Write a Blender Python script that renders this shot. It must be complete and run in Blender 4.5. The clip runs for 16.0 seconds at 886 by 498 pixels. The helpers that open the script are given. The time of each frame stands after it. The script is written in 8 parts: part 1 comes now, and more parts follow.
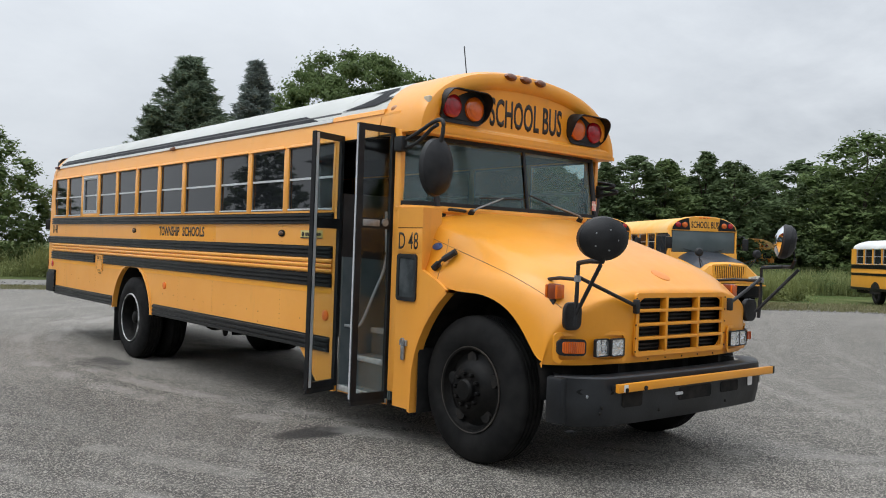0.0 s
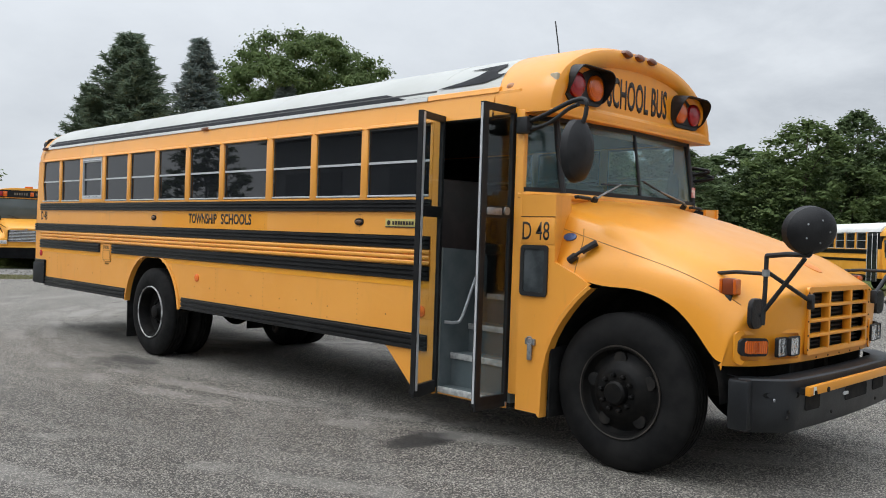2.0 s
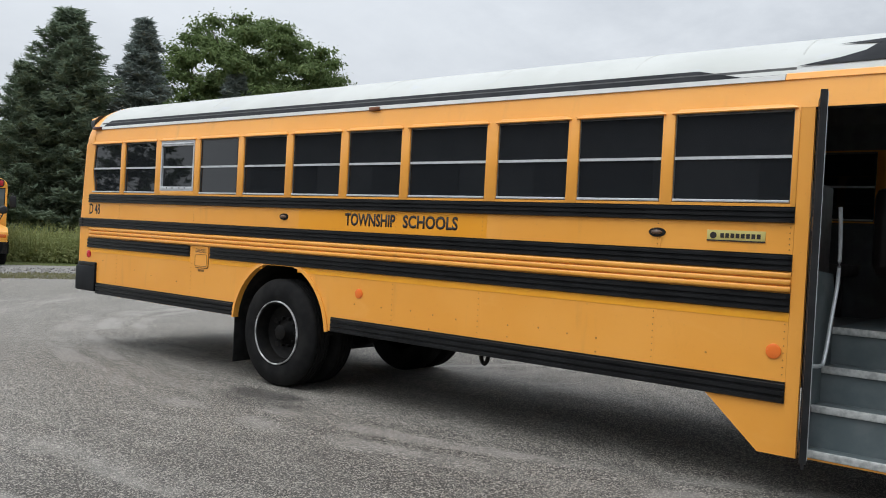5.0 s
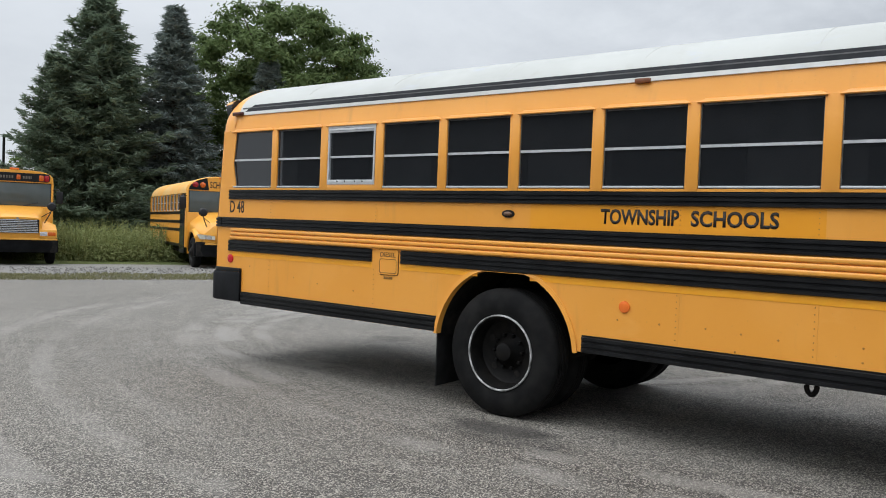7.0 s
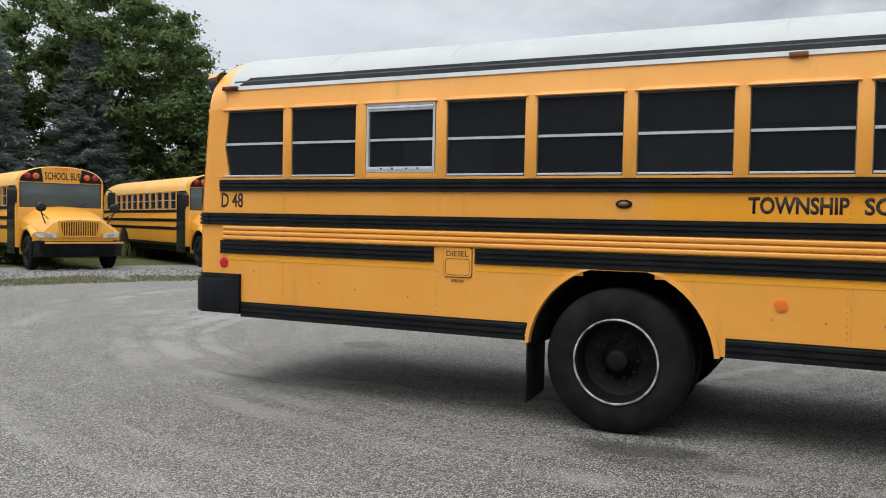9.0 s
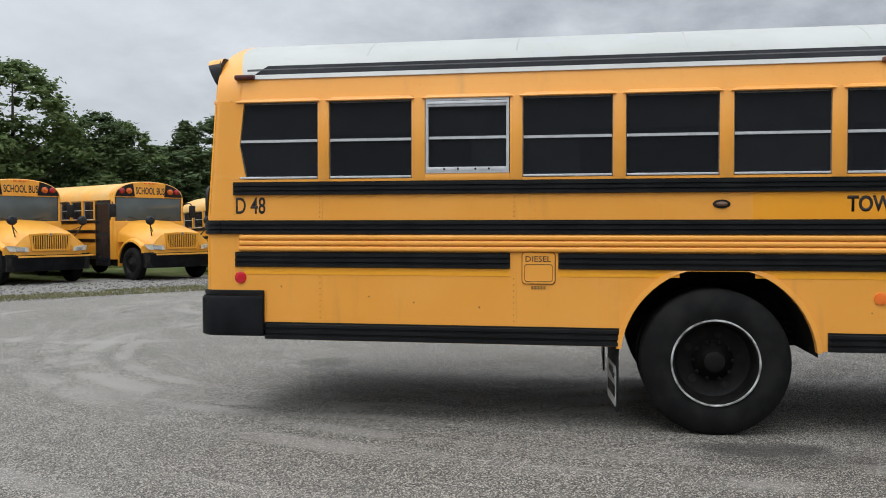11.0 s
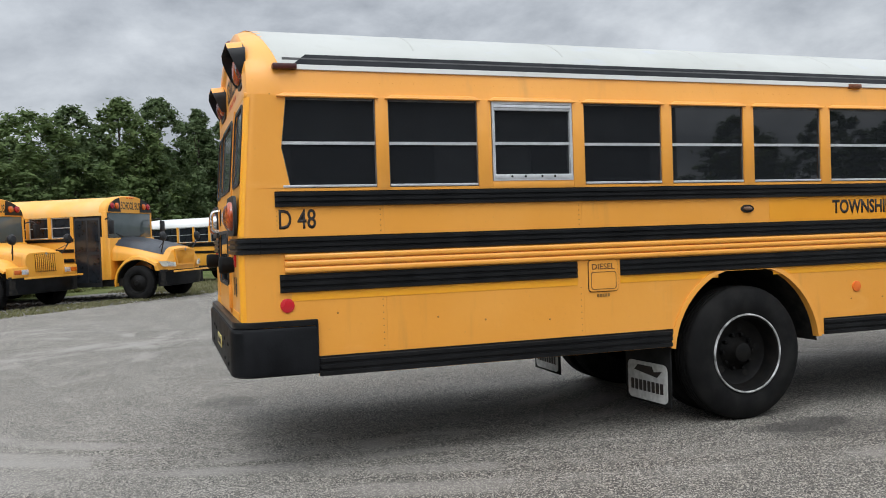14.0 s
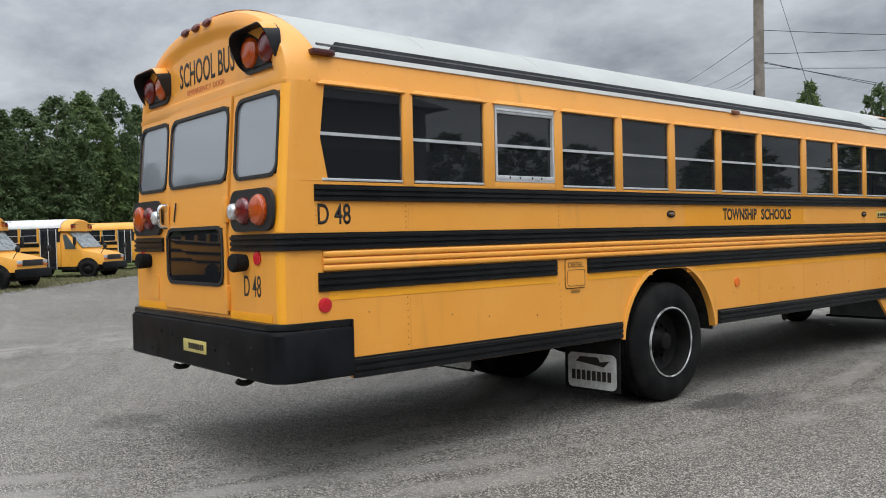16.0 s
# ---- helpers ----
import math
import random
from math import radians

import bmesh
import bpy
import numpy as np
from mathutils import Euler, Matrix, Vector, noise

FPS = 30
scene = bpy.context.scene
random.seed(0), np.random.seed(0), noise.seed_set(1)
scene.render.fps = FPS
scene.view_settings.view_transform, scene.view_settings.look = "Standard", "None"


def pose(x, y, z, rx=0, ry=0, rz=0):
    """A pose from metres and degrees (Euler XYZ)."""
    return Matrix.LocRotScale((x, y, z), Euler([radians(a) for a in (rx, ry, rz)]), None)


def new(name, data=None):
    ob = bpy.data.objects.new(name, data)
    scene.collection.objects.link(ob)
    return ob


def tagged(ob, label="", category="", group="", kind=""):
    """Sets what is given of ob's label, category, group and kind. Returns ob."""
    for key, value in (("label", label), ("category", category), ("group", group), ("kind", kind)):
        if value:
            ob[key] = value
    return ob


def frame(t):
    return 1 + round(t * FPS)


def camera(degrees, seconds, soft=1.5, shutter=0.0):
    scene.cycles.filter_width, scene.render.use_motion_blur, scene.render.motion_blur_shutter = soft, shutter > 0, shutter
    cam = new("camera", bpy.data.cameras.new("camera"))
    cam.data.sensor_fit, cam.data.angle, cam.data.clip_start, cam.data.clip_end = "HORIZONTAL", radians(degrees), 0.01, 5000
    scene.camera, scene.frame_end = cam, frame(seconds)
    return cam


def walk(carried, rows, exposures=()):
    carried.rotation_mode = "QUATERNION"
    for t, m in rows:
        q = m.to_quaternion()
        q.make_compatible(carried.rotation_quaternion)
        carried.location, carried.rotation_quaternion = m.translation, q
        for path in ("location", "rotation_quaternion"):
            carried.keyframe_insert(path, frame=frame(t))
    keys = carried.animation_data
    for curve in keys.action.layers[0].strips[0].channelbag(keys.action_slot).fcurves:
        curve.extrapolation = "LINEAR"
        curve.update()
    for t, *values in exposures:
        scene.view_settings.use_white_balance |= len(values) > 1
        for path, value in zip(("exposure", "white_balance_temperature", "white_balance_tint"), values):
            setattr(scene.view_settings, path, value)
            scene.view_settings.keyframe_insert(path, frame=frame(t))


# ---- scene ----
from mathutils.bvhtree import BVHTree

cam = camera(55.7, 16.0, soft=1.0)
METRES, EYE, TILT, LEAN, TURN = 18.072, 1.5, 0.0, 0.0, -40.23
ROWS = [
    (0.0, 0.0, 0.0, 0.0, -0.01, 0.29, -1.86),
    (0.5, -0.0181, 0.0024, 0.0004, -1.39, 0.01, -1.58),
    (1.0, -0.0357, 0.0113, -0.0002, -1.99, -0.44, -1.25),
    (1.5, -0.0563, 0.0212, -0.0005, -2.73, -0.78, -1.44),
    (2.0, -0.0802, 0.0334, 0.0005, -4.98, -0.67, -1.68),
    (2.5, -0.1029, 0.0497, 0.0009, -5.0, 0.19, -2.53),
    (3.0, -0.13, 0.0656, 0.0012, -5.02, 0.23, -2.45),
    (5.5, -0.2507, 0.1713, 0.0003, -11.97, -0.64, -2.92),
    (6.0, -0.2744, 0.1963, 0.0004, -10.07, -0.43, -2.7),
    (6.5, -0.2999, 0.2186, 0.0006, -9.83, -1.11, -2.43),
    (7.0, -0.3243, 0.2425, 0.0013, -10.92, -1.35, -1.97),
    (7.5, -0.3514, 0.2634, 0.0015, -13.73, -1.58, -1.32),
    (8.0, -0.375, 0.2878, 0.0015, -16.57, -1.7, -0.98),
    (10.5, -0.501, 0.4022, -0.0009, -37.03, -1.58, -0.24),
    (11.0, -0.5224, 0.4274, -0.0, -40.44, -1.37, 0.32),
    (11.5, -0.5409, 0.4544, 0.001, -44.28, -0.88, 0.66),
    (12.0, -0.5592, 0.4808, 0.0015, -49.45, -1.25, 1.22),
    (12.5, -0.5737, 0.5095, 0.0022, -52.91, -1.03, 1.31),
    (13.0, -0.5875, 0.5387, 0.0029, -59.09, -0.77, 2.1),
    (13.5, -0.5995, 0.5674, 0.0033, -63.53, -0.79, 2.43),
    (14.0, -0.6132, 0.5966, 0.0031, -68.36, -1.01, 2.17),
    (14.5, -0.6241, 0.626, 0.0025, -72.98, -1.31, 2.04),
    (15.0, -0.6314, 0.6573, 0.0028, -79.17, -0.97, 1.99),
    (15.5, -0.6369, 0.6868, 0.0029, -84.61, -1.21, 2.24),
    (16.0, -0.6389, 0.7187, 0.0029, -89.73, -1.08, 1.57),
]
walk(cam, [(t, pose(0, 0, EYE, TILT, LEAN, TURN) @ pose(METRES * x, METRES * y, METRES * z, 90 + pitch, roll, yaw)) for t, x, y, z, yaw, pitch, roll in ROWS],
     exposures=[(0.0, 0.07), (3.0, 0.09), (5.5, 0.09), (6.5, 0.04), (8.0, 0.11), (10.5, 0.0), (12.0, 0.04), (12.5, 0.09), (14.5, 0.10), (16.0, 0.06)])



# ---------------------------------------------------------------- world, sun
SUN_DIR = Vector((-0.38, 0.22, 0.90)).normalized()      # towards the sun, veiled by cloud
world = bpy.data.worlds.new("overcast_sky")
scene.world = world
world.use_nodes = True
wn, wl = world.node_tree.nodes, world.node_tree.links
wn.clear()


def wnode(kind, **kw):
    n = wn.new(kind)
    for k, v in kw.items():
        n.inputs[k].default_value = v
    return n


def wmath(op, a, b=0.0, clamp=False):
    n = wn.new("ShaderNodeMath")
    n.operation, n.use_clamp = op, clamp
    for i, v in enumerate((a, b)):
        if isinstance(v, (int, float)):
            n.inputs[i].default_value = v
        else:
            wl.new(v, n.inputs[i])
    return n.outputs[0]


sky = wn.new("ShaderNodeTexSky")
sky.sky_type, sky.sun_disc = "NISHITA", False
sky.sun_elevation, sky.sun_rotation = math.asin(SUN_DIR.z), math.atan2(SUN_DIR.x, SUN_DIR.y)
coord = wn.new("ShaderNodeTexCoord")
sep = wn.new("ShaderNodeSeparateXYZ")
wl.new(coord.outputs["Generated"], sep.inputs[0])
up = wmath("MAXIMUM", sep.outputs[2], 0.0)
# a flat cloud deck: the direction divided by its height
deck = wmath("ADD", up, 0.30)
comb = wn.new("ShaderNodeCombineXYZ")
wl.new(wmath("DIVIDE", sep.outputs[0], deck), comb.inputs[0])
wl.new(wmath("DIVIDE", sep.outputs[1], deck), comb.inputs[1])
comb.inputs[2].default_value = 3.7
puffs = wnode("ShaderNodeTexNoise", Scale=2.3, Detail=9.0, Roughness=0.60, Distortion=0.15)
banks = wnode("ShaderNodeTexNoise", Scale=0.75, Detail=3.0, Roughness=0.5)
wl.new(comb.outputs[0], puffs.inputs["Vector"])
wl.new(comb.outputs[0], banks.inputs["Vector"])
# the veiled sun stands in the west; brighter veil to the north, heavier cloud to the south-east
side = wmath("ADD", wmath("MULTIPLY", sep.outputs[0], -0.06), wmath("MULTIPLY", sep.outputs[1], 0.72))
heavy = wmath("MINIMUM", wmath("SUBTRACT", 0.46, side, True), 0.60)
dark = wmath("MULTIPLY", wmath("SUBTRACT", wmath("ADD", wmath("MULTIPLY", puffs.outputs["Fac"], 0.75), wmath("MULTIPLY", banks.outputs["Fac"], 0.55)), 0.50), 3.3, True)
shade = wmath("SUBTRACT", wmath("ADD", 1.0, wmath("MULTIPLY", heavy, 0.14)), wmath("MULTIPLY", dark, wmath("ADD", wmath("MULTIPLY", heavy, 0.80), 0.12)))
lift = wmath("ADD", 0.71, wmath("MULTIPLY", wmath("POWER", up, 2.2), 2.3))
west = wmath("ADD", 1.0, wmath("MULTIPLY", wmath("MAXIMUM", wmath("MULTIPLY", sep.outputs[0], -1.0), 0.0), 0.50))
north = wmath("ADD", 1.0, wmath("MULTIPLY", sep.outputs[1], 0.13))
lum = wmath("MULTIPLY", wmath("MULTIPLY", wmath("MULTIPLY", shade, lift), west), north)
tint = wn.new("ShaderNodeMix")
tint.data_type = "RGBA"
tint.inputs[6].default_value, tint.inputs[7].default_value = (0.745, 0.84, 1.0, 1), (0.885, 0.938, 1.0, 1)
wl.new(shade, tint.inputs[0])
cloud = wn.new("ShaderNodeVectorMath")
cloud.operation = "SCALE"
wl.new(tint.outputs[2], cloud.inputs[0])
wl.new(lum, cloud.inputs["Scale"])
back_a, back_b = wn.new("ShaderNodeBackground"), wn.new("ShaderNodeBackground")
wl.new(sky.outputs[0], back_a.inputs[0])
wl.new(cloud.outputs[0], back_b.inputs[0])
back_a.inputs[1].default_value, back_b.inputs[1].default_value = 0.06, 1.0
mix_bg, out_bg = wn.new("ShaderNodeMixShader"), wn.new("ShaderNodeOutputWorld")
mix_bg.inputs[0].default_value = 0.93
wl.new(back_a.outputs[0], mix_bg.inputs[1])
wl.new(back_b.outputs[0], mix_bg.inputs[2])
wl.new(mix_bg.outputs[0], out_bg.inputs[0])

sun_data = bpy.data.lights.new("sun", "SUN")
sun_data.energy, sun_data.angle, sun_data.color = 0.68, radians(28), (1.0, 0.98, 0.95)
sun = new("sun", sun_data)
sun.rotation_euler = SUN_DIR.to_track_quat("Z", "Y").to_euler()


# ---------------------------------------------------------------- materials
class Nodes:
    """A small builder for procedural materials."""

    def __init__(self, name):
        self.m = bpy.data.materials.new(name)
        self.m.use_nodes = True
        self.t = self.m.node_tree
        self.b = self.t.nodes["Principled BSDF"]
        self.geo = self.t.nodes.new("ShaderNodeTexCoord").outputs["Object"]

    def put(self, value, socket):
        if hasattr(value, "is_linked"):
            self.t.links.new(value, socket)
        else:
            socket.default_value = value

    def noise(self, scale, detail=4.0, rough=0.55, vec=None, distort=0.0):
        n = self.t.nodes.new("ShaderNodeTexNoise")
        n.inputs["Scale"].default_value, n.inputs["Detail"].default_value = scale, detail
        n.inputs["Roughness"].default_value, n.inputs["Distortion"].default_value = rough, distort
        self.t.links.new(vec or self.geo, n.inputs["Vector"])
        return n.outputs["Fac"]

    def mapped(self, sx, sy, sz):
        n = self.t.nodes.new("ShaderNodeMapping")
        n.inputs["Scale"].default_value = (sx, sy, sz)
        self.t.links.new(self.geo, n.inputs["Vector"])
        return n.outputs[0]

    def world_place(self):
        return self.t.nodes.new("ShaderNodeNewGeometry").outputs["Position"]

    def ramp(self, fac, lo, hi):
        n = self.t.nodes.new("ShaderNodeMapRange")
        n.inputs["From Min"].default_value, n.inputs["From Max"].default_value = lo, hi
        n.interpolation_type = "SMOOTHSTEP"
        self.t.links.new(fac, n.inputs["Value"])
        return n.outputs[0]

    def math(self, op, a, b=0.0):
        n = self.t.nodes.new("ShaderNodeMath")
        n.operation = op
        self.put(a, n.inputs[0])
        self.put(b, n.inputs[1])
        return n.outputs[0]

    def mix(self, fac, a, b):
        n = self.t.nodes.new("ShaderNodeMix")
        n.data_type = "RGBA"
        self.put(fac, n.inputs[0])
        self.put(a if hasattr(a, "is_linked") else (*a, 1), n.inputs[6])
        self.put(b if hasattr(b, "is_linked") else (*b, 1), n.inputs[7])
        return n.outputs[2]

    def island(self):
        return self.t.nodes.new("ShaderNodeNewGeometry").outputs["Random Per Island"]

    def each(self):
        return self.t.nodes.new("ShaderNodeObjectInfo").outputs["Random"]

    def bump(self, height, strength, distance):
        n = self.t.nodes.new("ShaderNodeBump")
        n.inputs["Strength"].default_value, n.inputs["Distance"].default_value = strength, distance
        self.t.links.new(height, n.inputs["Height"])
        self.t.links.new(n.outputs[0], self.b.inputs["Normal"])
        return self

    def set(self, color=None, rough=0.5, metal=0.0, spec=None, coat=None):
        if color is not None:
            self.put(color if hasattr(color, "is_linked") else (*color, 1), self.b.inputs["Base Color"])
        self.put(rough, self.b.inputs["Roughness"])
        self.put(metal, self.b.inputs["Metallic"])
        if spec is not None:
            self.b.inputs["Specular IOR Level"].default_value = spec
        if coat is not None:
            self.b.inputs["Coat Weight"].default_value = coat
            self.b.inputs["Coat Roughness"].default_value = 0.12
        return self


def paint(name, a, b, rough=0.38, coat=0.15, dirt=(0.30, 0.19, 0.07), dirty=0.25):
    """Faded vehicle enamel: slow fading, fine grime that runs down, a little orange peel."""
    n = Nodes(name)
    fade = n.ramp(n.noise(0.9, 3), 0.35, 0.68)
    runs = n.ramp(n.noise(1.0, 5, 0.6, n.mapped(5.0, 5.0, 0.7)), 0.56, 0.80)
    specks = n.ramp(n.noise(38.0, 2), 0.66, 0.78)
    col = n.mix(fade, a, b)
    col = n.mix(n.math("MULTIPLY", runs, dirty), col, dirt)
    col = n.mix(n.math("MULTIPLY", specks, dirty * 0.5), col, dirt)
    blots = n.ramp(n.noise(2.6, 6, 0.7, None, 1.2), 0.60, 0.74)
    col = n.mix(n.math("MULTIPLY", blots, dirty * 0.55), col, tuple(c * 0.72 for c in a))
    worn = n.ramp(n.noise(1.7, 5, 0.65, n.mapped(1.0, 1.0, 3.0), 0.6), 0.58, 0.76)
    col = n.mix(n.math("MULTIPLY", worn, 0.35), col, (min(1.0, b[0] * 1.04), b[1] * 1.12, b[2] * 1.6))
    r = n.math("ADD", n.math("MULTIPLY", n.noise(6.0, 4), 0.18), rough - 0.09)
    n.set(col, r, coat=coat)
    return n.bump(n.noise(9.0, 3), 0.10, 0.02).m


def plain(name, a, b, rough, metal=0.0, scale=7.0, bump=0.15, dist=0.004, fine=60.0, spec=None):
    n = Nodes(name)
    f = n.ramp(n.noise(scale, 5), 0.35, 0.68)
    r = n.math("ADD", n.math("MULTIPLY", n.noise(scale * 2.3, 3), 0.2), rough - 0.1)
    n.set(n.mix(f, a, b), r, metal, spec)
    return n.bump(n.noise(fine, 3), bump, dist).m


def glassy(name, tint_rgb, gloss=0.03, see=None, sheen=0.04):
    """Window glass: a tinted clear sheet under a Fresnel gloss."""
    n = Nodes(name)
    t = n.t
    t.nodes.remove(n.b)
    clear, shine, mixer = (t.nodes.new(k) for k in ("ShaderNodeBsdfTransparent", "ShaderNodeBsdfGlossy", "ShaderNodeMixShader"))
    clear.inputs[0].default_value = (*tint_rgb, 1)
    shine.inputs["Roughness"].default_value = gloss
    edge = t.nodes.new("ShaderNodeLayerWeight")
    edge.inputs["Blend"].default_value = 0.5
    fres = n.math("ADD", sheen, n.math("MULTIPLY", n.math("POWER", edge.outputs["Facing"], 5.0), 0.9))
    base = clear.outputs[0]
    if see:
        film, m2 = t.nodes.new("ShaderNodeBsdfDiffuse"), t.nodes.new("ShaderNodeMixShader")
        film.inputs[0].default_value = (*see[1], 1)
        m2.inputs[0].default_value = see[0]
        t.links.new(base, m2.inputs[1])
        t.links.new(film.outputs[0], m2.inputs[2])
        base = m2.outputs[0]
    t.links.new(fres, mixer.inputs[0])
    t.links.new(base, mixer.inputs[1])
    t.links.new(shine.outputs[0], mixer.inputs[2])
    t.links.new(mixer.outputs[0], t.nodes["Material Output"].inputs[0])
    return n.m


def lens(name, a, b, metal=0.0):
    n = Nodes(name)
    ribs = n.t.nodes.new("ShaderNodeTexWave")
    ribs.inputs["Scale"].default_value = 26.0
    n.t.links.new(n.geo, ribs.inputs["Vector"])
    n.set(n.mix(ribs.outputs["Fac"], a, b), 0.12, metal, coat=0.6)
    return n.bump(ribs.outputs["Fac"], 0.25, 0.004).m


def leaf_mat(name, a, b, c):
    n = Nodes(name)
    col = n.mix(n.island(), a, b)
    col = n.mix(n.ramp(n.noise(0.35, 3), 0.45, 0.7), col, c)
    t = n.t
    n.set(col, 0.65, spec=0.12)
    trans, mixer = t.nodes.new("ShaderNodeBsdfTranslucent"), t.nodes.new("ShaderNodeMixShader")
    t.links.new(col, trans.inputs[0])
    mixer.inputs[0].default_value = 0.40
    t.links.new(n.b.outputs[0], mixer.inputs[1])
    t.links.new(trans.outputs[0], mixer.inputs[2])
    t.links.new(mixer.outputs[0], t.nodes["Material Output"].inputs[0])
    return n.m


YELLOW = paint("faded_bus_yellow_paint", (0.865, 0.360, 0.048), (0.90, 0.392, 0.064))
YELLOW_HOOD = paint("glossy_bus_yellow_paint", (0.77, 0.296, 0.013), (0.81, 0.322, 0.020), 0.40, 0.25, dirty=0.14)
YELLOW_OLD = paint("weathered_bus_yellow_paint", (0.78, 0.345, 0.030), (0.83, 0.39, 0.055), 0.42, 0.1, dirty=0.35)
REFLECT = plain("reflective_yellow_tape", (1.0, 0.40, 0.0), (1.0, 0.43, 0.001), 0.45, scale=20, spec=0.9)
WHITE = paint("white_roof_paint", (0.47, 0.475, 0.445), (0.41, 0.415, 0.385), 0.55, 0.1, (0.35, 0.33, 0.28), 0.35)
EAVE = paint("off_white_eave_paint", (0.58, 0.58, 0.55), (0.50, 0.50, 0.47), 0.5, 0.0, (0.35, 0.30, 0.22), 0.4)
# weathered roof yellow, made paler still by sky reflection put into the colour
PALE_ROOF = paint("bleached_skylit_yellow_roof", (0.72, 0.45, 0.16), (0.80, 0.40, 0.075), 0.55, 0.0, (0.4, 0.3, 0.2), 0.45)
WHITE_DULL = paint("chalky_white_paint", (0.72, 0.72, 0.70), (0.62, 0.62, 0.60), 0.5, 0.0, (0.3, 0.28, 0.22), 0.4)
BLACK = plain("black_rail_paint", (0.0045, 0.0048, 0.0056), (0.010, 0.0104, 0.0116), 0.36, scale=4, spec=0.34)
ROOFBLACK = plain("black_roof_stripe", (0.010, 0.011, 0.013), (0.020, 0.021, 0.024), 0.6, scale=4, spec=0.12)
PLASTIC = plain("black_moulded_plastic", (0.008, 0.008, 0.009), (0.018, 0.018, 0.019), 0.48, fine=220, bump=0.3, spec=0.3)
BUMPER = plain("worn_black_bumper", (0.003, 0.0034, 0.004), (0.009, 0.0095, 0.011), 0.5, scale=3, bump=0.25, spec=0.12)
FRONTBUMPER = plain("scuffed_grey_black_bumper", (0.007, 0.008, 0.0095), (0.023, 0.025, 0.028), 0.42, scale=2.2, bump=0.25, spec=0.4)
RUBBER = plain("tyre_rubber", (0.0075, 0.0075, 0.0077), (0.016, 0.0155, 0.015), 0.75, scale=5, fine=120, bump=0.3, spec=0.12)
SEAL = plain("window_rubber", (0.008, 0.008, 0.009), (0.015, 0.015, 0.016), 0.6)
WHEEL = plain("black_wheel_steel", (0.0035, 0.0035, 0.0035), (0.009, 0.008, 0.007), 0.55, 0.0, scale=14, spec=0.16)
LIP = plain("worn_white_rim_paint", (0.62, 0.62, 0.61), (0.10, 0.10, 0.095), 0.45, scale=9)
DARKALU = plain("weathered_window_frame", (0.085, 0.085, 0.085), (0.17, 0.17, 0.168), 0.5, 0.2, scale=14, bump=0.05)
ALU = plain("window_aluminium", (0.56, 0.57, 0.58), (0.66, 0.67, 0.68), 0.38, 0.35, scale=12, bump=0.05)
CHROME = plain("polished_metal", (0.6, 0.6, 0.6), (0.7, 0.7, 0.7), 0.18, 1.0, bump=0.02)
UNDER = plain("grimy_chassis_steel", (0.012, 0.012, 0.012), (0.030, 0.027, 0.024), 0.8, scale=9, spec=0.12)
STEEL = plain("galvanised_steel", (0.35, 0.36, 0.37), (0.22, 0.22, 0.22), 0.5, 0.6, scale=16)
GREYSTEP = plain("grey_step_lining", (0.10, 0.125, 0.13), (0.14, 0.16, 0.165), 0.55, scale=6)
TREAD = plain("worn_white_step_edge", (0.55, 0.55, 0.53), (0.34, 0.34, 0.33), 0.55, scale=25)
SEATVINYL = plain("dark_seat_vinyl", (0.030, 0.022, 0.020), (0.045, 0.032, 0.030), 0.5)
CABIN = plain("cabin_lining", (0.10, 0.10, 0.10), (0.14, 0.14, 0.14), 0.6)
RED = lens("red_lamp_lens", (0.22, 0.003, 0.008), (0.46, 0.008, 0.014))
# darker lens pair for the tail lamps; also carries visor shade on rear flashers
DARKRED = lens("dark_red_lamp_lens", (0.09, 0.003, 0.005), (0.20, 0.006, 0.009))
DARKAMBER = lens("orange_lamp_lens", (0.34, 0.045, 0.003), (0.60, 0.085, 0.006))
AMBER = lens("amber_lamp_lens", (0.50, 0.085, 0.004), (0.72, 0.14, 0.008))
CLEAR = lens("clear_lamp_lens", (0.45, 0.47, 0.49), (0.97, 0.98, 1.0), 0.55)
HEADLAMP = plain("headlamp_reflector", (0.72, 0.74, 0.76), (0.9, 0.91, 0.92), 0.16, 0.9, bump=0.55, dist=0.03, fine=24)
ORANGE = plain("orange_reflector", (0.85, 0.16, 0.02), (0.90, 0.20, 0.03), 0.25)
REDDOT = plain("red_reflector", (0.55, 0.015, 0.025), (0.62, 0.02, 0.03), 0.25)
INK = plain("black_lettering", (0.016, 0.011, 0.009), (0.026, 0.018, 0.015), 0.55)
REDINK = plain("faded_red_lettering", (0.55, 0.10, 0.04), (0.62, 0.18, 0.06), 0.5)
BLUE = plain("blue_badge", (0.03, 0.06, 0.16), (0.05, 0.09, 0.22), 0.3)
SEAMDIRT = plain("grimy_paint_seam", (0.26, 0.11, 0.02), (0.40, 0.17, 0.03), 0.6)
GOLD = plain("pale_yellow_plaque", (0.55, 0.45, 0.14), (0.62, 0.52, 0.18), 0.4)
PAPER = plain("white_scrap", (0.7, 0.7, 0.7), (0.6, 0.6, 0.6), 0.7)
TINTED = glassy("tinted_window_glass", (0.11, 0.115, 0.12), 0.02, (0.66, (0.020, 0.022, 0.025)), 0.065)
CLEARGLASS = glassy("windscreen_glass", (0.80, 0.90, 0.89), 0.02, (0.13, (0.20, 0.29, 0.29)))
LIGHTGLASS = glassy("untinted_window_glass", (0.85, 0.90, 0.90), 0.02, (0.05, (0.2, 0.22, 0.22)))
DOORGLASS = glassy("door_glass", (0.80, 0.84, 0.84), 0.02)
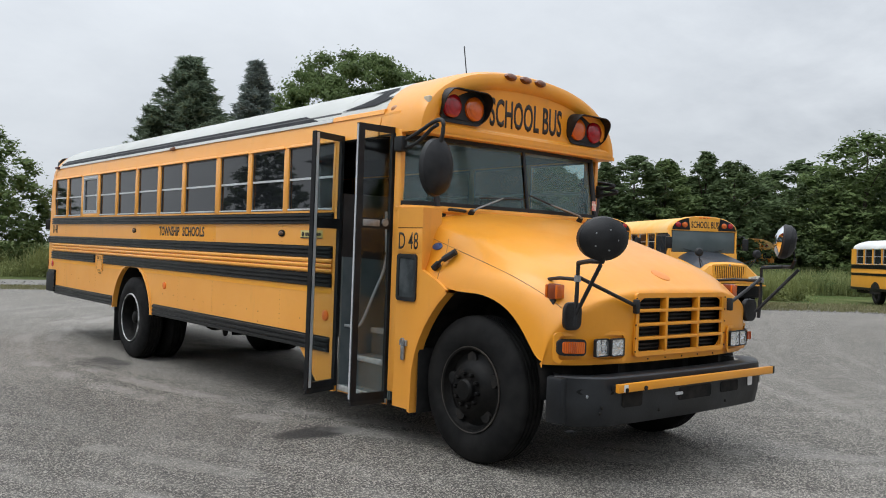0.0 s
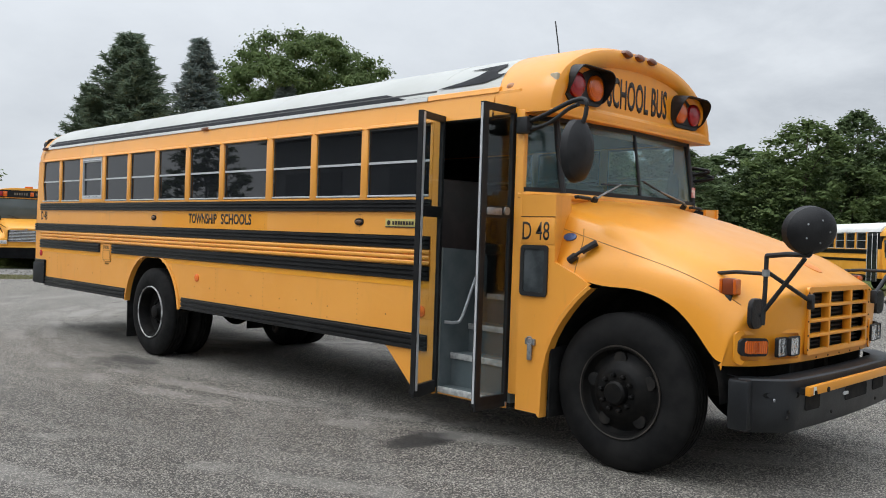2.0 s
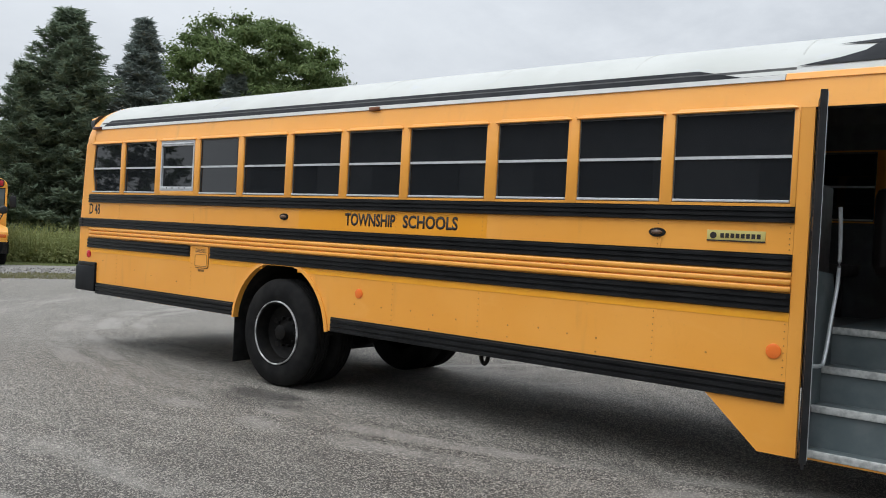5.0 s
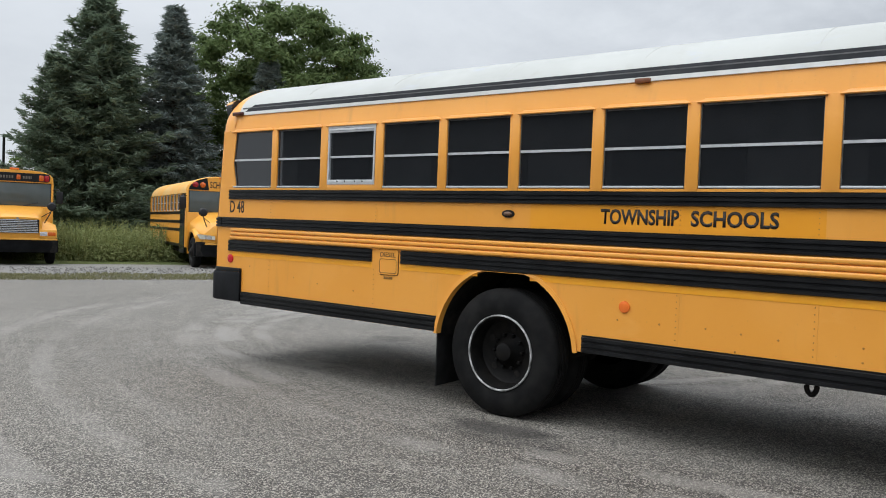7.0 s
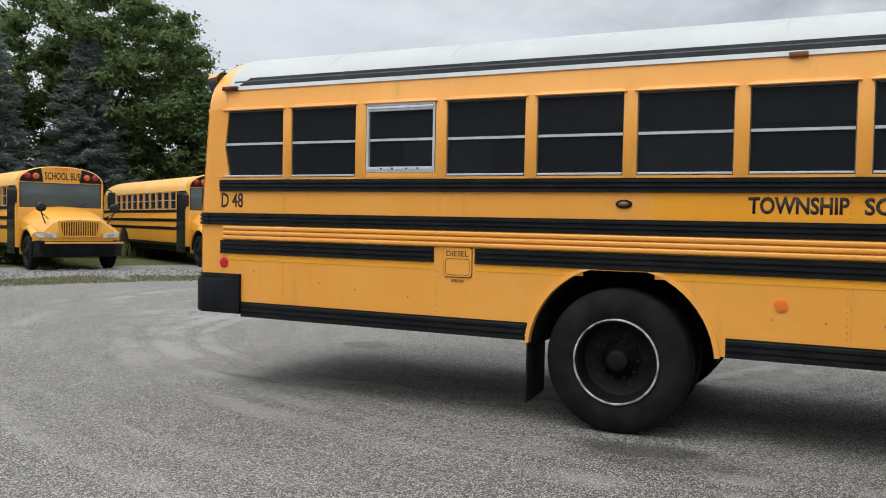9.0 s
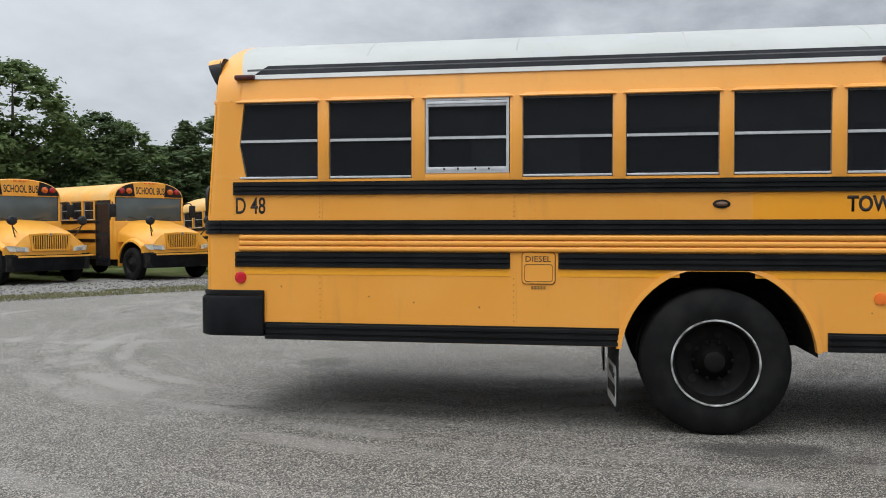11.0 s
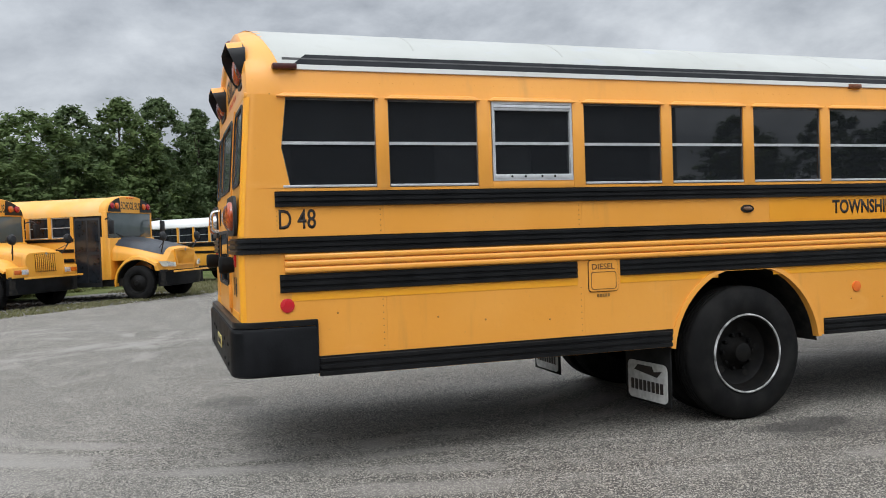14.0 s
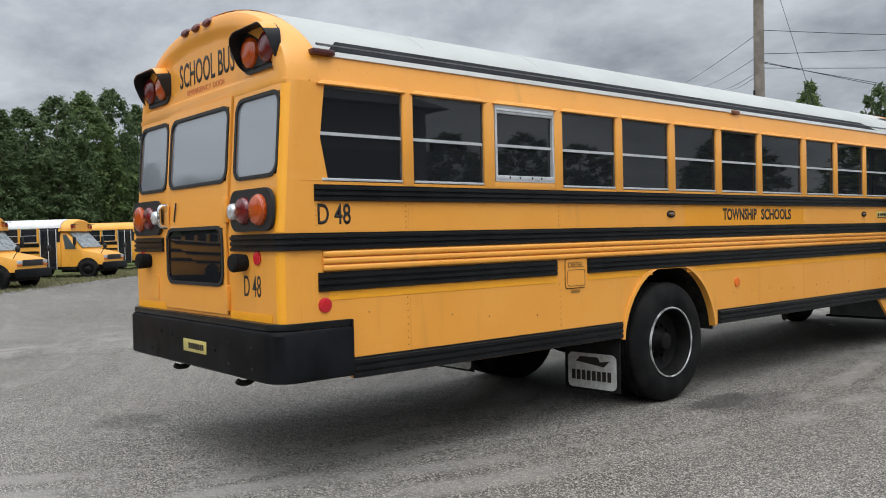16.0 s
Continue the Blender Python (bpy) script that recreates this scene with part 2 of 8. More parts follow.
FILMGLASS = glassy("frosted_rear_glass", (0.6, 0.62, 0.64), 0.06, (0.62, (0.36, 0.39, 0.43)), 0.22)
FARGLASS = plain("far_window_glass", (0.012, 0.014, 0.017), (0.022, 0.025, 0.030), 0.10, bump=0.0)
FARSCREEN = plain("far_windscreen_glass", (0.075, 0.095, 0.098), (0.10, 0.122, 0.125), 0.05, bump=0.0, scale=0.8)
MIRRORGLASS = plain("mirror_face", (0.75, 0.77, 0.8), (0.8, 0.82, 0.84), 0.03, 1.0, bump=0.0)
PALELENS = plain("pale_lamp_plastic", (0.62, 0.60, 0.50), (0.72, 0.70, 0.60), 0.25, bump=0.02)
FLAP = plain("mudflap_rubber", (0.008, 0.008, 0.008), (0.018, 0.018, 0.018), 0.7, spec=0.2)
FLAPWHITE = plain("mudflap_white_print", (0.62, 0.62, 0.60), (0.45, 0.45, 0.43), 0.6, scale=18)
HOODDARK = plain("dark_grey_hood_paint", (0.022, 0.026, 0.034), (0.034, 0.040, 0.050), 0.35)
BARK = plain("tree_bark", (0.06, 0.045, 0.034), (0.11, 0.085, 0.065), 0.85, scale=5, bump=0.6, dist=0.05, fine=14)
POLE = plain("weathered_pole_wood", (0.17, 0.145, 0.12), (0.27, 0.235, 0.20), 0.85, scale=3, bump=0.4, fine=40)
LEAF_A = leaf_mat("broad_leaf", (0.092, 0.138, 0.050), (0.160, 0.208, 0.082), (0.120, 0.168, 0.062))
LEAF_B = leaf_mat("dark_leaf", (0.078, 0.116, 0.052), (0.132, 0.174, 0.080), (0.098, 0.138, 0.062))
NEEDLE = leaf_mat("spruce_needle", (0.125, 0.165, 0.110), (0.21, 0.26, 0.18), (0.15, 0.195, 0.13))
NEEDLE_B = leaf_mat("blue_spruce_needle", (0.16, 0.195, 0.175), (0.28, 0.32, 0.30), (0.19, 0.225, 0.20))
WEED = leaf_mat("tall_weed", (0.165, 0.20, 0.070), (0.31, 0.33, 0.15), (0.21, 0.235, 0.085))
DRYGRASS = leaf_mat("dry_grass", (0.15, 0.155, 0.07), (0.27, 0.25, 0.15), (0.19, 0.185, 0.09))
STONE = plain("gravel_stone", (0.15, 0.142, 0.13), (0.27, 0.255, 0.235), 0.85, scale=9)
CLADDING = plain("grey_garage_cladding", (0.16, 0.165, 0.17), (0.22, 0.225, 0.23), 0.6, scale=1.2)
GARAGEROOF = plain("dark_garage_roof", (0.05, 0.05, 0.052), (0.08, 0.08, 0.082), 0.7, scale=2)


def asphalt_material():
    n = Nodes("weathered_asphalt")
    p = n.world_place()
    cells = n.t.nodes.new("ShaderNodeTexVoronoi")
    cells.inputs["Scale"].default_value = 124.0
    n.t.links.new(p, cells.inputs["Vector"])
    bit = n.t.nodes.new("ShaderNodeSeparateColor")
    n.t.links.new(cells.outputs["Color"], bit.inputs[0])
    chips = bit.outputs[0]
    rough_f = n.noise(90.0, 3, 0.75, p)
    clots = n.noise(14.0, 4, 0.7, p)
    patch = n.ramp(n.noise(0.22, 5, 0.6, p), 0.36, 0.66)
    worn = n.ramp(n.noise(0.8, 6, 0.65, p, 0.8), 0.44, 0.72)
    sepn = n.t.nodes.new("ShaderNodeSeparateXYZ")
    n.t.links.new(p, sepn.inputs[0])
    # paler tones towards the gravel, darker ones by the lane
    far_pale = n.ramp(n.math("ADD", sepn.outputs[1], n.math("MULTIPLY", n.noise(0.35, 3, 0.5, p), 5.0)), 9.0, 20.0)
    col = n.mix(far_pale, n.mix(patch, (0.066, 0.060, 0.052), (0.096, 0.088, 0.077)), n.mix(patch, (0.118, 0.109, 0.096), (0.162, 0.151, 0.135)))
    col = n.mix(n.math("MULTIPLY", worn, 0.35), col, (0.178, 0.167, 0.148))
    # scuffs of turning buses: broken streaks along circles round a few centres
    for cx, cy, reach, k in TURNS:
        dx, dy = n.math("SUBTRACT", sepn.outputs[0], cx), n.math("SUBTRACT", sepn.outputs[1], cy)
        r = n.math("SQRT", n.math("ADD", n.math("MULTIPLY", dx, dx), n.math("MULTIPLY", dy, dy)))
        ang = n.math("ARCTAN2", dy, dx)
        v = n.t.nodes.new("ShaderNodeCombineXYZ")
        n.put(n.math("MULTIPLY", r, 2.3), v.inputs[0])
        n.put(n.math("MULTIPLY", ang, 2.2), v.inputs[1])
        v.inputs[2].default_value = cx
        streak = n.ramp(n.noise(1.0, 5, 0.62, v.outputs[0], 0.25), 0.50, 0.70)
        fade = n.math("SUBTRACT", 1.0, n.ramp(n.math("ABSOLUTE", n.math("SUBTRACT", r, reach)), reach * 0.30, reach * 0.60))
        col = n.mix(n.math("MULTIPLY", n.math("MULTIPLY", streak, fade), k), col, (0.235, 0.220, 0.200))
        dim = n.ramp(n.noise(0.8, 4, 0.6, v.outputs[0], 0.25), 0.54, 0.72)
        col = n.mix(n.math("MULTIPLY", n.math("MULTIPLY", dim, fade), k * 0.7), col, (0.050, 0.047, 0.043))
    # the stone chips in the binder
    col = n.mix(n.math("MULTIPLY", n.ramp(chips, 0.66, 0.82), 0.74), col, (0.48, 0.445, 0.385))
    col = n.mix(n.math("MULTIPLY", n.math("SUBTRACT", 1.0, n.ramp(chips, 0.18, 0.34)), 0.80), col, (0.022, 0.021, 0.019))
    col = n.mix(n.math("MULTIPLY", n.ramp(clots, 0.54, 0.70), 0.38), col, (0.045, 0.043, 0.040))
    col = n.mix(n.math("MULTIPLY", n.ramp(n.noise(27.0, 3, 0.7, p), 0.53, 0.68), 0.26), col, (0.27, 0.252, 0.226))
    # oil spots and one broad darker area, ragged edges: centre, reach along x and y, strength
    rag = n.math("MULTIPLY", n.noise(3.2, 4, 0.6, p), 1.1)
    for cx, cy, rx, ry, k in DARK_SPOTS:
        dx = n.math("DIVIDE", n.math("SUBTRACT", sepn.outputs[0], cx), rx)
        dy = n.math("DIVIDE", n.math("SUBTRACT", sepn.outputs[1], cy), ry)
        d = n.math("ADD", n.math("SQRT", n.math("ADD", n.math("MULTIPLY", dx, dx), n.math("MULTIPLY", dy, dy))), rag)
        inside = n.math("SUBTRACT", 1.0, n.ramp(d, 1.15, 1.65))
        col = n.mix(n.math("MULTIPLY", inside, k), col, (0.022, 0.021, 0.020))
    # pale curved tyre tracks of turning buses: rings round far centres
    for cx, cy, r, w, k in TRACKS:
        dx, dy = n.math("SUBTRACT", sepn.outputs[0], cx), n.math("SUBTRACT", sepn.outputs[1], cy)
        d = n.math("ABSOLUTE", n.math("SUBTRACT", n.math("SQRT", n.math("ADD", n.math("MULTIPLY", dx, dx), n.math("MULTIPLY", dy, dy))), r))
        ring = n.math("SUBTRACT", 1.0, n.ramp(d, w * 0.4, w))
        broken = n.ramp(n.noise(0.9, 4, 0.6, p, 0.8), 0.40, 0.62)
        col = n.mix(n.math("MULTIPLY", n.math("MULTIPLY", ring, broken), k), col, (0.29, 0.272, 0.248))
    n.set(col, n.math("ADD", n.math("MULTIPLY", chips, 0.2), 0.75), spec=0.25)
    h = n.math("ADD", n.math("MULTIPLY", cells.outputs["Distance"], 1.2), n.math("MULTIPLY", rough_f, 0.7))
    return n.bump(h, 0.45, 0.005).m


# the first entry darkens a broad area of ground; the others are oil spots
DARK_SPOTS = ((0.6, 6.6, 3.6, 4.2, 0.22), (3.69, 5.90, 0.42, 0.22, 0.9), (3.68, 10.80, 0.22, 0.55, 0.55), (6.9, 14.85, 0.35, 0.35, 0.35), (3.5, 10.6, 0.3, 0.7, 0.35))
TRACKS = ((9.0, 14.0, 3.93, 0.15, 0.60), (9.0, 14.0, 4.36, 0.22, 0.65), (9.0, 14.0, 4.72, 0.12, 0.40), (13.3, 10.5, 12.0, 0.15, 0.40), (13.3, 10.5, 12.75, 0.17, 0.52), (13.3, 10.5, 10.45, 0.20, 0.45), (13.3, 10.5, 10.02, 0.15, 0.40), (14.0, 17.6, 1.6, 0.16, 0.75), (14.0, 17.6, 2.3, 0.22, 0.65), (11.5, 19.0, 3.4, 0.20, 0.60), (30.0, -4.0, 24.5, 0.4, 0.25))
TURNS = ((13.0, 17.0, 2.6, 0.85), (9.0, 14.0, 4.4, 0.60), (13.3, 10.5, 11.4, 0.55), (-9.0, 10.0, 12.0, 0.22), (22.0, 34.0, 17.0, 0.55), (26.0, -10.0, 20.0, 0.50), (5.0, 28.0, 9.0, 0.45))
ASPHALT = asphalt_material()


def gravel_material():
    n = Nodes("gravel_and_dust")
    p = n.world_place()
    v = n.t.nodes.new("ShaderNodeTexVoronoi")
    v.inputs["Scale"].default_value = 24.0
    n.t.links.new(p, v.inputs["Vector"])
    tone = n.mix(n.noise(30.0, 2, 0.5, p), (0.155, 0.147, 0.135), (0.29, 0.277, 0.257))
    grass = n.ramp(n.noise(0.75, 6, 0.65, p), 0.54, 0.70)
    col = n.mix(n.math("MULTIPLY", grass, 0.60), tone, (0.14, 0.145, 0.065))
    n.set(col, 0.9, spec=0.2)
    return n.bump(v.outputs["Distance"], 0.8, 0.03).m


def grass_material():
    n = Nodes("rough_grass_ground")
    p = n.world_place()
    col = n.mix(n.ramp(n.noise(0.30, 5, 0.6, p), 0.35, 0.65), (0.075, 0.105, 0.032), (0.155, 0.165, 0.070))
    col = n.mix(n.math("MULTIPLY", n.noise(9.0, 4, 0.7, p), 0.6), col, (0.05, 0.075, 0.02))
    n.set(col, 0.95, spec=0.1)
    return n.bump(n.noise(22.0, 4, 0.7, p), 0.9, 0.06).m


GRAVEL, GRASS = gravel_material(), grass_material()


# ---------------------------------------------------------------- mesh helpers
ORIGIN = {}


def thing(name, place=(0, 0, 0), label="", category="", group="", kind="", turn=0.0, local=False):
    """An empty at a thing's base; its parts are written in world places unless local."""
    ob = new(name)
    ob.empty_display_size = 0.2
    ob.location = place
    ob.rotation_euler.z = radians(turn)
    ORIGIN[ob.name] = Vector((0, 0, 0)) if local else Vector(place)
    return tagged(ob, label, category, group, kind)


def finish(name, bm, mat, smooth=None):
    me = bpy.data.meshes.new(name)
    bmesh.ops.recalc_face_normals(bm, faces=bm.faces)
    bm.to_mesh(me)
    bm.free()
    me.materials.append(mat)
    if smooth is not None:
        for p in me.polygons:
            p.use_smooth = True
        me.set_sharp_from_angle(angle=radians(smooth))
    return me


def part(name, bm, mat, parent, label="", smooth=32):
    root = parent
    while root.parent:
        root = root.parent
    o = ORIGIN.get(root.name, Vector((0, 0, 0)))
    bmesh.ops.translate(bm, vec=-o, verts=bm.verts)
    ob = new(name, finish(name, bm, mat, smooth))
    ob.parent = parent
    return tagged(ob, label)


def solo(name, bm, mat, label="", category="", group="", kind="", smooth=32):
    """A thing that is one mesh, with its origin at its base."""
    xs = [v.co for v in bm.verts]
    base = Vector((sum(c.x for c in xs) / len(xs), sum(c.y for c in xs) / len(xs), min(c.z for c in xs)))
    bmesh.ops.translate(bm, vec=-base, verts=bm.verts)
    ob = new(name, finish(name, bm, mat, smooth))
    ob.location = base
    return tagged(ob, label, category, group, kind)


def box(x0, x1, y0, y1, z0, z1, bevel=0.0, bm=None, seg=2):
    b = bmesh.new()
    bmesh.ops.create_cube(b, size=1, matrix=Matrix.Translation(((x0 + x1) / 2, (y0 + y1) / 2, (z0 + z1) / 2)) @ Matrix.Diagonal((abs(x1 - x0), abs(y1 - y0), abs(z1 - z0), 1)))
    if bevel:
        bmesh.ops.bevel(b, geom=b.edges[:], offset=bevel, segments=seg, affect="EDGES", profile=0.5)
    return join(bm, b)


def join(bm, b):
    if bm is None:
        return b
    me = bpy.data.meshes.new("tmp")
    b.to_mesh(me)
    b.free()
    bm.from_mesh(me)
    bpy.data.meshes.remove(me)
    return bm


def loft(rings, bm=None, closed=True, caps=True):
    """A skin through rings of equally many points."""
    b = bmesh.new()
    vs = [[b.verts.new(p) for p in r] for r in rings]
    n = len(rings[0])
    for i in range(len(rings) - 1):
        for j in range(n if closed else n - 1):
            k = (j + 1) % n
            quad = [vs[i][j], vs[i][k], vs[i + 1][k], vs[i + 1][j]]
            try:
                b.faces.new(quad)
            except ValueError:
                pass
    if caps and closed:
        b.faces.new(vs[0][::-1])
        b.faces.new(vs[-1])
    bmesh.ops.remove_doubles(b, verts=b.verts, dist=1e-5)
    return join(bm, b)


def ring(c, axis, r, n=24, squash=1.0, start=0.0):
    """Points of a circle round c across the axis."""
    axis = Vector(axis).normalized()
    q = axis.to_track_quat("Z", "Y")
    return [Vector(c) + q @ Vector((r * math.cos(start + math.tau * k / n), r * squash * math.sin(start + math.tau * k / n), 0)) for k in range(n)]


def turned(c, axis, profile, n=32, bm=None, caps=True):
    """A body of revolution: profile of (along the axis, radius)."""
    axis = Vector(axis).normalized()
    return loft([ring(Vector(c) + axis * a, axis, max(r, 1e-4), n) for a, r in profile], bm, True, caps)


def tube(points, r, n=8, bm=None, taper=None):
    pts = [Vector(p) for p in points]
    rings = []
    for i, p in enumerate(pts):
        d = (pts[min(i + 1, len(pts) - 1)] - pts[max(i - 1, 0)]).normalized()
        rr = r if taper is None else r + (taper - r) * i / (len(pts) - 1)
        rings.append(ring(p, d, rr, n))
    return loft(rings, bm)


def bend(points, steps=6):
    """A smooth line through points (Catmull-Rom)."""
    p = [Vector(q) for q in points]
    p = [2 * p[0] - p[1]] + p + [2 * p[-1] - p[-2]]
    out = []
    for i in range(1, len(p) - 2):
        for s in range(steps):
            t = s / steps
            a, b, c, d = p[i - 1:i + 3]
            out.append(0.5 * (2 * b + (c - a) * t + (2 * a - 5 * b + 4 * c - d) * t * t + (3 * b - a - 3 * c + d) * t ** 3))
    return out + [p[-2]]


def prism(points, push, bm=None, bevel=0.0):
    """A flat outline given a thickness."""
    b = bmesh.new()
    f = b.faces.new([b.verts.new(p) for p in points])
    got = bmesh.ops.extrude_face_region(b, geom=[f])
    bmesh.ops.translate(b, vec=push, verts=[v for v in got["geom"] if isinstance(v, bmesh.types.BMVert)])
    if bevel:
        bmesh.ops.bevel(b, geom=b.edges[:], offset=bevel, segments=1, affect="EDGES")
    return join(bm, b)


def hoop(outer, inner, push, bm=None):
    """A flat band between two outlines of equally many points, given a thickness."""
    push = Vector(push)
    o2, i2 = [Vector(p) + push for p in outer], [Vector(p) + push for p in inner]
    return loft([[Vector(p) for p in outer], o2, i2, [Vector(p) for p in inner], [Vector(p) for p in outer]], bm, True, False)


def rounded(a0, a1, b0, b1, r, n=5):
    """A rounded rectangle as (a, b) pairs."""
    out = []
    for ca, cb, s in ((a1 - r, b1 - r, 0), (a0 + r, b1 - r, 1), (a0 + r, b0 + r, 2), (a1 - r, b0 + r, 3)):
        out += [(ca + r * math.cos((s + k / n) * math.pi / 2), cb + r * math.sin((s + k / n) * math.pi / 2)) for k in range(n + 1)]
    return out


RIGHT_SIDE = Matrix(((0, 0, -1), (-1, 0, 0), (0, 1, 0)))       # reads from -x
FRONT_SIDE = Matrix(((1, 0, 0), (0, 0, -1), (0, 1, 0)))        # reads from -y
REAR_SIDE = Matrix(((-1, 0, 0), (0, 0, 1), (0, 1, 0)))         # reads from +y


def lettering(name, words, mat, parent, start, width, height, axes, thick=0.0012, heavy=0.0, label="", tilt=0.0):
    """Raised lettering that fills a box from its lower left corner."""
    cu = bpy.data.curves.new("text", "FONT")
    cu.body, cu.size, cu.extrude, cu.offset, cu.resolution_u = words, 1.0, 0.0, heavy, 3
    tmp = bpy.data.objects.new("text", cu)
    scene.collection.objects.link(tmp)
    me = bpy.data.meshes.new_from_object(tmp.evaluated_get(bpy.context.evaluated_depsgraph_get()))
    bpy.data.objects.remove(tmp)
    b = bmesh.new()
    b.from_mesh(me)
    bpy.data.meshes.remove(me)
    x0, x1 = min(v.co.x for v in b.verts), max(v.co.x for v in b.verts)
    y0, y1 = min(v.co.y for v in b.verts), max(v.co.y for v in b.verts)
    for v in b.verts:
        v.co = Vector(((v.co.x - x0) * width / (x1 - x0), (v.co.y - y0) * height / (y1 - y0), 0))
        v.co.z = -tilt * v.co.y
    got = bmesh.ops.extrude_face_region(b, geom=b.faces[:])
    bmesh.ops.translate(b, vec=(0, 0, thick), verts=[v for v in got["geom"] if isinstance(v, bmesh.types.BMVert)])
    bmesh.ops.transform(b, matrix=Matrix.Translation(start) @ axes.to_4x4(), verts=b.verts)
    return part(name, b, mat, parent, label, smooth=None)


def bars(count, start, width, height, axes, gap=0.25, thick=0.003):
    """Plain bars in place of writing that is not to be read."""
    b = None
    for k in range(count):
        w = width / count
        m = Matrix.Translation(start) @ axes.to_4x4()
        c = bmesh.new()
        bmesh.ops.create_cube(c, size=1, matrix=m @ Matrix.Translation((w * (k + 0.5), height / 2, thick / 2)) @ Matrix.Diagonal((w * (1 - gap), height, thick, 1)))
        b = join(b, c)
    return b


# ---------------------------------------------------------------- ground
def sheet(name, pts, z, mat, label, category):
    b = bmesh.new()
    b.faces.new([b.verts.new((x, y, z)) for x, y in pts])
    bmesh.ops.triangulate(b, faces=b.faces)
    me = finish(name, b, mat)
    return tagged(new(name, me), label, category, kind="structure")


sheet("ground", [(-900, -900), (900, -900), (900, 900), (-900, 900)], -0.03, GRASS, "rough grass and weeds round the lot", "ground")
EDGE = [(-70, 47), (-20, 36), (-2, 30.5), (8.5, 27.0), (13.0, 24.8), (16.5, 22.2), (19.6, 19.2), (25.7, 13.6), (30.0, 9.8), (35.2, 5.3), (48, -6), (75, -30)]
OUTER = [(-70, 54), (-20, 43), (-2, 37.0), (9.5, 34.2), (16.0, 32.0), (21.0, 28.5), (25.0, 23.5), (29.0, 17.5), (31.5, 12.5), (36.0, 7.0), (48, -4.6), (75, -28.5)]
sheet("gravel_strip", EDGE + OUTER[::-1], -0.012, GRAVEL, "loose grey gravel strip with thin grass", "gravel")
sheet("asphalt_lot", EDGE + [(75, -70), (-70, -70)], 0.0, ASPHALT, "worn grey asphalt lot with tyre tracks and oil spots", "asphalt")

# ---------------------------------------------------------------- the school bus in the middle of the lot
XC, HW = 5.210, 1.205
XR, XL = XC - HW, XC + HW
ROOF_Z, ROOF_B = 2.47, 0.622
SEAMWHITE = plain("grimy_roof_seam", (0.36, 0.36, 0.33), (0.46, 0.46, 0.43), 0.6, scale=3)


def arch_point(a, s=1.0, z_mid=2.60, hw=HW):
    """A point of the roof's cross-section, a from 0 (right eave) to pi (left eave), shrunk by s."""
    x = -hw * math.copysign(abs(math.cos(a)) ** 0.86, math.cos(a))
    z = ROOF_Z + ROOF_B * math.sin(a) ** 0.92
    return XC + x * s, z_mid + (z - z_mid) * s


bus = thing("school_bus", (XC, 9.0, 0), "yellow school bus with white roof, black rails and open door", "school bus")
bus.location.z = -0.008
bus.rotation_euler.x = math.atan(0.0055)      # it stands a little nose-down

WINDOWS = [(13.912, 13.265), (13.163, 12.524), (12.430, 11.774), (11.682, 11.029), (10.932, 10.275), (10.177, 9.530), (9.436, 8.624), (8.515, 7.879), (7.789, 7.137), (7.050, 6.270)]
WZ0, WZM, WZ1 = 1.872, 2.167, 2.466


def side_x(sgn, out=0.0):
    return XC + sgn * (HW + out)


def outline(sgn, pts, out=0.0):
    return [(side_x(sgn, out), y, z) for y, z in pts]


def rail_profile(z0, z1, ridges=3, deep=0.022):
    pts = [(0.0, z0), (deep * 0.6, z0)]
    step = (z1 - z0) / ridges
    for k in range(ridges):
        a = z0 + k * step
        pts += [(deep, a + step * 0.12), (deep, a + step * 0.62), (deep * 0.45, a + step * 0.76), (deep * 0.45, a + step * 0.94)]
    return pts + [(deep * 0.6, z1), (0.0, z1)]


def rib_profile(z0, z1, ribs=4, deep=0.026):
    """Rounded corrugations with sharp valleys between them."""
    pts, step = [(0.0, z0)], (z1 - z0) / ribs
    for k in range(ribs):
        a = z0 + k * step
        pts += [(deep * h, a + step * f) for f, h in ((0.03, 0.18), (0.10, 0.66), (0.22, 0.94), (0.40, 1.0), (0.62, 1.0), (0.80, 0.92), (0.92, 0.62), (0.98, 0.18))]
    return pts + [(0.0, z1)]


def side_rail(sgn, y0, y1, z0, z1, mat=BLACK, ridges=3, deep=0.022, name="rub_rail", parent=bus, label=""):
    prof = rail_profile(z0, z1, ridges, deep) if name == "rub_rail" else rib_profile(z0, z1, ridges, deep)
    rings = [[(side_x(sgn, o), y, z) for o, z in prof] for y in (y0, y0 + (0.02 if y1 > y0 else -0.02), y1 - (0.02 if y1 > y0 else -0.02), y1)]
    rings[0] = [(side_x(sgn, o * 0.45), y0, z) for o, z in prof]
    rings[-1] = [(side_x(sgn, o * 0.45), y1, z) for o, z in prof]
    return part(name, loft(rings), mat, parent, label, smooth=25 if name == "rub_rail" else 48)


def rivet_row(spots, sgn, r=0.006, bm=None):
    for y, z in spots:
        c = (side_x(sgn, -0.001), y, z)
        bm = loft([ring(c, (sgn, 0, 0), r, 6), ring((side_x(sgn, 0.004), y, z), (sgn, 0, 0), r * 0.55, 6)], bm)
    return bm


def arch_outline(yc, zc, r, a0, a1, n=18):
    return [(yc + r * math.cos(a), zc + r * math.sin(a)) for a in [a0 + (a1 - a0) * k / n for k in range(n + 1)]]


